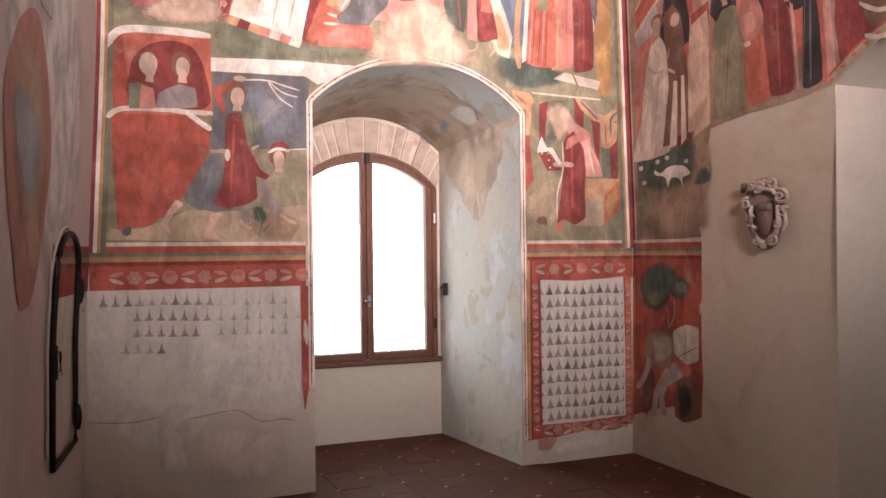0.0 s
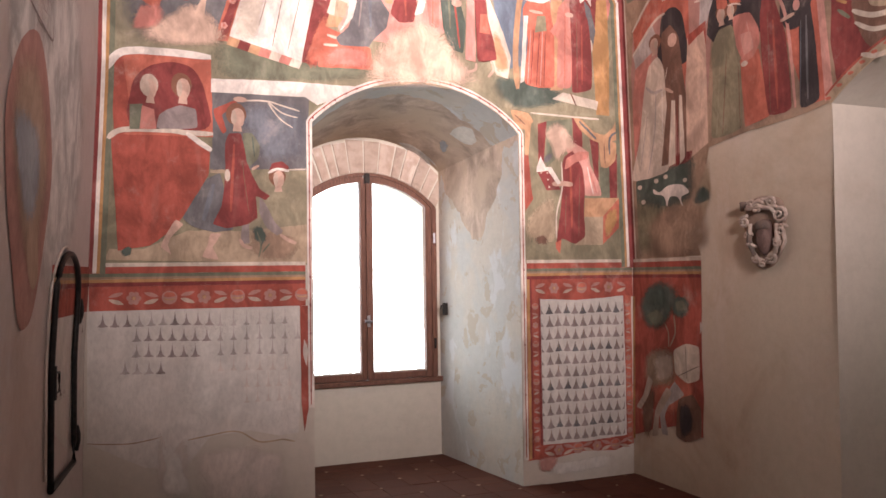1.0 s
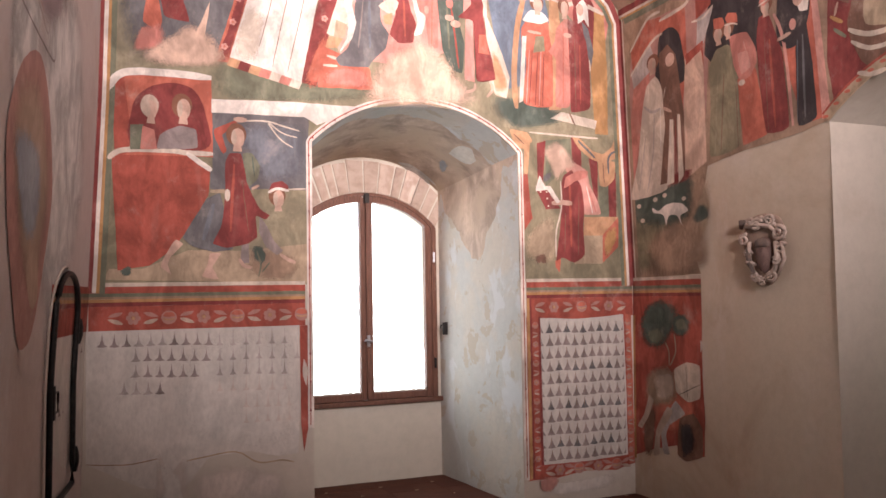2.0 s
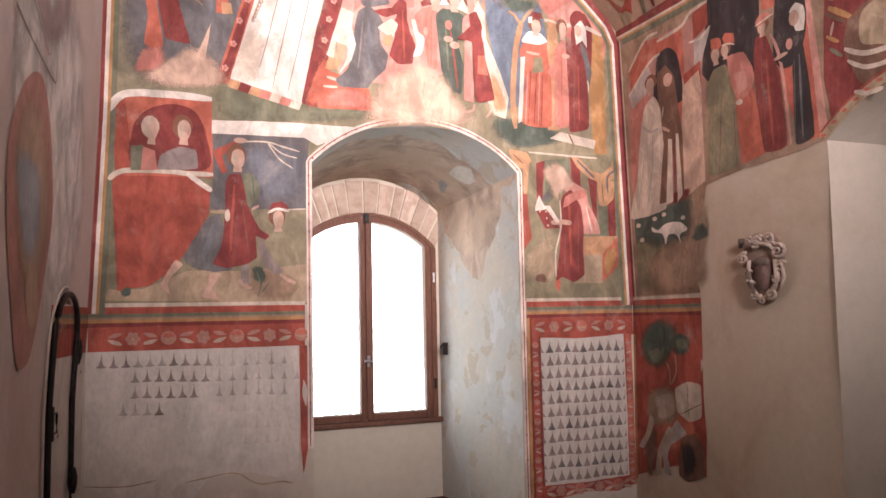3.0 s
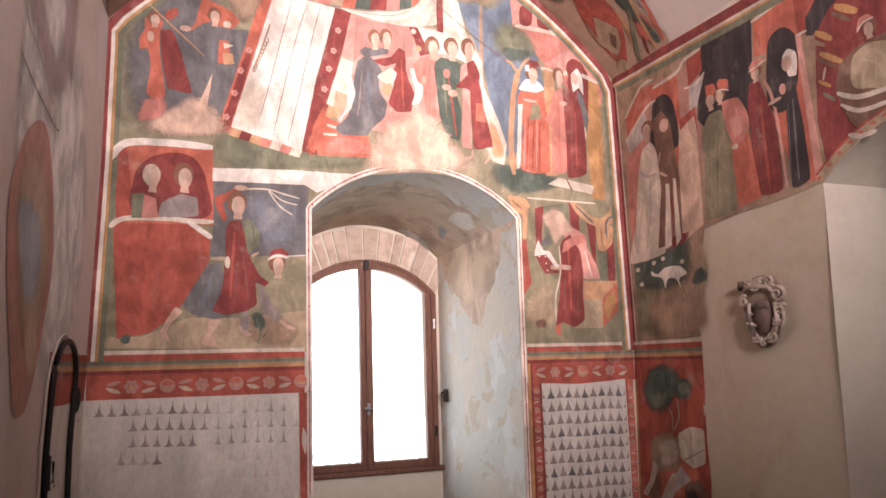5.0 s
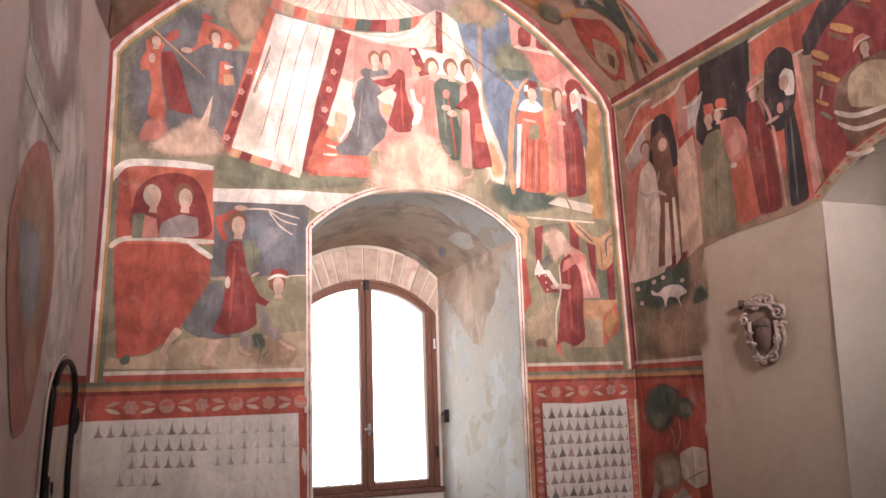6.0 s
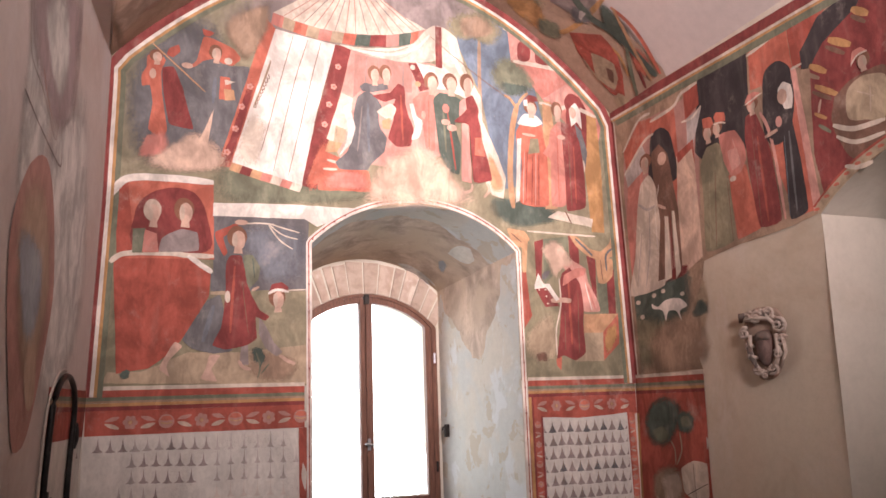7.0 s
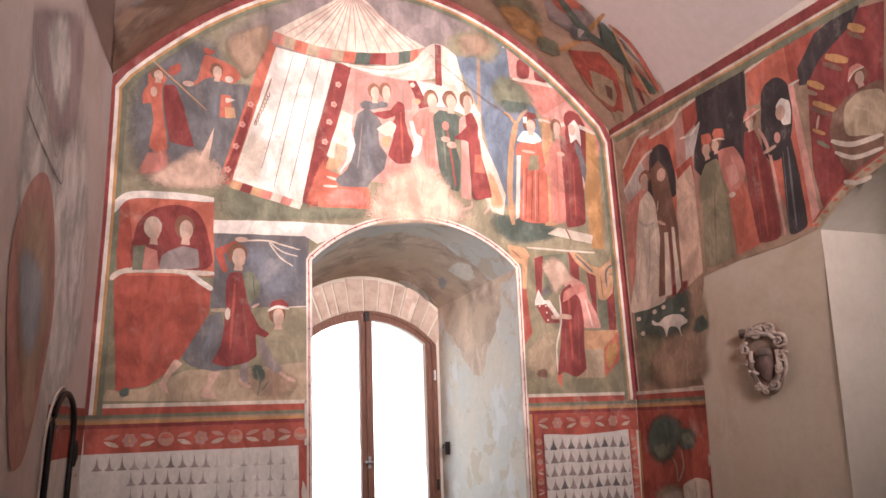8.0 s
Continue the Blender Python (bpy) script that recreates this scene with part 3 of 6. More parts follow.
tent_cols = spread(-0.985, NX0, 12) + spread(NX0, NX1, 28)[1:] + spread(NX1, 3.02, 10)[1:]
def tent_low(x):
    return 2.955 if x < NX0 else (2.885 if x > NX1 else max(segment(x, NX0, NX1, NSPRING, NRISE), 2.955 + (2.885 - 2.955) * (x - NX0) / (NX1 - NX0)))
tent_scene = ground_layer("lunette_fresco", "arched fresco of a striped tent with robed figures and trees", "F", tent_cols, tent_low, lambda x: vault(x) - 0.004, "field", 0, 12)
scourge_scene = ground_layer("wall_fresco", "square fresco with a red loggia and running figures", "F", spread(-1.035, NX0, 8), lambda x: 1.70, lambda x: 2.955, "olive", 0)
hermit_scene = ground_layer("wall_fresco", "narrow fresco of a robed reader beside an ochre throne", "F", spread(NX1, 3.045, 6), lambda x: 1.70, lambda x: 2.885, "olive", 0)
spandrel = ground_layer("wall_fresco", "painted spandrels beside the niche arch", "F", spread(NX0, NX1, 28), lambda x: segment(x, NX0, NX1, NSPRING, NRISE), tent_low, "olive", 0, 3)

# frame of the lunette: dark red, white and ochre-green lines round the whole end wall
arch = [(left_edge(z) - 0.020, z) for z in spread(1.66, 3.84, 24)] + [(x, vault(x) - 0.02) for x in spread(-0.90, 2.92, 44)] + [(right_x(0, z) - 0.004, z) for z in spread(3.82, 1.66, 24)]
frame_thing = tagged(line_along(None, "painted_border", "F", arch, -0.012, 0.042, "darkred", 6), "painted dark red, white and ochre border of the lunette", "painted border")
line_along(frame_thing, "white_line", "F", arch, 0.042, 0.066, "white", 7)
line_along(frame_thing, "ochre_line", "F", arch, 0.066, 0.085, "ochre", 6)
line_along(frame_thing, "green_line", "F", arch, 0.085, 0.118, "green", 5)

# border of the niche arch: white with a fine red line
def niche_line(zl, zr):
    return [(NX0, z) for z in spread(zl, NSPRING, 20)] + [(x, segment(x, NX0, NX1, NSPRING, NRISE)) for x in spread(NX0 + 0.005, NX1 - 0.005, 40)] + [(NX1, z) for z in spread(NSPRING, zr, 26)]
nb = tagged(line_along(None, "painted_border", "F", niche_line(0.72, 0.20), -0.042, -0.001, "white", 7), "white painted border with a fine red line round the niche", "painted border")
line_along(nb, "red_line", "F", niche_line(0.74, 0.22), -0.028, -0.020, "red", 8)
dots = []
for i, (a, b) in enumerate(niche_line(0.74, 0.22)):
    if i % 2:
        s = -0.012 if a < 1.2 else 0.012
        dots.append(("darkred", 9, "e", [(a * 1.0 + (2 * s if abs(b - segment(a, NX0, NX1, NSPRING, NRISE)) > 0.01 else 0), b + (0.024 if abs(b - segment(a, NX0, NX1, NSPRING, NRISE)) <= 0.01 else 0)), (0.007, 0.009)]))
tagged(painted(nb, "red_dots", "F", "", dots, 1.0), kind="stuff")


# dado: painted hangings with rows of pyramid motifs
def tuft(x, z, w, h, key, layer=4):
    """A concave triangle, shaded on one side."""
    return [(key, layer, "p", [(x, z + h), (x + w * 0.07, z + h * 0.5), (x + w * 0.2, z + h * 0.18), (x + w * 0.5, z), (x, z - h * 0.04), (x - w * 0.5, z), (x - w * 0.2, z + h * 0.18), (x - w * 0.07, z + h * 0.5)])]


dado_left = tagged(painted(None, "painted_dado", "F", "", [
    ("cloth", 0, "p", [(-104, 142), (30, 142), (31, 95), (29, 56), (15, 55), (-4, 60), (-30, 58), (-45, 40), (-70, 42), (-104, 60)]),
    ("limewash", 1, "f", [(-40, 130), (10, 138), (27, 120), (26, 70), (0, 62), (-38, 72), (-50, 100)]),
    ("lime", 1, "f", [(-62, 62), (-55, 50), (-45, 58), (-44, 30), (-62, 28)]),
    ("red", 2, "p", [(30.5, 142), (38, 142), (38, 95), (37, 78), (33, 56), (31, 75)]),
    ("lime", 3, "b", [(33, 120), (36, 112), (35, 100), (32, 108)]),
]), "faded painted hanging with rows of grey pyramid motifs on plaster", "fresco")
bands(dado_left, "F", -1.03, 0.345)
flowers(dado_left, "F", -0.929, 0.373, 1.42, 1.572, 12)
painted(dado_left, "old_plaster_edge", "F", "", [
    ("sand", 2, "s0.9", [(-44, 57), (-30, 59), (-12, 60), (2, 52), (18, 52), (26, 50)]),
    ("earth", 2, "s0.7", [(-104, 60), (-80, 58), (-62, 60)]),
    ("limewash", 2, "f", [(-60, 56), (-50, 50), (-46, 34), (-42, 22), (-60, 24), (-58, 40)]),
    ("lime", 1, "f", [(-38, 48), (-5, 50), (8, 45), (18, 42), (20, 24), (16, 12), (-26, 12), (-38, 28)]),
])
shapes = []
for r, (z, runs) in enumerate(((1.305, ((-0.95, -0.28), (-0.23, 0.20))), (1.205, ((-0.75, -0.28), (-0.23, 0.30))), (1.105, ((-0.75, -0.36), (-0.23, 0.20))), (1.0, ((-0.82, -0.55), (-0.23, 0.20))), (0.89, ((-0.06, 0.24),)), (0.79, ((-0.06, 0.24),)))):
    for k, (a0, a1) in enumerate(runs):
        x = a0
        while x < a1:
            zz = z - 0.02 * x + 0.004 * math.sin(x * 9 + r)
            faint = k or r > 3
            key = ("lime" if r > 2 else "grey") if faint else "mauve" if int(x * 37 + r * 3) % 3 else "grey"
            shapes += tuft(x, zz, 0.046 if faint else 0.064, 0.088, key, 3)
            if faint:
                shapes.append(("lime" if r > 2 else "grey", 3, "s0.004", [(x, zz + 0.10), (x + 0.002, zz + 0.0)]))
            x += 0.0722 if k == 0 else 0.086
tagged(painted(dado_left, "pyramid_pattern", "F", "", shapes, 1.0), kind="stuff")

dado_mid = tagged(painted(None, "painted_hanging", "F", "", [
    ("red", 1, "p", [(206, 143), (302, 143), (302, 24), (285, 20), (255, 22), (230, 19), (206, 19)]),
    ("limewash", 1, "f", [(222, 16), (240, 15), (278, 17), (280, 9), (240, 6), (224, 8)]),
    ("pink", 2, "f", [(215, 19), (232, 20), (228, 11), (218, 9)]),
    ("ochre", 2, "p", [(207, 158), (209.5, 158), (209.5, 20), (207, 20)]),
    ("darkred", 2, "p", [(209.5, 158), (211, 158), (211, 20), (209.5, 20)]),
    ("darkred", 2, "p", [(217, 143), (219, 143), (219, 30), (217, 30)]),
    ("cloth", 3, "p", [(218.5, 142), (250, 140.5), (275, 141.5), (295, 143), (296, 90), (296, 31), (258, 29.5), (219, 30)]),
    ("brick", 2, "p", [(297, 143), (302.5, 143), (302.5, 24), (297, 24)]),
]), "painted white hanging with grey pyramids in a red floral border", "fresco")
bands(dado_mid, "F", 2.07, 3.045)
flowers(dado_mid, "F", 2.12, 3.0, 1.43, 1.572, 7)
flowers(dado_mid, "F", 2.10, 2.18, 0.24, 1.40, 16, True)
flowers(dado_mid, "F", 2.965, 3.015, 0.24, 1.40, 16, True)
flowers(dado_mid, "F", 2.20, 2.98, 0.20, 0.30, 9)
shapes = []
for r in range(11):
    for c in range(9):
        x, z = 2.262 + c * 0.0768 + 0.003 * math.sin(r * 2.1 + c), 1.301 - r * 0.0977 + 0.004 * math.sin(c * 1.3)
        shapes.append(("slate" if (r * 5 + c * 3) % 6 == 0 else "mauve", 4, "p", [(x, z + 0.088), (x + 0.006, z + 0.055), (x + 0.017, z + 0.028), (x + 0.035, z), (x, z - 0.003), (x - 0.035, z), (x - 0.017, z + 0.028), (x - 0.006, z + 0.055)]))
        shapes.append(("earth", 5, "s0.004", [(x - 0.001, z + 0.08), (x - 0.004, z + 0.02)]))
    for x in (2.187, 2.945):
        side = 1 if x < 2.5 else -1
        z = 1.301 - r * 0.0977
        shapes.append(("mauve", 4, "p", [(x + side * 0.002, z + 0.08), (x + side * 0.006, z + 0.03), (x + side * 0.026, z), (x + side * 0.002, z)]))
tagged(painted(dado_mid, "pyramid_pattern", "F", "", shapes, 1.0), kind="stuff")

dado_right = tagged(painted(None, "painted_dado", "R", "", [
    ("red", 0, "p", [(1, 143), (-86, 143), (-86, 100), (-88, 70), (-87, 43), (-70, 40), (-55, 46), (-30, 40), (1, 30)]),
    ("ochre", 1, "p", [(0, 158), (-3, 158), (-3, 28), (0, 28)]),
    ("brick", 1, "f", [(-15, 90), (-50, 100), (-75, 85), (-80, 60), (-50, 55), (-20, 60)]),
    ("lime", 1, "b", [(-84, 126), (-88, 122), (-84, 116)]),
]), "red painted dado with a tree and a pale horse", "fresco")
bands(dado_right, "R", 0.0, -0.86)

dado_side = tagged(painted(None, "painted_dado", "L", "", [
    ("cloth", 0, "p", [(0, 142), (-105, 142), (-104, 90), (-60, 70), (0, 60)]),
    ("limewash", 1, "f", [(-50, 112), (-100, 114), (-98, 100), (-60, 98)]),
]), "faint painted dado with red stripes on the side wall", "fresco")
bands(dado_side, "L", 0.0, -1.08)
shapes = []
for r in range(4):
    for c in range(9):
        shapes += tuft(-0.12 - c * 0.10, 1.30 - r * 0.10, 0.075, 0.07, "grey" if (c + r) % 3 else "mauve", 2)
tagged(painted(dado_side, "pyramid_pattern", "L", "", shapes, 1.0), kind="stuff")

# right wall: court scene with a ragged lower edge and a painted arch border
court_scene = tagged(painted(None, "ragged_fresco", "R", "", [
    ("earth", 0, "p", [(-1, 388), (-180, 388), (-360, 388), (-375, 262)] + [(y, side_arch(y / 100) * 100 + 2) for y in range(-372, -209, 6)] + [(-208, 260), (-190, 257), (-160, 255), (-140, 254), (-112, 251), (-100, 249), (-96, 236), (-100, 220), (-92, 205), (-80, 190), (-86, 173), (-1, 172)]),
    ("sand", 1, "f", [(-86, 235), (-98, 240), (-100, 215), (-85, 190), (-70, 178), (-74, 205)]),
]), "ragged fresco fragment of courtly figures before red arcades", "fresco")
for key, z0, z1, layer in (("darkred", 3.872, 3.945, 6), ("cream", 3.852, 3.872, 7), ("ochre", 3.835, 3.852, 6), ("green", 3.785, 3.835, 5)):
    COUNT[0] += 1
    mesh_ob("stripe", [on_wall("R", y, z, layer) for y, z in [(y, z0 + 0.002 * math.sin(y * 5)) for y in spread(0, -4.2, 40)] + [(y, z1) for y in spread(-4.2, 0, 40)]], [tuple(range(82))], PAINTS[key], court_scene)
for key, a0, a1, layer in (("darkred", 0.002, 0.042, 6), ("cream", 0.042, 0.06, 7), ("earth", 0.06, 0.10, 5)):
    COUNT[0] += 1
    pts = [(-a0, z) for z in spread(1.722, 3.86, 20)] + [(-a1, z) for z in spread(3.86 - (a1 - 0.0), 1.722, 20)]
    mesh_ob("upright_stripe", [on_wall("R", y, z, layer) for y, z in pts], [tuple(range(len(pts)))], PAINTS[key], court_scene)
side_line = [(y, side_arch(y)) for y in spread(AY + AHALF, AY - AHALF, 40)]
line_along(court_scene, "arch_border", "R", side_line, 0.0, 0.07, "sand", 5)
line_along(court_scene, "arch_red_line", "R", side_line, 0.055, 0.07, "red", 6)
dots = [("brick", 7, "e", [(y - (y - AY) * -0.02, z + 0.032), (0.022, 0.010)]) for y, z in side_line[::2]]
tagged(painted(court_scene, "arch_ornament", "R", "", dots, 1.0), kind="stuff")

left_scene = tagged(painted(None, "faded_fresco", "L", "", [
    ("palegrey", -1, "f", [(-40, 240), (-80, 330), (-150, 300), (-150, 200), (-110, 150), (-60, 180)]),
    ("palegrey", -1, "f", [(-160, 330), (-200, 330), (-205, 250), (-165, 240)]),
]), "faded red and blue fresco remains on grey plaster", "fresco")

# painted strip of the vault next to the end wall, with a ragged edge
def strip_depth(x):
    return -(0.81 + 0.045 * noise.noise((x * 5, 0, 0)) + 0.03 * noise.noise((x * 14, 2, 0)))
xs2 = [CX + 1.985 * math.sin(a) for a in spread(-math.pi / 2, math.pi / 2, 60)]
v = [on_wall("V", x, -0.004 + (strip_depth(x) + 0.004) * k / 6, 0) for x in xs2 for k in range(7)]
f = [(i * 7 + k, i * 7 + k + 1, i * 7 + k + 8, i * 7 + k + 7) for i in range(60) for k in range(6)]
vault_painting = tagged(mesh_ob("vault_fresco", v, f, PAINTS["oldochre"]), "ragged ornamental fresco strip along the vault", "fresco")

painted(tent_scene, "background", "F", "", [
    ("slate", 0, "f", [(-84, 385), (-64, 417), (-32, 429), (-15, 394), (-9, 352), (-24, 326), (-72, 318), (-87, 345)]),
    ("mauve", 0, "f", [(-26, 426), (10, 463), (71, 488), (157, 493), (189, 464), (145, 434), (70, 417), (3, 412)]),
])
painted(tent_scene, "background", "F", "", [
    ("skyblue", 1, "p", [(151, 451), (196, 460), (221, 434), (233, 376), (207, 322), (191, 318), (178, 394)]),
    ("field", 0, "p", [(-88, 310), (-28, 323), (78, 320), (132, 330), (200, 331), (282, 308), (288, 287), (212, 286), (178, 296), (122, 302), (77, 295), (-28, 295), (-28, 310), (-84, 308)]),
    ("green", 1, "f", [(-24, 320), (27, 314), (78, 313), (84, 303), (27, 296), (-22, 296)]),
    ("darkgreen", 1, "f", [(181, 311), (229, 309), (244, 296), (197, 289)]),
])
painted(tent_scene, "painted_ledge", "F", "", [
    ("white", 3, "p", [(-28, 294), (19, 296), (77, 296), (60, 288), (44, 281), (35, 286), (-28, 285)]),
])
painted(tent_scene, "painted_castle", "F", "", [
    ("pink", 2, "p", [(204, 454), (238, 449), (261, 429), (236, 425), (206, 426)]),
    ("rose", 2, "p", [(206, 426), (236, 425), (261, 429), (282, 404), (290, 387), (283, 356), (260, 374), (235, 396), (217, 416)]),
    ("pink", 3, "p", [(234, 398), (257, 413), (283, 388), (261, 390)]),
    ("cream", 4, "s3.1", [(200, 454), (225, 453)]),
    ("cream", 4, "s3.5", [(208, 427), (231, 426), (253, 424), (259, 420)]),
    ("darkred", 4, "r", [(213, 429), (213, 442), (219, 446), (224, 443), (223, 430)]),
])
painted(tent_scene, "painted_castle", "F", "", [
    ("darkred", 4, "r", [(229, 429), (230, 440), (236, 445), (241, 440), (240, 428)]),
    ("ochre", 3, "p", [(267, 393), (284, 388), (286, 342), (285, 288), (273, 288), (270, 341)]),
    ("amber", 4, "p", [(233, 395), (241, 396), (242, 306), (236, 305)]),
    ("cream", 5, "s3.5", [(230, 394), (248, 391), (261, 394), (284, 387)]),
    ("darkred", 4, "b", [(254, 386), (259, 401), (268, 404), (275, 393), (273, 356), (258, 354)]),
    ("cream", 4, "p", [(232, 298), (242, 304), (275, 299), (273, 292)]),
    ("brown", 5, "s1.4", [(249, 304), (254, 294)]),
])
# the tent's cone of canvas with its seams, the striped valance and fringe, the flowered borders
RIM = [(12.3, 438.5), (27.4, 434.5), (44.4, 431.2), (61.8, 430.6), (79.6, 430.9), (102.4, 434.2), (121.3, 439.2), (131.9, 443.2)]
RIM_LOW = [(10.7, 429.4), (25.7, 425.8), (42.6, 422.4), (59.9, 421.7), (77.6, 421.9), (102.2, 424.3), (120.0, 429.1), (129.6, 433.8)]
APEX = (72.2, 480)


def along(line, t):
    k = min(len(line) - 2, int(t * (len(line) - 1)))
    return Vector(line[k]).lerp(Vector(line[k + 1]), t * (len(line) - 1) - k)


canvas = painted(tent_scene, "tent_roof", "F", "", [("cream", 2, "p", RIM + [(113.1, 451.3), (98.4, 460.4), (84.9, 473.7), APEX, (57.8, 470.5), (35.9, 454.9)])])
for i in range(1, 15):
    foot = along(RIM, i / 15)
    painted(canvas, "seam", "F", "", [("oldrose" if i % 3 else "mauve", 3, "s0.7", [APEX, tuple(Vector(APEX).lerp(foot, 0.5) + Vector((0.6, -0.6))), tuple(foot)])])
for i, key in enumerate("rose sand brick sand rose sand brick darkgreen darkred oldrose darkgreen brick oldrose".split()):
    a, b = i / 13, (i + 1) / 13
    painted(tent_scene, "valance_panel", "F", "", [(key, 3, "p", [tuple(along(RIM, a)), tuple(along(RIM, b)), tuple(along(RIM_LOW, b)), tuple(along(RIM_LOW, a))])])
for i, key in enumerate("amber darkred amber rose cream rose cream".split()):
    quad = [(-15.8 + 49.2 * t - 2.2 * d, 323.3 - 12.8 * t - 5.5 * d) for t, d in ((i / 7, 0), ((i + 1) / 7, 0), ((i + 1) / 7, 1), (i / 7, 1))]
    painted(tent_scene, "fringe_panel", "F", "", [(key, 5, "p", quad)])
petals = []
for x, z in ((-4.0, 379.7), (-9.7, 364.3), (-13.8, 347.7), (-19.4, 330.3), (60.6, 402.9), (57.0, 386.9), (53.4, 372.8), (49.9, 357.2)):
    petals += [("pink", 6, "e", [(x + 1.5 * math.cos(k * 1.257), z + 1.5 * math.sin(k * 1.257)), (1.0, 1.0)]) for k in range(5)] + [("brick", 7, "e", [(x, z), (0.7, 0.7)])]
tagged(painted(tent_scene, "border_flowers", "F", "", petals), kind="stuff")
buttons = [("brown", 6, "e", [(55.5 - 0.56 * k, 404 - 2.0 * k), (0.45, 0.7)]) for k in range(24)]
buttons += [("brown", 6, "s0.6", [(8.8 - 1.15 * k, 391 - 2.8 * k), (9.6 - 1.15 * k, 387.5 - 2.8 * k), (8.0 - 1.15 * k, 387 - 2.8 * k)]) for k in range(9)]
tagged(painted(tent_scene, "tent_buttons", "F", "", buttons), kind="stuff")
painted(tent_scene, "lost_plaster", "F", "", [
    ("peach", 13, "f", [(98, 336), (122, 348), (141, 340), (152, 325), (164, 305), (103, 298), (80, 302), (86, 322)]),
])

painted(scourge_scene, "background", "F", "", [
    ("slate", 1, "p", [(-28, 285), (38, 286), (37, 234), (6, 235), (-27, 231)]),
    ("blue", 2, "f", [(-19, 275), (8, 280), (35, 277), (33, 245), (8, 240), (-4, 260)]),
    ("field", 1, "p", [(6, 235), (37, 235), (37, 196), (-7, 191), (-11, 213)]),
    ("sand", 1, "p", [(-94, 174), (38, 171), (38, 198), (-7, 193), (-43, 193), (-71, 181), (-91, 181)]),
    ("earth", 2, "f", [(-3, 191), (16, 192), (29, 186), (25, 175), (1, 176)]),
    ("cream", 2, "s1.0", [(20, 235), (37, 236)]),
    ("green", 3, "f", [(20, 223), (30, 221), (30, 209), (22, 211)]),
])
painted(scourge_scene, "painted_house", "F", "", [
    ("brick", 2, "p", [(-90, 298), (-83, 307), (-28, 308), (-27, 255), (-88, 253)]),
    ("red", 3, "p", [(-90, 298), (-83, 307), (-77, 257), (-88, 252)]),
    ("darkred", 3, "r", [(-76, 259), (-78, 283), (-70, 297), (-53, 303), (-38, 298), (-31, 280), (-32, 260)]),
    ("red", 3, "p", [(-90, 252), (-83, 254), (-41, 255), (-29, 246), (-30, 230), (-40, 211), (-53, 193), (-67, 183), (-86, 180)]),
    ("white", 5, "s4.9", [(-93, 295), (-83, 307), (-57, 309), (-28, 308)]),
    ("cream", 5, "s3.4", [(-92, 251), (-83, 257), (-56, 258), (-44, 257), (-27, 257)]),
    ("white", 5, "s3.4", [(-44, 257), (-34, 250), (-28, 246)]),
])
painted(court_scene, "painted_meadow", "R", "", [
    ("darkgreen", 3, "f", [(0, 234), (-39, 241), (-71, 243), (-83, 247), (-82, 223), (-64, 208), (-5, 217)]),
    ("darkgreen", 2, "f", [(-77, 219), (-93, 223), (-100, 214), (-83, 210)]),
    ("white", 5, "r", [(-33, 226), (-40, 223), (-52, 227), (-68, 226), (-76, 220), (-67, 217), (-68, 210), (-63, 217), (-53, 218), (-49, 211), (-46, 219), (-34, 222)]),
    ("cream", 5, "e", [(-15, 229), (3.1, 1.8)]),
    ("cream", 5, "e", [(-37, 232), (2.9, 1.8)]),
    ("cream", 5, "e", [(-19, 217), (3.0, 1.8)]),
    ("cream", 5, "e", [(-49, 234), (2.8, 1.7)]),
    ("cream", 5, "e", [(-72, 229), (2.6, 1.6)]),
    ("darkred", 4, "f", [(-57, 248), (-82, 250), (-78, 242), (-60, 241)]),
])
painted(left_scene, "painted_mandorla", "L", "", [
    ("oldrose", 0, "r", [(-186.8, 261.5), (-163.7, 272.5), (-144.7, 265.9), (-127.8, 241.7), (-118.6, 212.2), (-128.7, 178.7), (-140.8, 150.3), (-152.4, 141.4), (-169.4, 145.1), (-192.6, 184.6), (-204.3, 219.5), (-202.1, 240.4)]),
    ("oldochre", 1, "f", [(-188.3, 251.6), (-162.6, 260.5), (-140.7, 244.6), (-127.2, 216.6), (-133.5, 188.9), (-146.9, 169.7), (-167.3, 174.4), (-185.9, 203.7), (-195.4, 229.3)]),
    ("oldblue", 2, "f", [(-192, 229.8), (-172.3, 234.3), (-149.5, 227.8), (-143, 209.1), (-151.8, 189.6), (-168.4, 190), (-183.5, 208.8)]),
    ("oldochre", 2, "r", [(-161.7, 179.5), (-144.4, 183), (-138.1, 165.4), (-144.8, 157.8), (-156.8, 165.1)]),
])
painted(left_scene, "painted_drapery", "L", "", [
    ("oldmauve", 0, "f", [(-204.9, 331.7), (-169.1, 353), (-109.1, 374.2), (-105.2, 339.8), (-112, 308.5), (-145.1, 290.7), (-175.6, 299.7), (-196.8, 309.6)]),
    ("palegrey", 1, "f", [(-182.8, 337.5), (-144.4, 359.7), (-128.1, 333.4), (-140.8, 307.3), (-166.8, 314.2)]),
    ("oldmauve", 2, "s1.4", [(-204, 334.8), (-202.6, 319.9), (-195, 310.4)]),
    ("oldrose", 2, "s1.0", [(-179.1, 309.1), (-168.6, 299.7), (-156.3, 293.1)]),
])
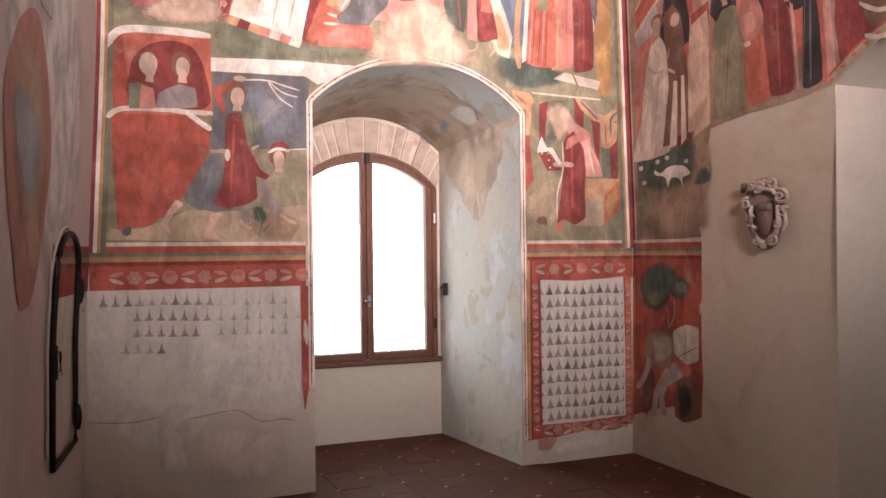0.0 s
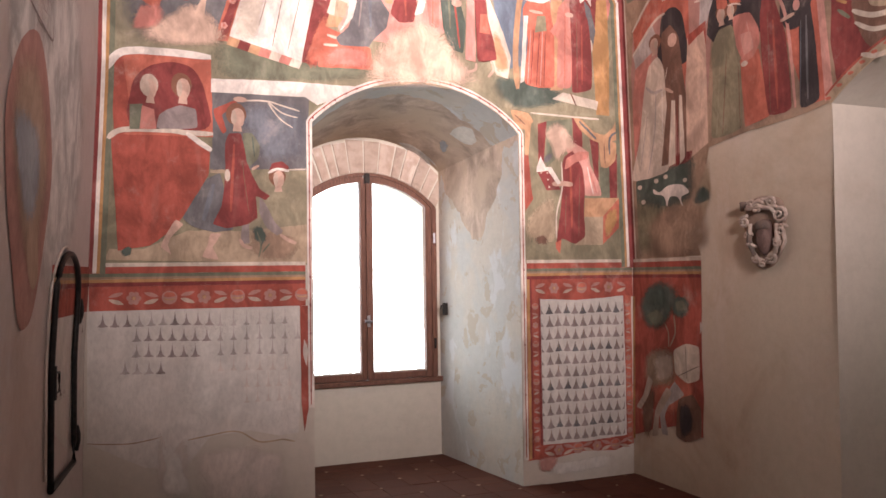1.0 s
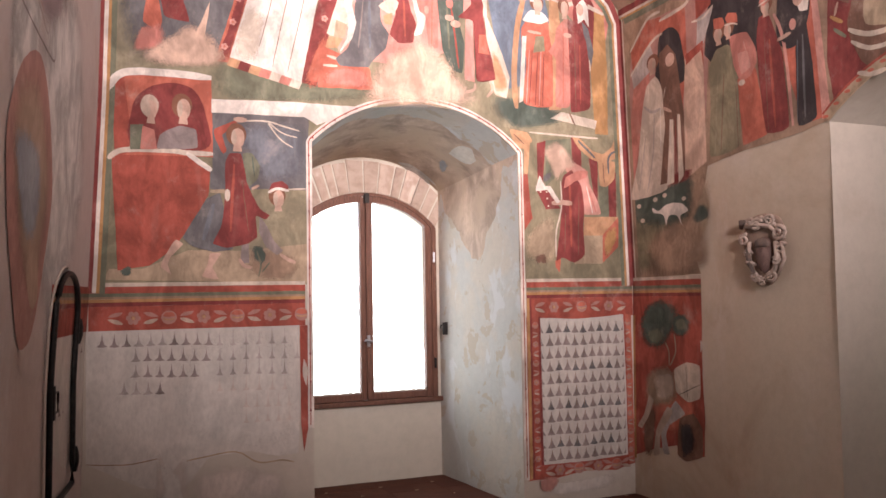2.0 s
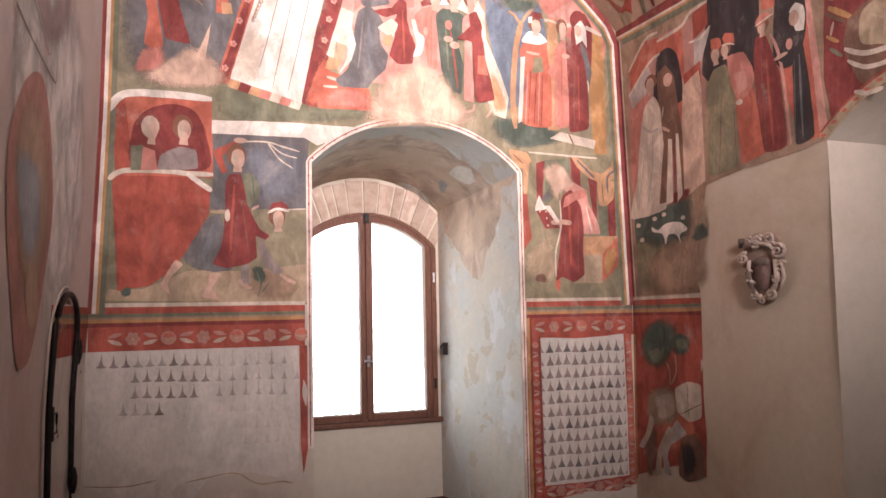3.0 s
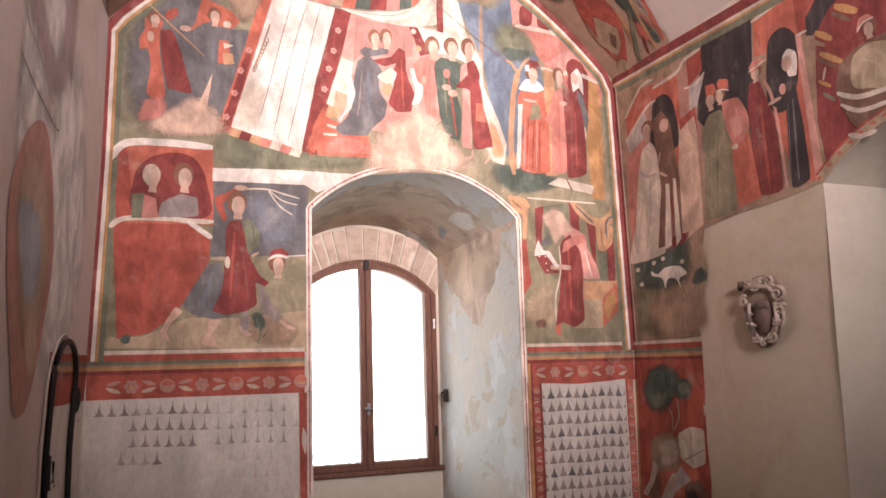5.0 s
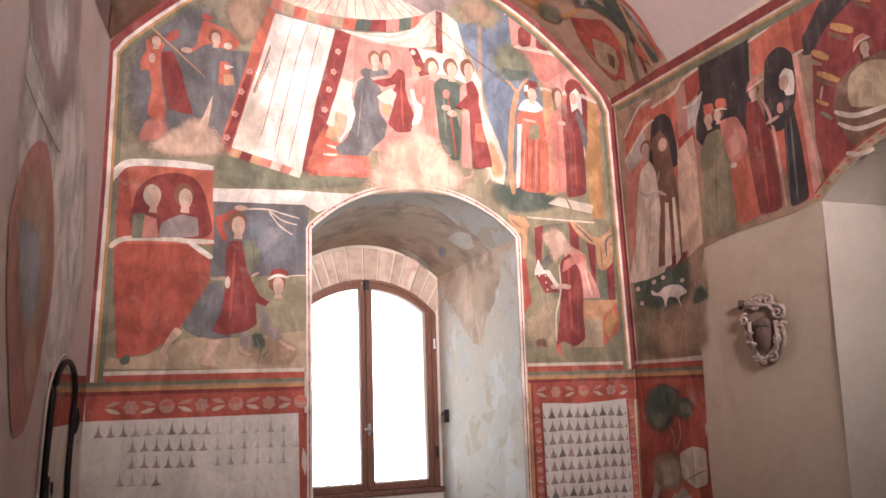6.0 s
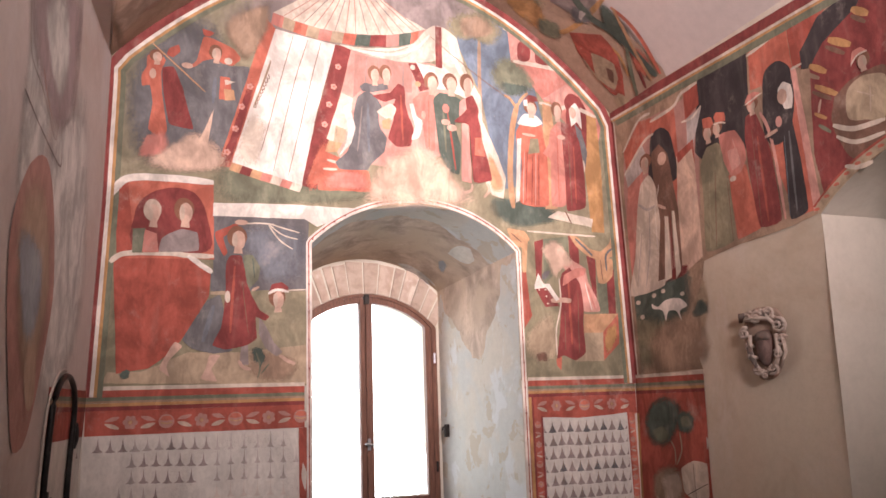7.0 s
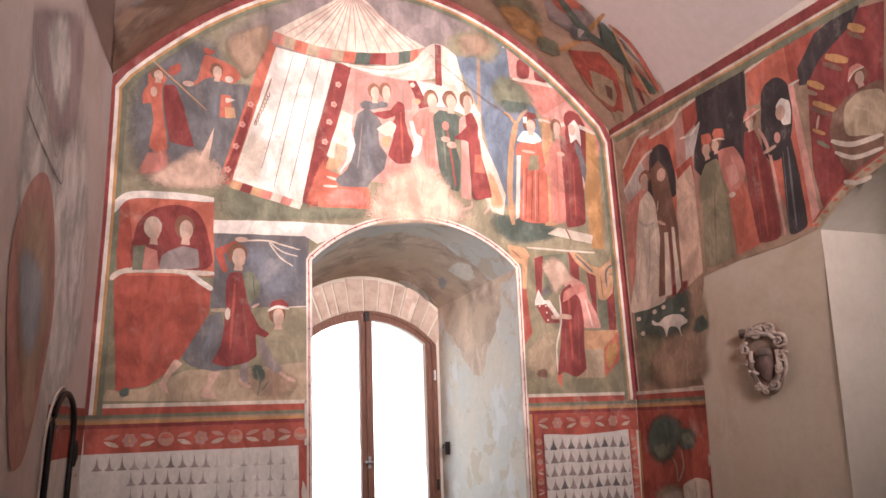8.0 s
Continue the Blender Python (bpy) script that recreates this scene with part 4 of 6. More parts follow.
painted(vault_painting, "painted_medallion", "V", "", [
    ("red", 2, "p", [(242, -34), (255, -58), (269, -57), (283, -44), (297, -26), (288, -19), (274, -18), (255, -24)]),
    ("sand", 3, "b", [(254, -28), (256, -48), (268, -51), (283, -38), (288, -25), (277, -18), (265, -20)]),
    ("brown", 4, "b", [(261, -36), (263, -43), (267, -42), (265, -35)]),
    ("brown", 4, "b", [(273, -36), (277, -40), (284, -30), (280, -29)]),
    ("brown", 4, "e", [(272, -26), (0.9, 1.8)]),
    ("sand", 2, "b", [(293, -16), (287, -30), (302, -30), (303, -16)]),
])
painted(vault_painting, "painted_ribbon", "V", "", [
    ("darkgreen", 3, "s6.5", [(208, -76), (239, -64), (259, -70), (280, -72), (293, -73)]),
    ("mauve", 1, "p", [(205, -62), (225, -83), (242, -80), (238, -53), (218, -47)]),
    ("ochre", 2, "s3.6", [(207, -30), (235, -24), (241, -48), (238, -92)]),
    ("darkgreen", 2, "f", [(239, -84), (263, -83), (269, -66), (251, -68)]),
    ("brick", 2, "f", [(209, -67), (218, -84), (230, -79), (222, -64)]),
    ("green", 3, "s3.2", [(270, -69), (286, -52), (297, -42)]),
    ("amber", 3, "s2.8", [(246, -88), (272, -74), (294, -66)]),
])
painted(vault_painting, "painted_ribbon", "V", "", [
    ("brick", 2, "s3.6", [(245, -87), (265, -88), (293, -78)]),
    ("grey", 4, "f", [(236, -56), (235, -64), (239, -63), (240, -55)]),
    ("ochre", 2, "f", [(185, -25), (198, -38), (221, -32), (227, -11), (207, -10)]),
    ("darkred", 2, "s2.8", [(267, -73), (285, -62), (296, -55)]),
    ("olive", 1, "f", [(171, -34), (195, -53), (218, -37), (198, -18)]),
    ("slate", 3, "f", [(230, -59), (237, -71), (245, -62), (239, -47)]),
    ("ochre", 3, "s2.4", [(258, -52), (270, -57), (285, -49)]),
    ("brick", 3, "f", [(273, -75), (283, -79), (290, -64), (281, -62)]),
    ("green", 3, "f", [(221, -22), (233, -32), (242, -21), (230, -10)]),
])
painted(vault_painting, "painted_scroll", "V", "", [
    ("oldochre", 2, "f", [(-97, -78), (-83, -76), (-54, -49), (-62, -18), (-82, -7), (-91, -6)]),
    ("oldrose", 3, "f", [(-89, -71), (-73, -63), (-61, -46), (-77, -34)]),
    ("brown", 3, "s1.6", [(-98, -56), (-85, -56), (-65, -56)]),
])

painted(tent_scene, "painted_figure", "F", "faded plain figure shapes in red with a lance", [
    ("brick", 2, "b", [(-73.4, 394.4), (-65.8, 397.9), (-60.8, 392), (-63.9, 385), (-63, 367.1), (-59, 342.5), (-61.4, 335.9), (-71.7, 341.3), (-68.7, 360.4), (-70.6, 373.6), (-76.3, 371.7), (-76.6, 379.7), (-73.1, 386.3)]),
    ("rose", 2, "f", [(-75.6, 329.9), (-71.6, 338.2), (-59.3, 340.1), (-59, 327.4), (-71.1, 322.4), (-76.8, 322.7)]),
    ("darkred", 3, "b", [(-63.6, 386.7), (-55.5, 388.5), (-49.5, 372.8), (-45.3, 356.8), (-41.7, 344.2), (-52.1, 345.6), (-58.1, 346.6), (-61.9, 367.2)]),
    ("red", 3, "b", [(-58.8, 401.4), (-52.9, 404.7), (-51.6, 399.4), (-56, 394.7), (-60.9, 396.1)]),
    ("skin", 4, "h", [(-66.8, 394.1), (4.1, 4.5)]),
    ("skin", 4, "e", [(-69.3, 381.4), (2.2, 3.7)]),
    ("amber", 5, "s1.0", [(-70, 403.2), (-55.5, 390.6), (-34.3, 372)]),
])
painted(tent_scene, "painted_figure", "F", "plain figure shape in a slate mantle and red hood", [
    ("slate", 2, "b", [(-47.1, 385.4), (-21.9, 392.8), (-4.5, 395), (-2.4, 385.9), (-9, 366.9), (-16.5, 346.6), (-23.2, 325.6), (-31.5, 324.1), (-34.9, 344.8), (-39.3, 340.3), (-45, 360.1)]),
    ("blue", 3, "s2.8", [(-28, 383.6), (-29.2, 364.7)]),
    ("slate", 3, "s2.0", [(-13.2, 387.5), (-18.6, 355.5)]),
    ("brick", 3, "b", [(-38.4, 405), (-36.3, 413), (-30.8, 412.5), (-22.9, 409.7), (-15, 406.1), (-10.2, 399.4), (-16.4, 393.5), (-22.7, 394.4), (-28.6, 397.5), (-36.3, 394.8), (-41.9, 389.4), (-46.4, 388.4), (-40.5, 394.6)]),
    ("red", 4, "b", [(-37.5, 418.8), (-28.6, 416.6), (-32.4, 413.1), (-36.3, 413.8)]),
    ("skin", 4, "h", [(-27.5, 401.4), (4.3, 5.5)]),
    ("cream", 5, "e", [(-19.2, 396.6), (2.8, 2.5)]),
    ("skin", 4, "e", [(-46.9, 390), (3.8, 2.1)]),
])
painted(tent_scene, "painted_figure", "F", "plain figure shape in a slate mantle and red hood", [
    ("brick", 4, "p", [(-24.5, 384.9), (-18.3, 384.8), (-15.7, 368.3), (-25.4, 368)]),
    ("amber", 5, "p", [(-22, 375.9), (-15.4, 375.9), (-14.1, 368.4), (-21.1, 367.3)]),
    ("cream", 5, "b", [(-21.7, 382.7), (-13.9, 381.9), (-20.9, 378.6)]),
    ("peach", 4, "p", [(-28.7, 360.2), (-32.4, 333.7), (-39.2, 335.5), (-34.2, 346.5)]),
])
painted(tent_scene, "lost_plaster", "F", "", [
    ("peach", 7, "f", [(-73.5, 319.1), (-57.6, 331.5), (-41.3, 343), (-27.9, 336.1), (-18.2, 323.5), (-27.6, 315.9), (-57.2, 313.7)]),
    ("earth", 6, "f", [(-21.6, 425), (-5.8, 438.3), (9.8, 443), (7.4, 420.5), (-5.4, 399.2), (-15.4, 406.5)]),
])
painted(tent_scene, "painted_tree", "F", "", [
    ("earth", 2, "s3.2", [(178.1, 443.6), (176.8, 403.7), (177.4, 365.1)]),
    ("olive", 2, "f", [(148.1, 450.4), (163.4, 462.4), (186.3, 464.5), (200.1, 453.2), (191.1, 438.5), (172.4, 439.8), (155, 439.3)]),
    ("earth", 3, "f", [(161.7, 456.8), (181, 461.7), (191.7, 450.4), (176, 441.3), (164.1, 443.5)]),
    ("amber", 2, "s4.9", [(202, 304.1), (200.5, 330.7), (204.2, 368.6), (210.1, 390.7)]),
    ("amber", 3, "s2.3", [(208.9, 387.2), (203.1, 394.8), (198.1, 396.6)]),
    ("amber", 3, "s2.3", [(210, 389.3), (214.6, 396.1), (220.1, 401.1)]),
    ("green", 3, "f", [(188.1, 419.6), (199.9, 429.9), (215.2, 425), (225.1, 414.4), (227.2, 405.8), (211, 396.6), (194.2, 400), (187.6, 408.9)]),
    ("darkgreen", 4, "f", [(196.1, 407), (211.6, 406.9), (222, 406.7), (212.6, 398.3), (199.2, 398.7)]),
])
painted(tent_scene, "tent_border", "F", "", [
    ("brick", 4, "p", [(7.4, 433.3), (14, 425.9), (0.8, 378.6), (-8, 350.3), (-16.6, 319.6), (-26.1, 320.1), (-20.3, 338), (-6.8, 382.8)]),
    ("darkred", 5, "f", [(-6.7, 377.7), (-1.2, 379.2), (-10.7, 343.8), (-17, 322), (-23.9, 321.5), (-15.8, 346.6)]),
    ("darkred", 4, "p", [(58.6, 420.2), (70.9, 419.1), (64.4, 390.4), (56.8, 362.3), (50.1, 334.1), (43.7, 308.3), (32.6, 310.4), (38.9, 339.9), (44.9, 366.2)]),
    ("brick", 5, "f", [(46.4, 340.6), (51.5, 341.9), (44.6, 310), (35.5, 311.9)]),
])
painted(tent_scene, "tent_flap", "F", "", [
    ("white", 4, "p", [(14, 425.9), (35.8, 422.8), (58.6, 420.2), (51.9, 393.3), (44, 365.3), (38, 335.6), (33, 310.5), (7.3, 317.3), (-15.8, 323.3), (-8, 350.7), (3.6, 389.6)]),
    ("cream", 5, "f", [(-4.9, 356.9), (7, 353.9), (1.3, 324.2), (-12.4, 326.4)]),
])
painted(tent_scene, "tent_seam", "F", "", [
    ("brown", 6, "s0.5", [(26.9, 422.4), (18.2, 389.2), (11, 359.3), (4, 332.7)]),
])
painted(tent_scene, "tent_seam", "F", "", [
    ("brown", 6, "s0.5", [(37.9, 421.3), (28.2, 388.3), (20, 353), (12.8, 319.4)]),
])
painted(tent_scene, "tent_seam", "F", "", [
    ("brown", 6, "s0.5", [(47.8, 420.5), (40.4, 391.1), (31.5, 352), (23.3, 316.8)]),
])
painted(tent_scene, "tent_seam", "F", "", [
    ("earth", 6, "s1.4", [(10.8, 401.3), (5.2, 383.4), (-1.4, 364.8)]),
])
painted(tent_scene, "tent_interior", "F", "", [
    ("pink", 3, "p", [(70.9, 419.1), (88.4, 417.8), (122.9, 415.5), (149.2, 414.6), (153.1, 391.5), (151.2, 345.2), (104.4, 328), (60.7, 333.2), (54.1, 353.3), (63.5, 385.8)]),
    ("oldrose", 4, "p", [(74, 415), (97.4, 413.5), (119.5, 412.7), (118.9, 389.5), (78.9, 387.6), (71.7, 380.1)]),
    ("cream", 4, "p", [(63, 383.1), (71.7, 379.7), (68.7, 354.7), (56.6, 344), (51.5, 347)]),
    ("sand", 5, "p", [(58.4, 357.6), (66.6, 354.5), (64.7, 345.6), (56.6, 344.9)]),
    ("amber", 4, "p", [(53.2, 345.5), (63.4, 344.7), (59.1, 337.4), (48.9, 336.5)]),
    ("mauve", 5, "s0.6", [(82.9, 414.4), (81.6, 392.4)]),
    ("mauve", 5, "s0.6", [(92.8, 413.8), (92.2, 406.4)]),
    ("mauve", 5, "s0.7", [(112.1, 412.2), (111.4, 388.7)]),
])
painted(tent_scene, "tent_interior", "F", "", [
    ("white", 4, "p", [(122.9, 414.5), (138.5, 413.3), (158.7, 434), (163.7, 411.7), (175.3, 394.1), (167.6, 388.5), (148.4, 395.7), (129.3, 393.5)]),
])
painted(tent_scene, "tent_curtain", "F", "", [
    ("cream", 6, "b", [(60.8, 420.9), (79.4, 420.3), (106.8, 424), (121, 429.3), (131.8, 442.7), (140.7, 448.8), (140.6, 418.2), (126.2, 414.5), (106.5, 413.3), (84.7, 415.5), (70.5, 417.7)]),
    ("white", 7, "s2.1", [(72.7, 418), (102, 417.8), (123.2, 426.3), (134.6, 438.8)]),
    ("grey", 7, "s0.5", [(123.3, 427.2), (115, 418.6), (106.6, 415.2)]),
    ("grey", 7, "s0.5", [(129.6, 432.8), (126.5, 423.4), (119.6, 415)]),
    ("oldrose", 7, "s0.5", [(79.4, 418.9), (102.1, 420.2), (117.1, 426.4)]),
])
painted(tent_scene, "tent_side", "F", "", [
    ("cream", 5, "p", [(141.2, 447.9), (148.4, 446.1), (158, 439.7), (164.7, 412.8), (177.7, 391.9), (177.8, 373.1), (190.3, 344.8), (196.3, 327.6), (193.4, 310.9), (183.7, 313), (175.6, 328.9), (172.9, 374.9), (156.6, 406.1), (145.3, 414.1)]),
    ("white", 6, "s3.6", [(151.1, 438.7), (158, 415.7), (166.3, 402.5)]),
    ("amber", 6, "f", [(181.5, 347.8), (193.4, 327.9), (190.7, 315.3), (183, 319.4)]),
    ("brown", 8, "s0.6", [(135.5, 437.5), (154.4, 423.9), (178.4, 407.8), (203, 393.3)]),
    ("darkred", 6, "p", [(116.3, 413.2), (123.3, 413.7), (133.1, 393.9), (125.4, 391.2)]),
    ("cream", 7, "e", [(119.9, 410), (2.1, 2.1)]),
    ("amber", 7, "e", [(123.7, 397), (2.4, 2.3)]),
])
painted(tent_scene, "tent_pole", "F", "", [
    ("darkred", 7, "p", [(139.7, 446.7), (145, 446.5), (144.7, 412.2), (139, 412.8)]),
])
painted(tent_scene, "painted_dais", "F", "", [
    ("brick", 5, "p", [(49.7, 337.5), (60.7, 333.2), (83, 324.2), (85.4, 308.9), (44.5, 307.9), (46.3, 323.6)]),
    ("rose", 6, "f", [(56.4, 322.2), (77.8, 321.7), (79.8, 311.5), (50, 310.4)]),
    ("cream", 6, "s2.0", [(51.4, 330.8), (61.5, 328.6)]),
    ("cream", 6, "s2.0", [(48.8, 323.8), (58.9, 324.1)]),
])
painted(tent_scene, "painted_figure", "F", "plain figure shape in a slate gown with white lining", [
    ("slate", 7, "b", [(75.2, 381.9), (83.3, 387.2), (90.8, 381.8), (96.9, 370.8), (101.3, 367.2), (94.5, 367), (91.1, 372.9), (91.7, 359.6), (98.2, 351.3), (95.7, 340.5), (84.9, 330), (82.2, 325), (60.6, 324.2), (57.3, 329.5), (67.2, 338.1), (70.8, 351.4), (72, 368.2)]),
    ("blue", 8, "s2.5", [(83.1, 376.9), (83.3, 339.4)]),
    ("mauve", 8, "s1.3", [(78.6, 374.2), (74.6, 338.7)]),
    ("white", 8, "b", [(63.7, 371.7), (69, 375.4), (71, 364.6), (73.5, 356.9), (69.9, 344.4), (59.9, 333.6), (66, 344.9), (67.9, 357.2)]),
    ("slate", 8, "b", [(76.7, 389.2), (81.2, 393.3), (89.6, 391.6), (98.8, 395.4), (99.6, 390), (87.7, 386), (78.8, 385.8)]),
    ("skin", 8, "h", [(88.9, 400.1), (4.5, 6.4)]),
])
painted(tent_scene, "painted_figure", "F", "plain figure shape in a dark red gown with white drape", [
    ("darkred", 7, "b", [(85.5, 383.4), (101.3, 387.5), (107.5, 395.5), (112.9, 393.4), (113, 379.7), (115.9, 369.1), (119.8, 359.6), (116.7, 346.3), (104.8, 345.2), (98.2, 351.3), (103.5, 367), (101, 373.9), (105.8, 383.5), (96.6, 379.3)]),
    ("red", 8, "s1.7", [(109.5, 386.6), (110.4, 350.6)]),
    ("white", 8, "b", [(115.8, 380.5), (121.9, 381.1), (124.4, 373.6), (127.5, 367.6), (123.8, 354.1), (116.8, 351.7), (120.8, 362.8)]),
    ("cream", 8, "b", [(89.2, 370.9), (101.1, 379.3), (106, 375.3), (101.7, 365), (94.5, 367.4)]),
    ("amber", 9, "b", [(93.6, 364.2), (100.8, 367.6), (100.2, 357.7), (94.3, 358.5)]),
    ("skin", 8, "h", [(98, 401.7), (4.6, 6.4)]),
])
painted(tent_scene, "painted_figure", "F", "plain figure shape in a rose dress", [
    ("rose", 8, "b", [(118.7, 384), (125.4, 390.3), (134.9, 392.3), (138.1, 387.1), (136.5, 343), (128.6, 345.1), (126.6, 368.4), (122, 370.7)]),
    ("brick", 9, "s0.9", [(132.3, 384.6), (131.4, 345.8)]),
    ("skin", 9, "h", [(135.6, 399.3), (5.8, 7.5)]),
    ("skin", 9, "e", [(127.7, 372.6), (1.9, 3.2)]),
])
painted(tent_scene, "painted_figure", "F", "plain figure shape in a green gown", [
    ("darkgreen", 9, "b", [(135.7, 386.8), (141.6, 392.1), (153.1, 391.5), (160.2, 387.7), (158.7, 373.5), (153.1, 368.3), (158.2, 350.4), (156.2, 326.5), (146.8, 329), (139.8, 344.2)]),
    ("green", 10, "s1.8", [(144, 381.2), (145.5, 344.7)]),
    ("rose", 10, "e", [(146.4, 379.6), (2.9, 3.7)]),
    ("red", 10, "s1.5", [(147.7, 376.1), (150.6, 353.3), (153, 330.8)]),
    ("skin", 10, "h", [(151.5, 400.3), (5.9, 7.5)]),
    ("skin", 11, "e", [(145.9, 368.5), (3.8, 2.3)]),
])
painted(tent_scene, "painted_figure", "F", "plain figure shape in a maroon gown over rose", [
    ("pink", 10, "p", [(159.4, 368.9), (165.8, 370), (166, 320.9), (157.5, 322.6)]),
    ("pink", 10, "b", [(158.2, 386.5), (164.8, 391.4), (165, 374.1), (157.6, 370.6)]),
    ("darkred", 11, "b", [(163.3, 389.9), (169.8, 393.4), (174.7, 382.2), (173.9, 374.6), (176.5, 356.6), (181.5, 337.6), (184.3, 324.5), (167, 321), (166.3, 369.1), (152.2, 369.6), (159.2, 375.4), (164.3, 380.6)]),
    ("brick", 12, "p", [(170.2, 358.3), (176.1, 358.9), (178.8, 343.4), (169.5, 344)]),
    ("brown", 12, "s0.7", [(174.8, 372.8), (176.1, 358.9)]),
    ("skin", 11, "h", [(165.7, 401.5), (5.5, 7.6)]),
    ("skin", 11, "s2.2", [(166.5, 320.5), (165.3, 315.5), (158.5, 313.2)]),
    ("skin", 11, "s2.2", [(179.7, 322.8), (180.9, 316.5), (176.2, 310.7)]),
    ("skin", 11, "e", [(151, 364.4), (4.3, 2.8)]),
])
painted(tent_scene, "painted_figure", "F", "plain figure shape in a scarlet robe with white collar", [
    ("brick", 8, "b", [(207.2, 367), (214.6, 379.2), (231.1, 376), (232, 365.5), (234.7, 351.3), (234.4, 306.9), (219.4, 306), (207.3, 307.6), (211.5, 344.6), (207.4, 353.7)]),
    ("white", 9, "p", [(207.9, 361.3), (211.5, 361.7), (207.4, 309.9), (203.8, 308.3)]),
    ("white", 9, "b", [(207.6, 373.7), (215.3, 383.1), (226.3, 382.3), (232.2, 376.1), (225.6, 372.6), (214.7, 372.9)]),
    ("darkred", 9, "s0.8", [(216.5, 350.7), (212.9, 308.4)]),
    ("darkred", 9, "s0.8", [(221.5, 348.8), (217.9, 307.3)]),
    ("darkred", 9, "s0.8", [(226.8, 349.2), (224.6, 307.3)]),
    ("pink", 9, "s1.1", [(213.9, 350.5), (210.3, 308.3)]),
    ("pink", 9, "s1.1", [(224.3, 351.4), (221.5, 307.5)]),
    ("olive", 9, "p", [(219.8, 362.4), (227.1, 363.1), (227.9, 351.2), (217.4, 348.9)]),
    ("skin", 10, "s2.3", [(212.7, 365.6), (224.6, 364.8)]),
    ("skin", 9, "h", [(221.9, 388.1), (5.8, 6.3)]),
])
painted(tent_scene, "painted_figure", "F", "plain figure shape in a scarlet robe with white collar", [
    ("darkred", 11, "b", [(216.1, 395.3), (220, 399.1), (227.3, 398.5), (228.6, 394.2), (216.5, 393.4)]),
    ("white", 11, "p", [(215.5, 394.2), (218.7, 395.1), (218.9, 389.7), (215.2, 389.3)]),
])
painted(tent_scene, "painted_figure", "F", "plain figure shape in a rose gown and dark red mantle", [
    ("amber", 7, "p", [(232.8, 393.7), (240.6, 391.6), (242.5, 372.3), (235.8, 305.1), (230.6, 304.8)]),
    ("rose", 8, "b", [(238.7, 370.9), (246.8, 380), (251, 378), (251.4, 353.7), (250.1, 307.4), (235.9, 307), (238.1, 346.8), (230.5, 351), (236.9, 359.2)]),
    ("brick", 9, "s0.8", [(245, 370.1), (243.5, 310.2)]),
    ("darkred", 9, "b", [(248.9, 379.7), (259, 376.3), (265.7, 364.7), (268.6, 345.4), (268.9, 307.5), (249.8, 303.1), (250.3, 339.2), (249.4, 363.2)]),
    ("red", 10, "s1.4", [(259.9, 359.3), (259.5, 311.2)]),
    ("brown", 10, "s0.7", [(255.3, 363.7), (255, 308.6)]),
    ("skin", 9, "h", [(246.3, 388.3), (4.9, 6.9)]),
    ("skin", 10, "e", [(248.5, 366), (3.8, 2)]),
])
painted(tent_scene, "painted_figure", "F", "plain figure shape in a white veil", [
    ("darkred", 6, "e", [(261.6, 396.3), (7.8, 9)]),
    ("slate", 6, "p", [(262.5, 379.1), (268.6, 373.8), (273.2, 355.5), (270.6, 342.6), (265.3, 359.7)]),
    ("white", 8, "b", [(257.4, 391.4), (263.8, 397.6), (268.4, 392.1), (269.2, 373.8), (264.8, 381.3), (258.9, 375.8)]),
    ("skin", 9, "e", [(261, 388.3), (3.3, 5)]),
    ("cream", 7, "s3.3", [(268.2, 347.8), (268.6, 338.1)]),
])
painted(scourge_scene, "painted_figure", "F", "plain bust shape in green in a loggia", [
    ("green", 7, "p", [(-78.8, 273.4), (-71, 274), (-69.4, 258.1), (-78.9, 257.6)]),
    ("rose", 8, "p", [(-71.3, 273.2), (-63.8, 270.8), (-62.5, 258.5), (-72.8, 258)]),
    ("umber", 9, "h", [(-66.4, 285.2), (5.2, 7.6)]),
])
painted(scourge_scene, "painted_figure", "F", "plain bust shape in slate in a loggia", [
    ("mauve", 6, "b", [(-56.8, 271.3), (-48.4, 274.8), (-37.7, 273.3), (-36.4, 260), (-63.2, 258.5), (-61, 267.4)]),
    ("darkred", 5, "b", [(-62.7, 270.2), (-56.1, 272.1), (-58.3, 258.8), (-65.3, 258.4)]),
    ("skin", 8, "h", [(-46.2, 286.7), (6, 8.1)]),
])
painted(scourge_scene, "painted_figure", "F", "plain figure shape in a red tunic with a whip", [
    ("slate", 4, "b", [(-31, 227.6), (-22.2, 231.6), (-20.1, 220.5), (-19.2, 204.7), (-13.3, 193.9), (-26.2, 191.6), (-40.6, 195.5), (-46.9, 201.3), (-38.3, 215.5)]),
    ("blue", 5, "s3.4", [(-26.7, 224), (-33.4, 199.7)]),
    ("slate", 4, "p", [(-29, 245.5), (-17.6, 247.6), (-17, 233.3), (-29.1, 234)]),
    ("sand", 5, "s2.6", [(-29.1, 232.1), (-16.3, 232.6)]),
    ("darkred", 6, "b", [(-19.1, 252.4), (-16.4, 258.2), (-9, 258.6), (-7.2, 252.6), (-5.1, 239.8), (-1.4, 230.1), (3.8, 221.1), (10.6, 216.8), (7.5, 214), (0.7, 216.9), (2.1, 202.1), (-4, 197.4), (-18.9, 194.6), (-28, 197.1), (-21.7, 208.8), (-19.3, 228)]),
    ("red", 7, "s1.9", [(-13.2, 250.8), (-15.8, 205.5)]),
    ("brown", 7, "s0.6", [(-8.1, 239.7), (-3.9, 205.8)]),
])
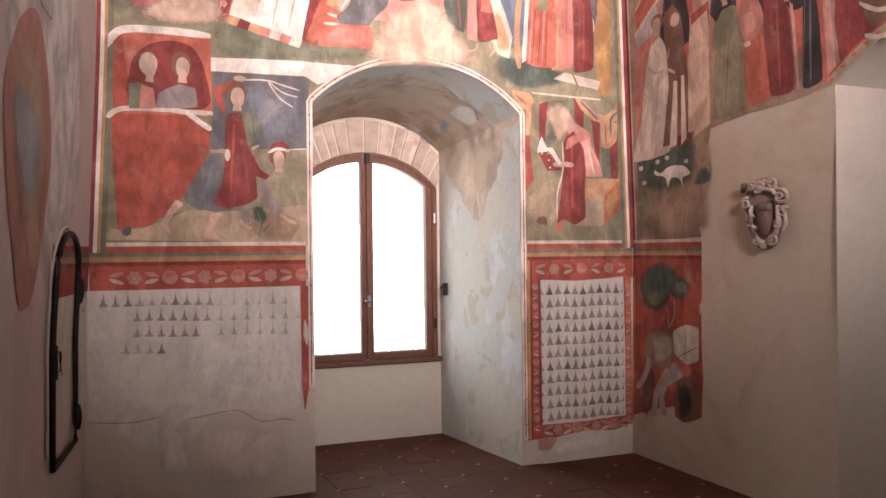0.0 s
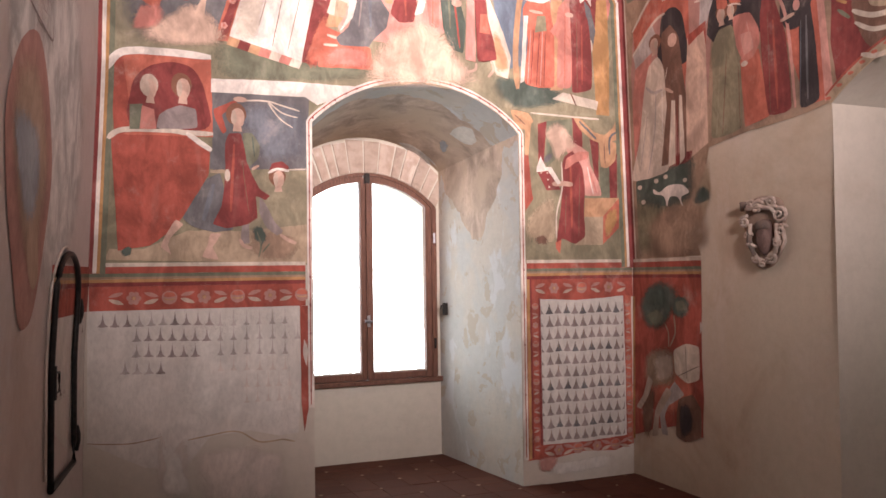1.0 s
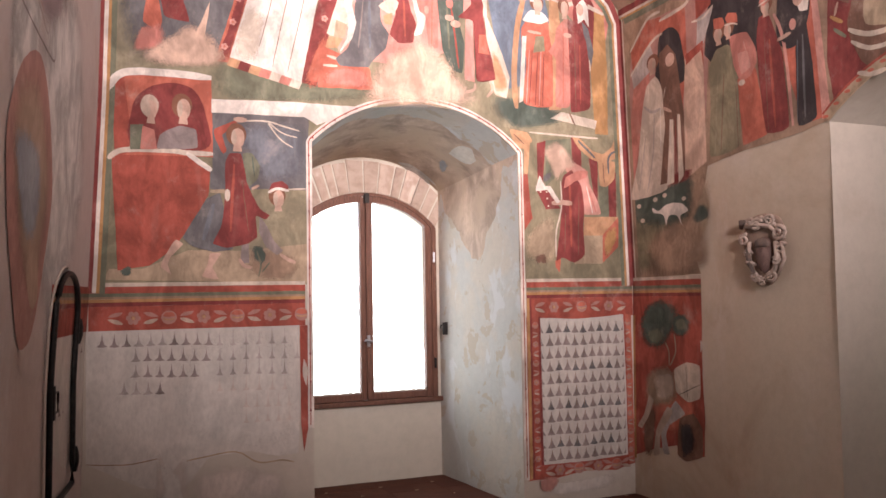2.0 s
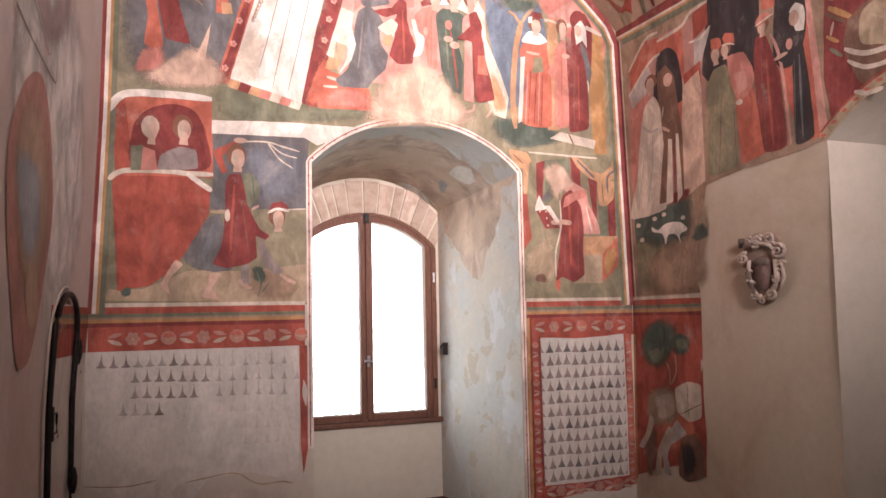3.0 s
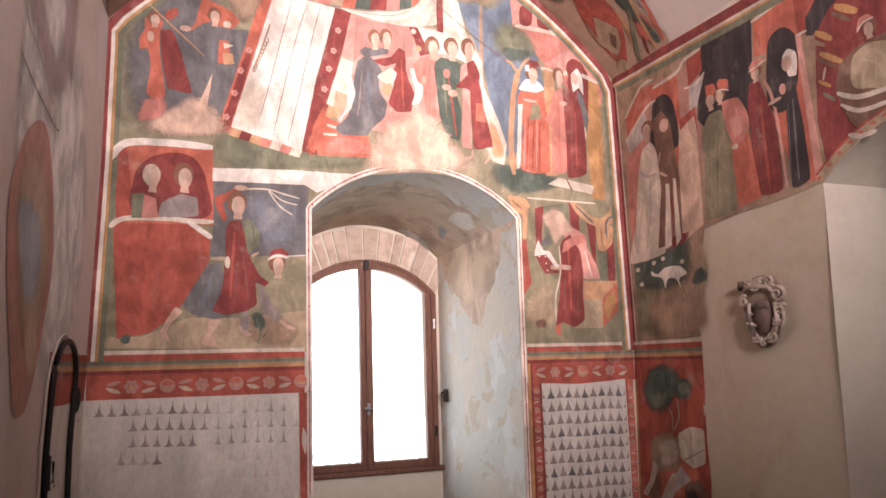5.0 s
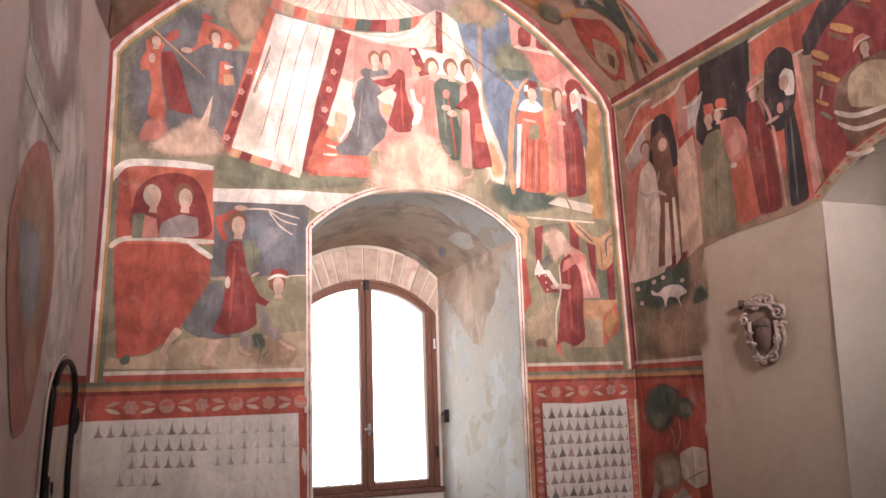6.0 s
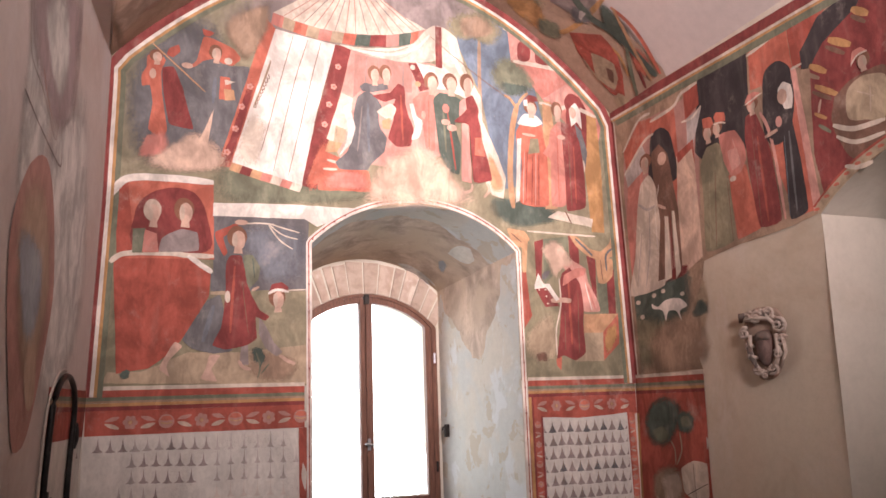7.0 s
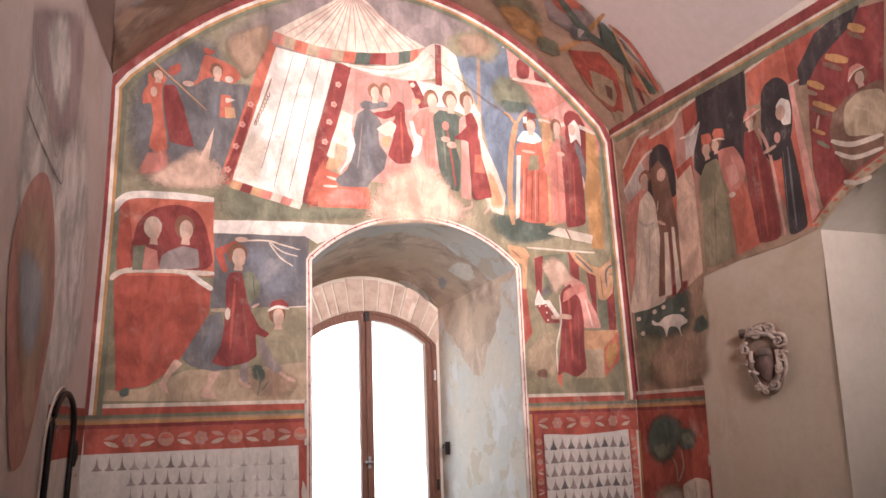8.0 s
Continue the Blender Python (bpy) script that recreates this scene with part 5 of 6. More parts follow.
painted(scourge_scene, "painted_figure", "F", "plain figure shape in a red tunic with a whip", [
    ("red", 5, "b", [(-26.9, 274), (-16.2, 278.9), (-10.7, 281.1), (-12.2, 276.9), (-21.5, 270.6), (-17.9, 259.6), (-20.5, 257.2), (-25.5, 266.6)]),
    ("green", 5, "b", [(-7.9, 258.6), (-1.1, 259), (4.1, 250.9), (2.5, 241.7), (-3.6, 235), (-5.8, 243.6)]),
    ("darkgreen", 6, "s0.8", [(-1.2, 256.7), (0.2, 243.1)]),
    ("skin", 7, "h", [(-11.2, 269.8), (6.3, 7.6)]),
    ("cream", 7, "e", [(-17.8, 229.9), (1.8, 4.1)]),
    ("skin", 8, "e", [(-9.2, 281.2), (4.5, 1.9)]),
    ("cream", 7, "s1.1", [(-6.9, 280.6), (8.2, 281.3), (19.7, 278.6), (31.4, 275.9)]),
    ("cream", 7, "s1.0", [(9.7, 280.7), (18.9, 274), (29.8, 271.2)]),
    ("cream", 7, "s1.0", [(9.7, 279.9), (17.3, 270), (26.5, 264)]),
    ("skin", 5, "b", [(-50.8, 200.5), (-45.9, 197.3), (-54.4, 188), (-56.2, 183.6), (-53.1, 176.7), (-60.4, 182.2), (-58.3, 188)]),
])
painted(scourge_scene, "painted_figure", "F", "plain figure shape in a red tunic with a whip", [
    ("skin", 5, "b", [(-29.5, 191.2), (-21.5, 191.2), (-27.8, 182.2), (-23.5, 173.3), (-34.7, 175.5), (-31, 183)]),
    ("skin", 8, "s1.9", [(-1.8, 234.3), (3.2, 237.1)]),
])
painted(scourge_scene, "painted_figure", "F", "plain stooping figure shape with a red cap", [
    ("field", 4, "b", [(10.6, 220.6), (21.1, 227.8), (37.2, 226.8), (38.5, 198), (18.9, 197.3), (8.2, 208.3)]),
    ("mauve", 5, "b", [(3.7, 216.6), (7.5, 211.3), (13.5, 199.2), (19.6, 193.1), (14.9, 189.6), (7.3, 196), (2.9, 205.9)]),
    ("mauve", 4, "p", [(-8.5, 196.6), (-4, 197.4), (-3.4, 184.5), (-9.4, 184.5)]),
    ("skin", 6, "h", [(16.1, 229.2), (5.4, 6.9)]),
    ("darkred", 8, "b", [(9.6, 233.6), (12, 239), (18.5, 240.8), (23.5, 237.2), (22.3, 233.3), (15.4, 236.1)]),
    ("white", 9, "s1.9", [(9.2, 232.4), (15.4, 235.3), (23.5, 234.1)]),
    ("skin", 5, "s2.3", [(17.3, 190.8), (22.7, 187), (28.1, 184.7)]),
    ("skin", 5, "s2.3", [(-10.1, 187.5), (-7.1, 183), (-1.9, 181.5)]),
])
painted(scourge_scene, "painted_shrub", "F", "", [
    ("darkgreen", 5, "f", [(-1.8, 193.7), (3.5, 196), (8.1, 192.2), (6.5, 186.1), (0.4, 186.8)]),
    ("green", 6, "s1.1", [(1.6, 192.6), (4.2, 183.1), (2.6, 175.4)]),
    ("darkgreen", 6, "s1.1", [(7.3, 190.7), (4.2, 183.1)]),
    ("green", 6, "s1.1", [(10.3, 185), (4.9, 178.5)]),
    ("darkgreen", 5, "f", [(-83.9, 181), (-78.9, 182.1), (-77.2, 177.4), (-83, 176.4)]),
])
painted(hermit_scene, "background", "F", "", [
    ("olive", 1, "p", [(206.7, 282.6), (294.8, 285.3), (297.7, 172.8), (206.3, 171.4), (205.3, 248.6)]),
    ("green", 2, "p", [(226.6, 280.3), (250.1, 283.5), (248.8, 258.5), (238.4, 254.5), (226.1, 244.2)]),
    ("green", 2, "p", [(274.9, 246.1), (284.6, 249.7), (284.2, 222), (275.6, 221.7)]),
])
painted(hermit_scene, "painted_curtain", "F", "", [
    ("amber", 3, "p", [(207.7, 284.4), (213.6, 281.3), (210.3, 253.2), (207.3, 253.1)]),
    ("red", 2, "p", [(204.8, 253), (210.3, 254.1), (212, 231.5), (213.8, 219.3), (206.8, 209.6)]),
    ("darkred", 2, "p", [(219, 277.7), (227.1, 280.3), (223.6, 245.9), (219.1, 243.1)]),
    ("darkred", 2, "p", [(250.2, 284.4), (259.5, 283.2), (259.2, 260.8), (250.9, 263)]),
    ("darkred", 2, "p", [(266.2, 268.3), (274.6, 266.9), (273.6, 227.1), (269.5, 242.3)]),
    ("darkred", 2, "p", [(284.1, 256.5), (291.7, 257.7), (291.2, 221.2), (284.2, 221)]),
    ("amber", 3, "b", [(250.2, 286.2), (259.5, 283.2), (269.9, 273.9), (279.5, 271.7), (288.2, 278.5), (292.7, 287.9), (292.4, 268.7), (277.3, 264.8), (266.2, 268.7), (255.8, 276.7)]),
    ("amber", 3, "b", [(274.6, 267.8), (291.3, 266.8), (290.6, 252.2), (282.4, 245.5), (275.9, 246.2)]),
])
painted(hermit_scene, "painted_curtain", "F", "", [
    ("slate", 4, "s1.8", [(256.4, 282.1), (266.2, 273.7), (272, 268.6)]),
    ("brown", 4, "s0.9", [(279.4, 265.3), (280.3, 249.1)]),
    ("slate", 4, "s1.8", [(291.4, 275.1), (284.9, 269.3), (284.7, 256.5)]),
    ("amber", 3, "b", [(195, 287.9), (210.7, 285.9), (215.6, 279.6), (207.5, 272.2), (199.7, 274.4)]),
    ("brown", 4, "s0.9", [(198.9, 283.8), (207.6, 276.6)]),
    ("cream", 4, "s1.5", [(212.7, 286), (242.9, 285.3), (275.4, 284.6)]),
])
painted(hermit_scene, "painted_throne", "F", "", [
    ("amber", 3, "p", [(260.8, 220.9), (292.9, 221.7), (277.5, 206.4), (259.5, 206.1)]),
    ("sand", 3, "p", [(259.5, 206.1), (277.5, 206.4), (276.7, 183.8), (249.9, 183.7), (259.3, 190.9)]),
    ("brick", 4, "p", [(292.9, 221.7), (292, 197.5), (276.7, 184.2), (277.5, 206.4)]),
    ("ochre", 5, "f", [(279.7, 206.4), (289.5, 213.4), (289.3, 199.8), (279.5, 190.6)]),
])
painted(hermit_scene, "painted_figure", "F", "plain robed figure shape holding an open book", [
    ("pink", 4, "b", [(242.6, 260.9), (253, 264), (263.9, 258.3), (266.4, 246.7), (273.6, 233.4), (276.7, 223.1), (257.7, 222.6), (258, 245.5), (247.7, 252.2)]),
    ("rose", 5, "s1.8", [(265.3, 243.1), (271.4, 225.2)]),
    ("white", 5, "s1.1", [(263.2, 245.7), (268.2, 224.3)]),
    ("darkred", 5, "b", [(242.5, 253.8), (249.8, 258.5), (253.4, 252.4), (258.5, 245.5), (260.9, 228.6), (259.1, 210.6), (260.4, 190), (250.9, 184.2), (239.6, 189), (233.5, 185.4), (235.6, 196.9), (237.9, 210.2), (240.1, 228), (239.3, 244.8)]),
    ("red", 6, "s2.2", [(247.6, 246), (248, 197)]),
    ("brown", 6, "s0.7", [(255.8, 237.3), (254.1, 190.4)]),
    ("brown", 6, "s0.7", [(243.2, 223.6), (241.7, 192.5)]),
    ("rose", 6, "b", [(241.9, 243.1), (244.1, 252.5), (256, 257.9), (265, 257.9), (263.3, 252.4), (252.8, 249.3), (245, 244.1)]),
])
painted(hermit_scene, "painted_figure", "F", "plain robed figure shape holding an open book", [
    ("peach", 7, "f", [(225.5, 272.3), (233.7, 279.8), (241.8, 276.8), (248.9, 269.2), (254, 261.4), (242.6, 256.4), (235.3, 249.9), (229.4, 260.2)]),
    ("slate", 6, "f", [(224.7, 253.8), (231.3, 255.9), (229.2, 249.6), (224.1, 246.8)]),
    ("skin", 7, "s4.0", [(231, 231.2), (240.2, 231.9), (249.5, 231.3)]),
    ("darkred", 6, "p", [(217.1, 241.7), (228.1, 243), (238.6, 227), (225.9, 226.2)]),
    ("white", 7, "p", [(217.1, 243.5), (220.7, 252.8), (225.1, 244.2), (230.2, 244.4), (238.7, 232.3), (235.6, 230.9), (227.1, 241.6), (217, 240)]),
    ("cream", 7, "e", [(221, 239.7), (0.8, 0.7)]),
    ("cream", 7, "e", [(226.6, 239.9), (0.8, 0.7)]),
    ("cream", 7, "e", [(227, 234.6), (0.8, 0.7)]),
    ("cream", 7, "e", [(227.9, 228.9), (0.8, 0.7)]),
    ("cream", 6, "s1.3", [(239.4, 249.2), (239.6, 227.9), (234.3, 207.9), (234, 189)]),
])
painted(hermit_scene, "painted_figure", "F", "plain robed figure shape holding an open book", [
    ("brick", 5, "p", [(233, 185.9), (238.1, 187.7), (236.9, 177), (233.4, 181)]),
    ("sand", 2, "f", [(209.2, 205.3), (229.4, 221), (234.3, 207.9), (232.5, 187.2), (208.9, 187.1)]),
    ("brown", 3, "f", [(216.4, 190.2), (223.9, 191.5), (225.4, 185.4), (217.3, 184.5)]),
])
painted(court_scene, "background", "R", "", [
    ("oldrose", 1, "p", [(-14.9, 353.5), (-38.1, 372.3), (-56.6, 370.9), (-88.5, 370), (-116.2, 374.8), (-95.5, 249.8), (-69.3, 233), (-2.5, 236.5), (-1.3, 270.4)]),
    ("darkred", 1, "p", [(-216.8, 348.2), (-234.9, 373.1), (-260.8, 377.2), (-277.7, 372.9), (-261.2, 286.3), (-234.1, 279.3), (-215.5, 265.6), (-211.5, 296.1)]),
    ("earth", 2, "f", [(-78.9, 248.4), (-99.4, 253.3), (-93.1, 229.7), (-75.9, 207.1), (-67.8, 224.7)]),
    ("olive", 1, "f", [(-4.3, 232.6), (-66, 233.4), (-83.1, 210.5), (-49.9, 184.1), (0.1, 178.2)]),
    ("red", 2, "p", [(-202.7, 379.5), (-241.3, 383.8), (-221.8, 370.3), (-211.6, 350.2), (-203.9, 354.8)]),
    ("black", 3, "p", [(-253.5, 381.4), (-227.6, 376.5), (-210.8, 360.9), (-210.6, 349.9), (-216.8, 348.2), (-228.8, 359.3), (-255.4, 370), (-261.7, 378.1)]),
])
painted(court_scene, "background", "R", "", [
    ("ochre", 3, "s4.6", [(-252.1, 370.2), (-262.7, 362.5)]),
    ("brown", 4, "s2.9", [(-251.4, 366.3), (-260.4, 358.7)]),
    ("ochre", 3, "s4.7", [(-233.2, 359.5), (-248.4, 350.2)]),
    ("brown", 4, "s3.0", [(-230.8, 356.2), (-243.6, 346.7)]),
    ("ochre", 3, "s4.1", [(-217, 349.6), (-228.9, 341.3)]),
    ("earth", 4, "s2.8", [(-213.5, 345.8), (-223.2, 339.2)]),
    ("ochre", 3, "s3.8", [(-219, 335.8), (-235.2, 324.8)]),
    ("brown", 4, "s2.7", [(-216.6, 333), (-230, 323.9)]),
    ("ochre", 3, "s2.4", [(-215.9, 319.6), (-224.6, 313.8)]),
    ("green", 3, "s2.4", [(-218, 311.8), (-226.3, 304.9)]),
    ("darkred", 4, "s1.6", [(-262.8, 357), (-264.5, 339.4)]),
])
painted(court_scene, "painted_palace", "R", "", [
    ("brick", 2, "p", [(-14.9, 353.5), (-39.6, 371.8), (-56.4, 370), (-53.8, 356), (-44.1, 353.4), (-16.3, 333.8)]),
    ("rose", 3, "p", [(-16, 323.3), (-38.5, 331.6), (-29.4, 265.5), (-6.5, 236), (-2.9, 270.1)]),
    ("grey", 3, "p", [(-13.4, 336.5), (-40.8, 352.5), (-44.1, 345), (-40.2, 332.1), (-16, 323.3)]),
    ("cream", 4, "s2.3", [(-14.1, 353.7), (-38.1, 372.3), (-55.6, 374)]),
    ("cream", 4, "s2.3", [(-13.1, 334.6), (-41.7, 353.2), (-57, 356.8)]),
    ("brick", 3, "p", [(-54.5, 367.8), (-85.4, 368.4), (-84.4, 333.2), (-73.9, 283.5), (-74.1, 322.8), (-71.2, 353.3), (-55.3, 355.5)]),
    ("cream", 4, "s2.7", [(-54.3, 367), (-84.1, 369.2), (-95.1, 375.6), (-114.1, 377.4)]),
    ("red", 3, "p", [(-97.6, 374.7), (-114, 376.6), (-113.7, 361.1), (-96.7, 354.8)]),
    ("cream", 4, "s1.7", [(-91.9, 354.6), (-104.5, 353.9), (-115.9, 359.5)]),
])
painted(court_scene, "painted_palace", "R", "", [
    ("grey", 3, "p", [(-98.1, 355.2), (-115.8, 358.7), (-103.8, 336.1), (-94.8, 330.2)]),
    ("black", 3, "r", [(-50, 343.3), (-53.7, 355.1), (-64.9, 358.9), (-75.4, 352.8), (-79.8, 338.1), (-79.7, 314.8), (-47.4, 321)]),
    ("peach", 3, "p", [(-82, 331.2), (-102.3, 334.8), (-99.8, 252.4), (-71.5, 241.1)]),
    ("red", 4, "p", [(-82.3, 332.9), (-102.9, 338.1), (-102, 319.5), (-100.4, 331.9), (-83.1, 325.7)]),
    ("black", 2, "p", [(-114.4, 379), (-166.3, 380.5), (-163.4, 353.2), (-162.6, 325.1), (-141.2, 300.6), (-110, 320.7), (-103.5, 327.6)]),
    ("brick", 3, "p", [(-167.7, 378.8), (-202.3, 382.7), (-203.2, 361.1), (-206, 262.3), (-191.1, 261.4), (-177.7, 305.2), (-176.1, 351.7), (-165.5, 352.5)]),
    ("cream", 4, "s2.3", [(-165.6, 376.4), (-184.3, 378.9), (-202.4, 383)]),
])
painted(court_scene, "painted_palace", "R", "", [
    ("black", 4, "r", [(-175.8, 344.8), (-179.6, 359), (-189.6, 362.8), (-198.7, 358.3), (-202.7, 348.2), (-199.6, 324.4), (-186.7, 310), (-173.9, 317.7)]),
    ("pink", 5, "p", [(-201.8, 354.1), (-206.3, 352.3), (-212.3, 262.6), (-205.8, 261.3)]),
    ("cream", 5, "s1.8", [(-202.6, 353), (-211.2, 353.3)]),
])
painted(court_scene, "painted_figure", "R", "plain figure shape in a pale grey dress", [
    ("cream", 6, "b", [(-25.9, 302.1), (-33.5, 321.7), (-45.4, 327), (-51.7, 319.8), (-56.6, 302.4), (-53, 274.6), (-54.1, 237.6), (-29.9, 234.8), (-3, 234.6), (-17.8, 266.6)]),
    ("grey", 7, "s1.3", [(-41.9, 299.4), (-37.7, 268.6), (-27.6, 238.7)]),
    ("grey", 7, "s1.1", [(-29.7, 283.7), (-17.7, 244.6)]),
    ("white", 7, "s1.3", [(-49.9, 302.1), (-47.9, 266.7)]),
    ("grey", 7, "s2.3", [(-29.1, 306.1), (-38.9, 300.1), (-49.6, 300.4)]),
    ("skin", 7, "h", [(-42.6, 337), (7.3, 6.2)]),
])
painted(court_scene, "painted_figure", "R", "plain figure shape in a black habit", [
    ("brown", 6, "b", [(-51.2, 342), (-62.7, 346.8), (-71.8, 336.9), (-74.6, 317.4), (-77.9, 290.4), (-75.5, 248.1), (-69.3, 240.6), (-64.8, 280.2), (-58.3, 299.3), (-51.5, 319)]),
    ("brown", 7, "p", [(-53.1, 319.5), (-62.7, 319.2), (-65.2, 297.7), (-53.6, 242.9), (-44.8, 242.5), (-54.7, 287.6)]),
    ("cream", 8, "p", [(-60.9, 289.8), (-65.1, 289.3), (-62.1, 242.5), (-53.3, 241.2)]),
    ("cream", 8, "p", [(-69.9, 292.2), (-73.2, 291.5), (-73.7, 245.8), (-67.3, 240.9)]),
    ("darkred", 9, "s0.9", [(-67.6, 291.4), (-64.8, 242.1)]),
    ("brown", 7, "e", [(-63.8, 333.3), (7.6, 7.7)]),
    ("skin", 8, "e", [(-64.8, 334.4), (5.5, 5.1)]),
    ("skin", 8, "s2.6", [(-53.3, 300.4), (-63.4, 295.5)]),
    ("cream", 9, "s1.1", [(-57.6, 315.6), (-54.6, 307.3)]),
])
painted(court_scene, "painted_figure", "R", "plain figure shape in an olive gown and red cap", [
    ("olive", 4, "b", [(-107.4, 317.2), (-116.4, 328), (-128.8, 328.4), (-136.4, 318), (-136.1, 298), (-135.8, 256.2), (-102.5, 253.5), (-107.8, 292)]),
    ("brown", 5, "s0.8", [(-122.9, 309.6), (-115.4, 256.5)]),
    ("brown", 5, "s0.8", [(-133.9, 298.5), (-133.1, 257.1)]),
    ("field", 5, "s1.2", [(-117, 311.2), (-109.1, 255.6)]),
    ("skin", 5, "h", [(-119.5, 338), (5.8, 5.9)]),
    ("brick", 7, "b", [(-115.4, 349.5), (-125.1, 347.9), (-126.5, 342.4), (-123.6, 340), (-115.4, 342.7)]),
])
painted(court_scene, "painted_figure", "R", "plain figure shape in a pink doublet and red cap", [
    ("brick", 4, "p", [(-135.8, 302.1), (-153.5, 305.9), (-160.1, 260.6), (-137.6, 257)]),
    ("rose", 5, "b", [(-129.7, 333.1), (-147.1, 331.7), (-154.7, 318.5), (-154.6, 308.8), (-148.8, 301.7), (-138.8, 299.7), (-132.9, 311.7)]),
    ("pink", 6, "s1.2", [(-143.7, 325.9), (-148.1, 306.7)]),
    ("pink", 6, "b", [(-136.7, 319.5), (-147, 318.9), (-149.3, 307.1), (-139.6, 304.2)]),
    ("skin", 6, "h", [(-129.4, 338.1), (5.1, 5.1)]),
    ("brick", 8, "b", [(-127.3, 346.3), (-130.3, 349.5), (-138.8, 346.6), (-139.3, 339.9), (-129, 342.4)]),
    ("cream", 9, "s1.2", [(-126.4, 341.6), (-133.6, 340.9), (-139.1, 338.7)]),
    ("cream", 6, "e", [(-139.8, 299), (3.3, 1.9)]),
])
painted(court_scene, "painted_figure", "R", "plain figure shape in a red cloak", [
    ("darkred", 5, "b", [(-158.2, 336.8), (-167.1, 338.1), (-171.4, 326.9), (-177.4, 309), (-180.4, 260.8), (-158.9, 260.1), (-155.6, 299.9), (-155.6, 323.4)]),
    ("red", 6, "s2.2", [(-167.1, 320.6), (-167.8, 263.5)]),
    ("brown", 6, "s0.6", [(-162.7, 325.9), (-161.5, 262.9)]),
    ("pink", 6, "s2.6", [(-172, 335.3), (-179.3, 313.7), (-182.5, 261.8)]),
    ("skin", 6, "h", [(-165.2, 342.3), (5.1, 4.8)]),
    ("rose", 8, "b", [(-159.3, 346), (-162.9, 350.3), (-169.4, 350.2), (-175.3, 347.3), (-163.7, 342.8)]),
    ("cream", 9, "s1.1", [(-159.6, 344.3), (-166.4, 345.8), (-175.8, 347.2)]),
])
painted(court_scene, "painted_figure", "R", "plain figure shape in a dark habit with a white hood", [
    ("black", 6, "b", [(-184.1, 328.1), (-191.3, 329.4), (-198.2, 321.9), (-200.9, 298.4), (-202.4, 262.4), (-186, 259.6), (-188.2, 302.1), (-188.9, 316.8), (-179.5, 314.5), (-176.5, 317.7), (-182.2, 323.4)]),
    ("slate", 7, "s1.8", [(-194.6, 315.7), (-192.8, 265.3)]),
    ("blue", 7, "s0.7", [(-190.3, 313.4), (-186.6, 263.1)]),
    ("white", 7, "b", [(-189, 343.8), (-194.8, 348.1), (-200.9, 344), (-201.7, 335.5), (-199.5, 328.9), (-193.4, 330.2)]),
    ("skin", 8, "e", [(-192.6, 338.8), (4.1, 4.9)]),
    ("skin", 8, "s2.6", [(-173.9, 317.7), (-185.4, 319.4)]),
    ("pink", 8, "e", [(-187.3, 324), (2.8, 3.5)]),
])
painted(court_scene, "painted_figure", "R", "plain bather shape in a striped tub", [
    ("brown", 4, "b", [(-227.6, 311.4), (-231.7, 324), (-243.7, 330), (-261.9, 331.7), (-269.6, 330.6), (-260.8, 284.2), (-246, 278.7), (-235.8, 288.3), (-228.8, 304.1)]),
    ("cream", 7, "s3.0", [(-228.3, 308.4), (-242.4, 301.8), (-264, 300.7)]),
    ("cream", 7, "s2.6", [(-229.9, 301), (-243, 293.9), (-262.6, 293.4)]),
    ("cream", 7, "s2.9", [(-233, 282.3), (-242.2, 279.4), (-252.1, 279.9)]),
    ("sand", 6, "r", [(-241.3, 324), (-249.1, 328.6), (-257.5, 328.8), (-268.3, 323.3), (-264.3, 302.5), (-250.9, 304.4), (-239.8, 309.4)]),
    ("umber", 8, "s0.8", [(-257.4, 322.1), (-255.5, 307.8)]),
    ("umber", 8, "s0.6", [(-248.3, 322.1), (-258.9, 315.6)]),
    ("skin", 7, "h", [(-254.9, 337.9), (4.4, 4.7)]),
])
painted(court_scene, "painted_figure", "R", "plain bather shape in a striped tub", [
    ("rose", 8, "b", [(-246.7, 339.2), (-248.7, 345.6), (-254.9, 346.1), (-259.3, 342.2), (-251.7, 342.3)]),
    ("cream", 9, "s1.0", [(-246.9, 338.1), (-251.7, 342), (-258.9, 342.4)]),
    ("skin", 8, "s2.0", [(-219.4, 319.1), (-222.5, 326.2)]),
])
painted(dado_right, "painted_tree", "R", "", [
    ("darkgreen", 3, "f", [(-10, 138.2), (-20.6, 150.1), (-38.3, 154.7), (-55.2, 150.5), (-59.4, 139.6), (-48.5, 126.4), (-38.6, 117.7), (-19.4, 117.9), (-11.7, 127.4)]),
    ("darkgreen", 3, "f", [(-51.1, 142.8), (-66.1, 144), (-72.7, 136.7), (-67.5, 129), (-52.7, 128.3)]),
    ("darkgreen", 4, "f", [(-16.1, 141.9), (-26.6, 149.3), (-41.2, 148.6), (-42.7, 139.1), (-28.3, 135.2)]),
    ("green", 4, "f", [(-19.3, 128.6), (-34.2, 131.9), (-41.4, 125.2), (-28.4, 119.3)]),
    ("green", 4, "f", [(-55.3, 139.5), (-66.1, 140.6), (-68.8, 134), (-58.1, 131.1)]),
    ("darkgreen", 4, "f", [(-29.7, 136.1), (-47, 138.4), (-51.2, 130.8), (-37.1, 128.5)]),
    ("sand", 4, "s1.5", [(-48.7, 105), (-55.5, 115.7), (-54, 128.4)]),
    ("sand", 4, "s1.3", [(-47.3, 104.9), (-47.2, 115.2), (-42.9, 121.8)]),
])
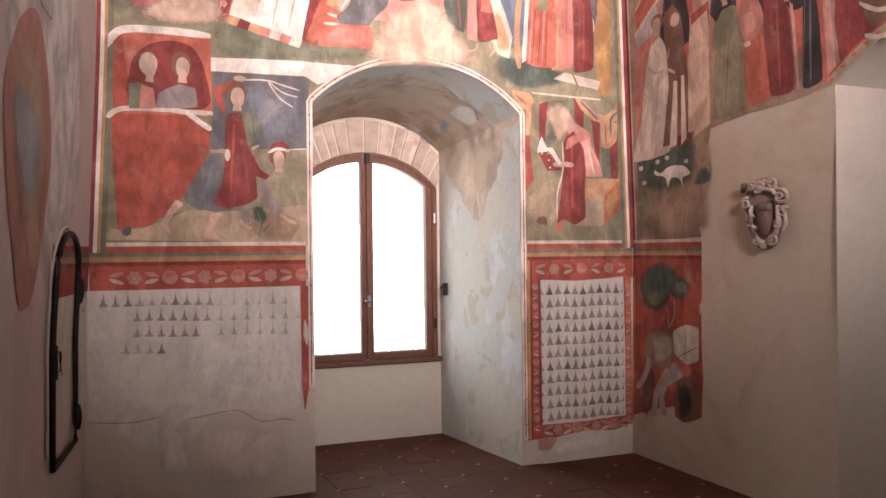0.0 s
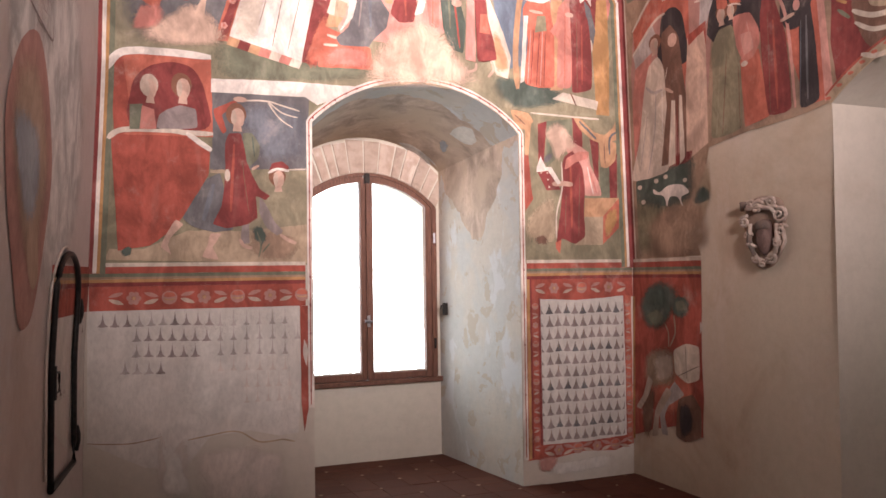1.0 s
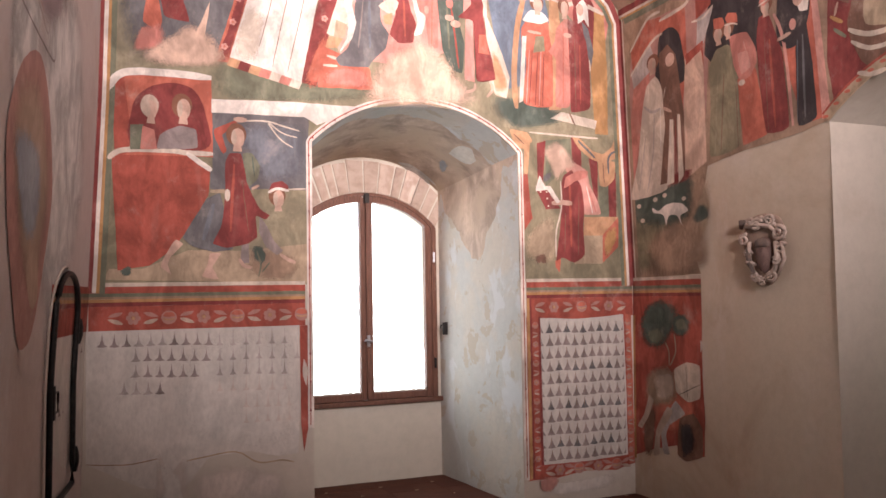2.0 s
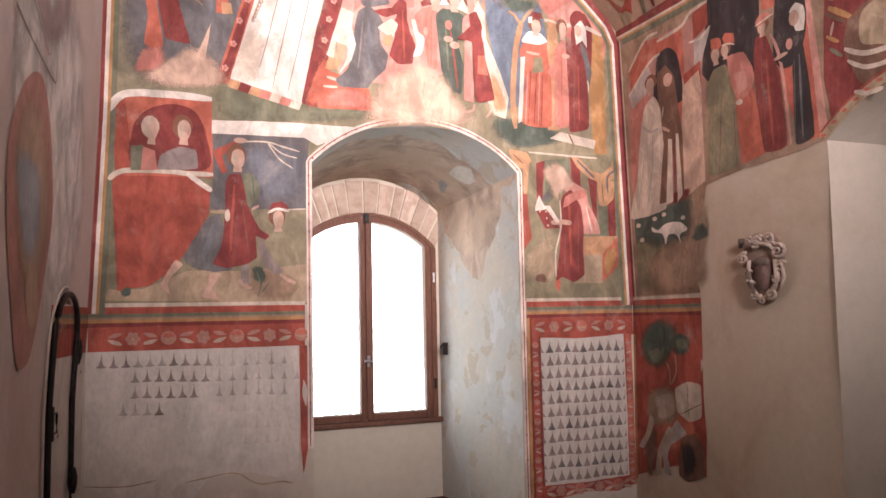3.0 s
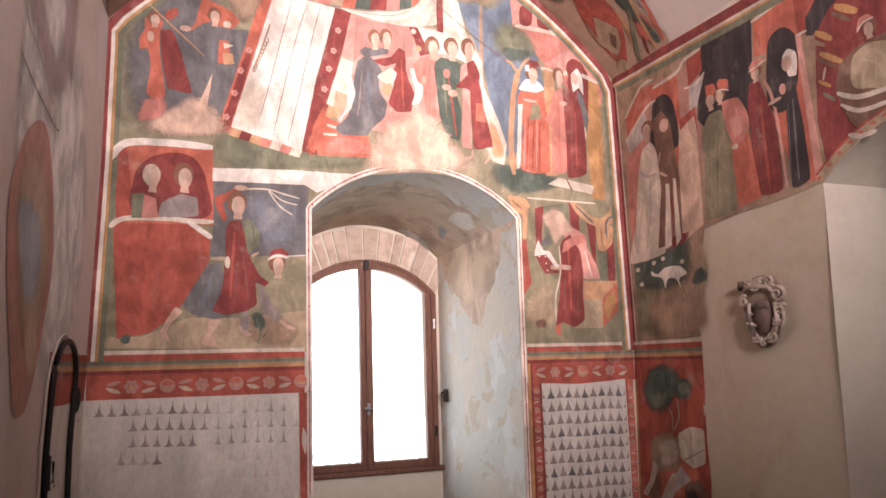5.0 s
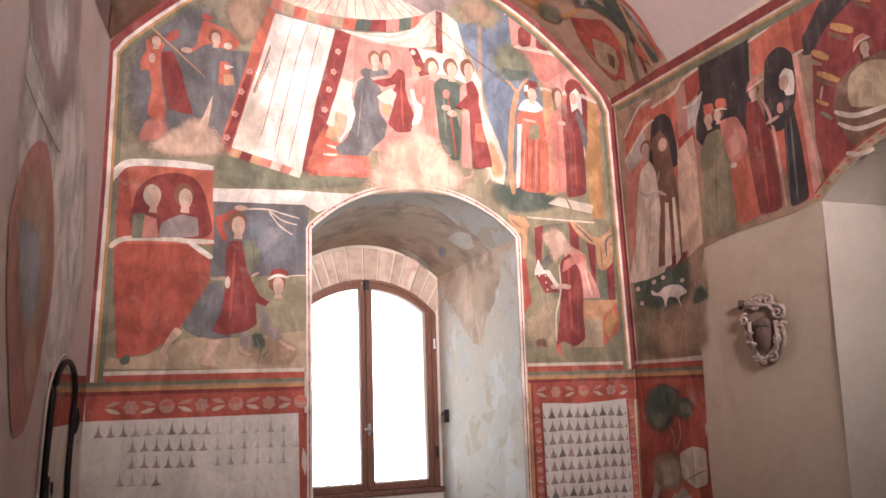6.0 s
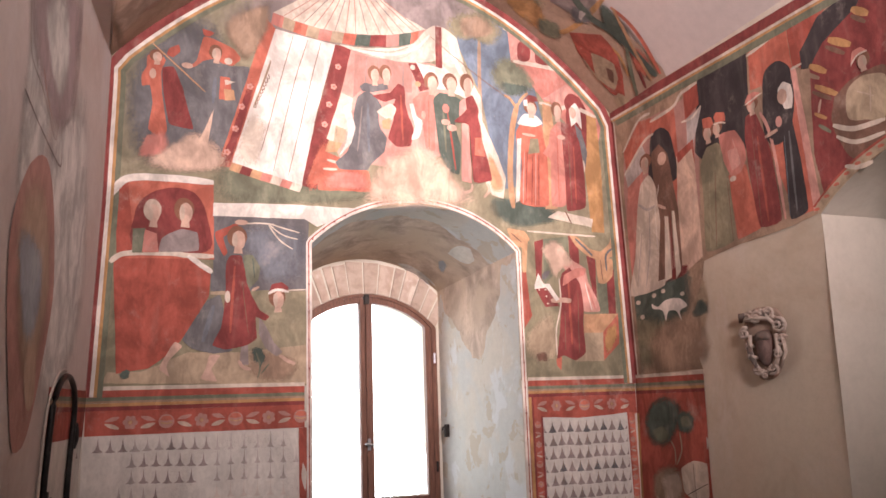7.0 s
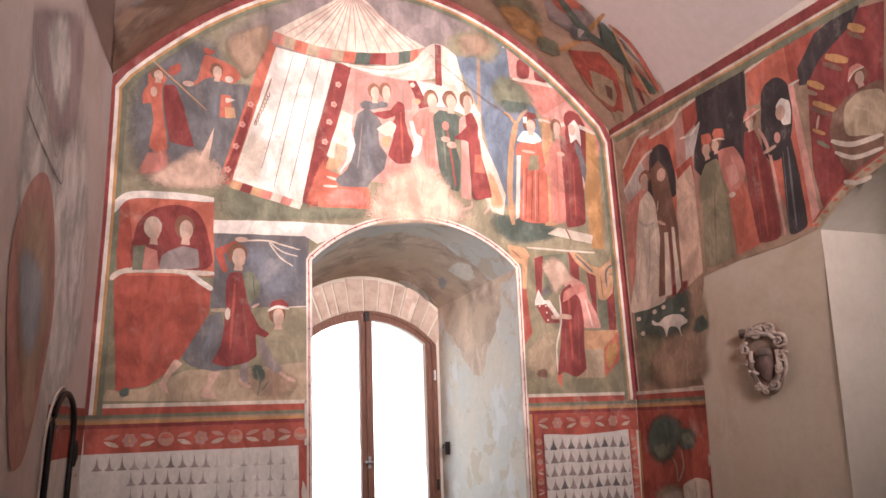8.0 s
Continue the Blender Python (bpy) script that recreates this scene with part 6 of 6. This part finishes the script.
painted(dado_right, "painted_horse", "R", "", [
    ("earth", 3, "f", [(-21.1, 98.4), (-41.6, 104.4), (-55.7, 98.7), (-55.8, 80.1), (-34.7, 72.4), (-19.9, 71.5), (-16.7, 85.5)]),
    ("umber", 4, "f", [(-30.1, 94.7), (-48.7, 99), (-53, 84), (-33.2, 77.5)]),
    ("cream", 5, "b", [(-52.9, 102.7), (-68.4, 108.6), (-83.8, 107.7), (-84, 83.3), (-69.3, 79.1), (-55.1, 85.5)]),
    ("black", 6, "s0.5", [(-67.7, 106.5), (-69.2, 81.6)]),
    ("black", 6, "s0.5", [(-58.5, 83.8), (-73.1, 89.5), (-83.9, 93.9)]),
    ("umber", 4, "b", [(-21.3, 80.6), (-14.6, 64.6), (-4.6, 53.7), (-10.9, 52.4), (-21.5, 64.6), (-27.3, 76.8)]),
    ("grey", 5, "b", [(-54.5, 79.9), (-67.3, 70.6), (-46.3, 60.1), (-42.1, 51.7), (-47.2, 37.5), (-38.7, 37.8), (-35.6, 55.1), (-44.8, 68.5)]),
])
painted(dado_right, "painted_horse", "R", "", [
    ("umber", 5, "b", [(-44.7, 74.5), (-30.5, 56.1), (-25.5, 33.7), (-34.3, 35.7), (-34.9, 50.6), (-51.8, 71.1)]),
])
painted(dado_right, "painted_sack", "R", "", [
    ("brown", 3, "b", [(-58.7, 66.9), (-75.8, 72.5), (-85.4, 63.2), (-85.6, 42.2), (-66.3, 35.9), (-55.5, 39.4)]),
    ("black", 4, "f", [(-60.1, 59.5), (-72, 64.6), (-76, 47.1), (-62.9, 39.9)]),
])
painted(dado_right, "old_shadow", "R", "", [
    ("brown", 2, "f", [(-15.3, 66.5), (-28.9, 70.4), (-27.6, 50.4), (-23.3, 34.2), (-14.1, 37.1)]),
])
painted(lining_ob, "niche_patch", "S", "", [
    ("limewash", 3, "b", [(174.2, 68.8), (173.3, 55.3), (175.6, 44.9), (182.1, 39.6), (190.7, 50.4), (190.5, 59.9), (187.2, 66.1), (180.1, 68.4)]),
])
painted(lining_ob, "niche_patch", "S", "", [
    ("palegrey", 3, "b", [(150.6, 129.3), (160, 123.4), (172.4, 125.2), (186.7, 128.3), (200, 144.2), (190.7, 143.5), (177.9, 144.5), (165.2, 139.9)]),
])
painted(lining_ob, "niche_stain", "S", "", [
    ("oldblue", 4, "f", [(174.3, 90.8), (176.8, 82.1), (183.1, 93.1), (181.7, 103.5)]),
])

painted(court_scene, "old_plaster_veil", "R", "", [
    ("earth", 4, "f", [(-43.5, 210.5), (-75, 215.2), (-93.4, 205.6), (-95.9, 183.9), (-76.6, 174.7), (-29.7, 174.9), (-23.6, 196.4)]),
])
painted(left_scene, "drapery_outline", "L", "", [
    ("mauve", 3, "s0.8", [(-207.9, 334.3), (-206.9, 320.4), (-200.4, 305.4), (-177.6, 299), (-160.7, 291.6), (-145.5, 286), (-142.7, 305.1)]),
])
painted(left_scene, "drapery_outline", "L", "", [
    ("mauve", 3, "s1.2", [(-206.8, 288.2), (-189, 284.2), (-162.5, 280), (-131.6, 276.7), (-130.9, 283.6)]),
])
painted(left_scene, "drapery_outline", "L", "", [
    ("oldmauve", 3, "s1.1", [(-107.5, 387.1), (-104.5, 363.1), (-103.8, 340.4), (-109.2, 317.4), (-107.1, 300.2)]),
])
painted(vault_painting, "painted_haze", "V", "", [
    ("umber", 4, "f", [(-98.7, -87.4), (-91.3, -26.6), (-76.6, -37.4), (-57.6, -39.6), (-83.4, -82.2), (-96.4, -103.4)]),
])


# ---- window ----
def arched(half, base, spring, rise, n=24):
    return [(WX - half, base)] + [(x, segment(x, WX - half, WX + half, spring, rise)) for x in spread(WX - half, WX + half, n)] + [(WX + half, base)]


def arched_frame(bm, outer, inner, y0, y1):
    """A bar between two arched outlines, with depth."""
    n = len(outer)
    g = [[bm.verts.new((x, y, z)) for x, z in line] for line in (outer, inner) for y in (y0, y1)]
    of, ob_, inf, inb = g
    for i in range(n - 1):
        for a, b in ((of, inf), (inb, ob_), (ob_, of), (inf, inb)):
            bm.faces.new((a[i], a[i + 1], b[i + 1], b[i]))


window = tagged(new("window_1"), "tall arched wooden casement window with two closed sashes", "window", kind="structure")
bm = bmesh.new()
arched_frame(bm, arched(0.659, WBASE, WSPRING, WRISE), arched(0.612, WBASE, WSPRING, 0.275), DEEP - 0.015, DEEP + 0.06)
part("window_frame", bm, WOOD, window)
bm = bmesh.new()
box(bm, WX - 0.70, WX + 0.70, DEEP - 0.045, DEEP + 0.08, WBASE - 0.03, WBASE + 0.012, 0.008)
part("window_sill", bm, WOOD, window)
for side in (-1, 1):
    bm = bmesh.new()
    def sash_z(x, drop=0.0):
        return segment(x, WX - 0.625, WX + 0.625, WSPRING - 0.003, 0.272) - drop
    x0, x1 = (WX + 0.004, WX + 0.622) if side > 0 else (WX - 0.622, WX - 0.004)
    inner, outer_x = (x0, x1) if side > 0 else (x1, x0)
    box(bm, min(inner, inner + side * 0.054), max(inner, inner + side * 0.054), DEEP - 0.005, DEEP + 0.05, WBASE + 0.014, sash_z(inner) - 0.008, 0.005)
    box(bm, min(outer_x, outer_x - side * 0.066), max(outer_x, outer_x - side * 0.066), DEEP - 0.002, DEEP + 0.048, WBASE + 0.014, sash_z(outer_x - side * 0.02) - 0.01, 0.005)
    box(bm, min(inner + side * 0.054, outer_x - side * 0.066), max(inner + side * 0.054, outer_x - side * 0.066), DEEP, DEEP + 0.048, WBASE + 0.014, WBASE + 0.072, 0.005)
    xs3 = spread(x0 + 0.03, x1 - 0.03, 14)
    arched_frame(bm, [(x, sash_z(x, -0.02)) for x in xs3], [(x, sash_z(x, 0.05)) for x in xs3], DEEP, DEEP + 0.046)
    sash = part("sash", bm, WOOD, window)
    v = [(x, DEEP + 0.022, z) for x in xs3 for z in (WBASE + 0.06, sash_z(x, 0.03))]
    f = [(2 * i, 2 * i + 1, 2 * i + 3, 2 * i + 2) for i in range(len(xs3) - 1)]
    pane = mesh_ob("pane", v, f, glass_m, sash)
    pane.visible_shadow = False
    # ragged pale strip added to stand for bloom at the pane's foot
    bm = bmesh.new()
    xa, xb = min(inner + side * 0.054, outer_x - side * 0.066), max(inner + side * 0.054, outer_x - side * 0.066)
    low = [bm.verts.new((x, DEEP + 0.012, WBASE + 0.07)) for x in spread(xa, xb, 40)]
    top = [bm.verts.new((x, DEEP + 0.014, WBASE + 0.086 + 0.012 * noise.noise((x * 31, side, 0)) + 0.006 * noise.noise((x * 90, side, 3)))) for x in spread(xa, xb, 40)]
    for i in range(40):
        bm.faces.new((low[i], low[i + 1], top[i + 1], top[i]))
    part("pane_bloom_strip", bm, PAINTS["cloth"], sash, "ragged pale strip added for the bloom along the pane")
    for z in (1.0, 1.95):
        bm = bmesh.new()
        tube(bm, [(outer_x + side * 0.012, DEEP - 0.022, z - 0.045), (outer_x + side * 0.012, DEEP - 0.022, z + 0.045)], 0.011, 8)
        part("hinge", bm, IRON if z < 1.5 else STEEL, sash)
bm = bmesh.new()
box(bm, WX - 0.013, WX + 0.013, DEEP - 0.038, DEEP - 0.006, WBASE + 0.03, 2.47, 0.006)
part("cover_strip", bm, WOOD, window, "dark slender cover strip")
bm = bmesh.new()
tube(bm, [(WX, DEEP - 0.035, 1.222), (WX, DEEP - 0.075, 1.222)], 0.011, 8)
tube(bm, [(WX - 0.045, DEEP - 0.075, 1.226), (WX, DEEP - 0.08, 1.222), (WX + 0.03, DEEP - 0.078, 1.215)], [0.012, 0.010, 0.008], 8)
box(bm, WX - 0.014, WX + 0.014, DEEP - 0.046, DEEP - 0.036, 1.17, 1.27, 0.004)
part("handle", bm, STEEL, window, "small bright metal handle")

bm = bmesh.new()
box(bm, WX - 0.022, WX + 0.022, DEEP - 0.045, DEEP + 0.02, 2.425, 2.515, 0.005)
part("bolt_keeper", bm, IRON, window, "small dark iron keeper at the top")

# iron shutter stop on the jamb
stop = tagged(new("shutter_stop"), "small black iron stop fixed to the niche jamb", "bracket")
stop.location = (1.930, 1.23, 1.31)
bm = bmesh.new()
box(bm, -0.035, 0.02, -0.012, 0.012, -0.055, 0.055, 0.004)
part("plate", bm, IRON, stop)
bm = bmesh.new()
tube(bm, [(-0.02, 0, 0.03), (-0.05, 0, 0.03), (-0.055, 0, 0.0)], 0.008, 6)
part("hook", bm, IRON, stop)

# stone voussoirs over the window
back_wall = bpy.data.objects["wall_niche_back"]
random.seed(4)
cuts = [0.0]
while len(cuts) < 15:
    cuts.append(cuts[-1] + random.uniform(0.7, 1.35))
for i in range(14):
    gap = random.uniform(0.005, 0.013)
    t0, t1 = -1 + 2 * cuts[i] / cuts[-1] + gap, -1 + 2 * cuts[i + 1] / cuts[-1] - gap
    pts = []
    for t, k in ((t0, 0), (t1, 0), (t1, 1), (t0, 1)):
        x = WX + t * 0.66
        z = segment(x, WX - 0.66, WX + 0.66, WSPRING, WRISE) + 0.003
        d = Vector((t * 0.62, 1)).normalized() * ((0.285 if abs(t) < 0.7 else 0.25) + random.uniform(-0.012, 0.012)) * k
        pts.append((x + d.x, z + d.y))
    out_y = DEEP - 0.008 - random.uniform(0, 0.008)
    inset = [(p[0] * 0.96 + sum(q[0] for q in pts) / 4 * 0.04, p[1] * 0.97 + sum(q[1] for q in pts) / 4 * 0.03) for p in pts]
    v = [(x, DEEP + 0.01, z) for x, z in pts] + [(x, out_y + 0.004, z) for x, z in pts] + [(x, out_y, z) for x, z in inset]
    f = [(0, 1, 5, 4), (1, 2, 6, 5), (2, 3, 7, 6), (3, 0, 4, 7), (4, 5, 9, 8), (5, 6, 10, 9), (6, 7, 11, 10), (7, 4, 8, 11), (8, 9, 10, 11)]
    mesh_ob("voussoir", v, f, STONE, back_wall)

# ---- carved coat of arms on the right wall ----
ARMS_Y, ARMS_Z = -1.535, 1.865
arms = tagged(new("coat_of_arms"), "small carved stone coat of arms with scrolls, chipped and stained", "coat of arms")
arms.matrix_world = Matrix.Translation((right_x(ARMS_Y, ARMS_Z), ARMS_Y, ARMS_Z)) @ Matrix.Rotation(radians(-90), 4, "Z") @ Matrix.Diagonal((1.25, 1.0, 1.0, 1))
# local frame: x towards the camera along the wall, -y out of the wall, z up


def relief(name, outline, depth, mat, dome=0.0, y0=0.004, label=""):
    """A raised plate with a rounded rim."""
    bm = bmesh.new()
    rings = []
    c = sum(outline, Vector((0, 0))) / len(outline)
    for k, (s, d) in enumerate(((1.0, -y0), (1.0, depth * 0.6), (0.94, depth * 0.9), (0.85, depth), (0.45, depth + dome * 0.75), (0.12, depth + dome))):
        rings.append([bm.verts.new((c.x + (p.x - c.x) * s, -d, c.y + (p.y - c.y) * s)) for p in outline])
    n = len(outline)
    for a, b in zip(rings, rings[1:]):
        for j in range(n):
            bm.faces.new((a[j], a[(j + 1) % n], b[(j + 1) % n], b[j]))
    bm.faces.new(rings[-1])
    return part(name, bm, mat, arms, label, True)


# the backing's dark brown also paints in the shade between the scrolls
relief("cartouche", rounded([(-0.10, 0.21), (-0.02, 0.235), (0.08, 0.215), (0.12, 0.16), (0.13, 0.06), (0.105, -0.06), (0.07, -0.17), (0.01, -0.225), (-0.07, -0.22), (-0.10, -0.10), (-0.155, 0.02), (-0.15, 0.13)], 5), 0.030, BROWNSTONE, label="brown weathered backing, darkened for shade between scrolls")
relief("shield", rounded([(0.0, 0.085), (0.05, 0.065), (0.06, -0.03), (0.04, -0.11), (0.0, -0.15), (-0.04, -0.11), (-0.056, -0.01), (-0.045, 0.065)], 5), 0.050, REDSTONE, 0.024, label="dull red oval shield")
relief("stain", rounded([(-0.04, 0.062), (0.0, 0.078), (0.044, 0.06), (0.05, 0.02), (0.0, 0.01), (-0.048, 0.015)], 4), 0.067, DARKSTONE, 0.014, label="black stain on the shield")


def scroll(cx, cz, r, turns, start, sign, thick=0.017):
    bm = bmesh.new()
    pts, rad = [], []
    for i in range(30):
        t = i / 29
        a = start + sign * turns * 2 * math.pi * t
        q = r * (1 - 0.8 * t)
        pts.append((cx + q * math.cos(a), -0.045 - 0.018 * t, cz + q * math.sin(a)))
        rad.append(thick * (1 - 0.5 * t))
    tube(bm, pts, rad, 7)
    return part("scroll", bm, PIETRA, arms, "", True)


for args in ((-0.125, 0.075, 0.038, 1.5, 1.2, 1, 0.013), (0.118, 0.10, 0.048, 1.6, 2.0, -1, 0.014), (-0.03, 0.165, 0.042, 1.5, 0.2, 1, 0.014), (0.06, 0.185, 0.036, 1.4, 3.0, -1, 0.012), (-0.085, 0.185, 0.026, 1.3, 0.8, 1, 0.011),
             (0.128, 0.005, 0.036, 1.4, 0.5, 1, 0.012), (0.095, -0.075, 0.030, 1.3, 2.5, -1, 0.011), (-0.105, -0.02, 0.028, 1.3, 0.0, 1, 0.011), (-0.055, -0.165, 0.034, 1.4, 0.0, -1, 0.012), (0.058, -0.165, 0.038, 1.5, 3.1, 1, 0.012), (0.0, -0.205, 0.024, 1.2, 1.0, 1, 0.011)):
    scroll(*args)
for pts, w in ((((-0.115, 0.16), (-0.02, 0.165), (0.06, 0.15), (0.10, 0.10)), 0.016), (((0.095, 0.05), (0.105, -0.05), (0.08, -0.13), (0.02, -0.20)), 0.016), (((-0.085, 0.06), (-0.095, -0.04), (-0.07, -0.13), (-0.01, -0.20)), 0.014), (((0.135, 0.04), (0.15, -0.06), (0.11, -0.16)), 0.011)):
    bm = bmesh.new()
    tube(bm, [(x, -0.05, z) for x, z in pts], [w * 0.8] + [w] * (len(pts) - 2) + [w * 0.6], 8)
    part("moulding", bm, PIETRA, arms, "", True)
bm = bmesh.new()
for k in range(9):
    a = math.pi * (0.1 + 0.8 * k / 8)
    bmesh.ops.create_uvsphere(bm, u_segments=8, v_segments=6, radius=0.014, matrix=Matrix.Translation((0.09 * math.cos(a), -0.045, 0.135 + 0.075 * math.sin(a))))
part("beading", bm, PIETRA, arms, "", True)
for sx, sz, k in ((-0.13, 0.19, 1), (-0.09, -0.08, -1)):
    bm = bmesh.new()
    tube(bm, [(sx - 0.03, -0.03, sz - 0.035 * k), (sx, -0.06, sz), (sx + 0.04, -0.04, sz + 0.012 * k)], [0.012, 0.022, 0.008], 8)
    part("leaf", bm, DARKSTONE if sx < -0.1 else PIETRA, arms, "", True)
bm = bmesh.new()
tube(bm, [(-0.10, -0.05, 0.02), (-0.085, -0.06, -0.08), (-0.05, -0.06, -0.15)], [0.012, 0.016, 0.01], 8)
part("ribbon", bm, DARKSTONE, arms, "", True)

# ---- arched iron door frame on the left wall ----
gate = tagged(new("iron_gate_frame"), "black wrought-iron arched frame with a latch, fixed to the plaster", "iron frame")
def gl(y, z, out=0.03):
    return (left_x(y, z) + out, y, z)
GY0, GY1, GZ0, GS, GTOP = -1.07, -0.47, 0.57, 1.50, 1.76
ring = [gl(GY0, z) for z in spread(GZ0, GS, 8)]
for a in spread(math.pi, 0, 18)[1:-1]:
    ring.append(gl((GY0 + GY1) / 2 + (GY1 - GY0) / 2 * math.cos(a), GS + (GTOP - GS) * math.sin(a) ** 0.85))
ring += [gl(GY1, z) for z in spread(GS, GZ0 + 0.02, 8)]
bm = bmesh.new()
tube(bm, ring, 0.016, 8, closed=True)
part("rim", bm, IRON, gate, "", True)
for z in (0.72, 1.44):
    bm = bmesh.new()
    tube(bm, [gl(GY1 + 0.02, z - 0.07, 0.035), gl(GY1 + 0.02, z - 0.02, 0.04), gl(GY1 + 0.02, z + 0.02, 0.04), gl(GY1 + 0.02, z + 0.07, 0.035)], [0.017, 0.023, 0.023, 0.017], 8)
    part("hinge", bm, IRON, gate)
bm = bmesh.new()
tube(bm, [gl(-1.06, 1.045, 0.035), gl(-1.03, 1.05, 0.042), gl(-0.96, 1.05, 0.045), gl(-0.945, 1.10, 0.042), gl(-0.96, 1.15, 0.045), gl(-1.03, 1.15, 0.042), gl(-1.06, 1.155, 0.035)], 0.006, 6)
part("latch", bm, IRON, gate, "bent iron latch loop")
bm = bmesh.new()
tube(bm, [gl(-1.06, 1.02, 0.035), gl(-1.06, 1.19, 0.035)], 0.019, 8)
part("lock_bar", bm, IRON, gate)
bm = bmesh.new()
tube(bm, [gl(GY0 - 0.035, z, 0.012) for z in spread(GZ0 + 0.06, GS, 10)] + [gl((GY0 + GY1) / 2 + ((GY1 - GY0) / 2 + 0.035) * math.cos(a), GS + (GTOP + 0.035 - GS) * math.sin(a), 0.012) for a in spread(math.pi * 0.95, math.pi * 0.45, 8)], 0.007, 6)
part("mortar_rim", bm, PAINTS["lime"], gate, "ragged pale mortar edge")

# ---- floor tiles: square terracotta, laid a little unevenly ----
random.seed(7)
S, G = 0.235, 0.0035
def tile_mesh(k):
    h = (S - G) / 2
    q = [(-h, -h), (h, -h), (h, h), (-h, h)]
    j = [(x + random.uniform(-0.003, 0.003), y + random.uniform(-0.003, 0.003)) for x, y in q]
    v = [(x, y, -0.012) for x, y in j] + [(x, y, -0.0025) for x, y in j] + [(x * 0.985, y * 0.985, 0.0) for x, y in j]
    f = [(i, (i + 1) % 4, 4 + (i + 1) % 4, 4 + i) for i in range(4)] + [(4 + i, 4 + (i + 1) % 4, 8 + (i + 1) % 4, 8 + i) for i in range(4)] + [(8, 9, 10, 11)]
    me = bpy.data.meshes.new("tile")
    me.from_pydata(v, [], f)
    me.materials.append(TILE)
    return me
TM = [tile_mesh(k) for k in range(6)]
rest_v, rest_f, near = [], [], 0
for i in range(-14, 16):
    for j in range(-28, 8):
        x, y = 0.2 + i * S, -0.4 + j * S
        if y > 1.40 or (y > -0.05 and not 0.25 < x < 2.1) or x > 3.15 or x < -2.6:
            continue
        if x > 0.0 and y > -2.6 and near < 295:
            near += 1
            t = new("tile", random.choice(TM))
            t.parent = floor
            t.matrix_world = Matrix.Translation((x, y, random.uniform(-0.002, 0.001))) @ Matrix.Rotation(random.choice((0, math.pi / 2, math.pi)), 4, "Z") @ Matrix.Rotation(random.uniform(-0.006, 0.006), 4, "X")
        else:
            k = len(rest_v)
            h = (S - G) / 2
            rest_v += [(x + a * h, y + b * h, 0.0) for a, b in ((-1, -1), (1, -1), (1, 1), (-1, 1))] + [(x + a * h, y + b * h, -0.012) for a, b in ((-1, -1), (1, -1), (1, 1), (-1, 1))]
            rest_f += [(k, k + 1, k + 2, k + 3)] + [(k + n, k + 4 + n, k + 4 + (n + 1) % 4, k + (n + 1) % 4) for n in range(4)]
tagged(mesh_ob("further_tiles", rest_v, rest_f, TILE, floor), kind="stuff")

# small pale insets at the tile corners
v, f = [], []
for i in range(-2, 14, 2):
    for j in range(-9, 8):
        x, y = 0.2 + (i + (j % 2) + 0.5) * S, -0.4 + (j + 0.5) * S
        if y > 1.36 or (y > -0.02 and not 0.5 < x < 1.9) or x > 2.95:
            continue
        k = len(v)
        r = random.uniform(0.012, 0.020)
        v += [(x + r * math.cos(a), y + r * math.sin(a), 0.0025) for a in spread(0, 2 * math.pi, 6)[:-1]]
        f.append(tuple(range(k, k + 6)))
tagged(mesh_ob("corner_inset", v, f, PAINTS["earth"], floor), kind="stuff")
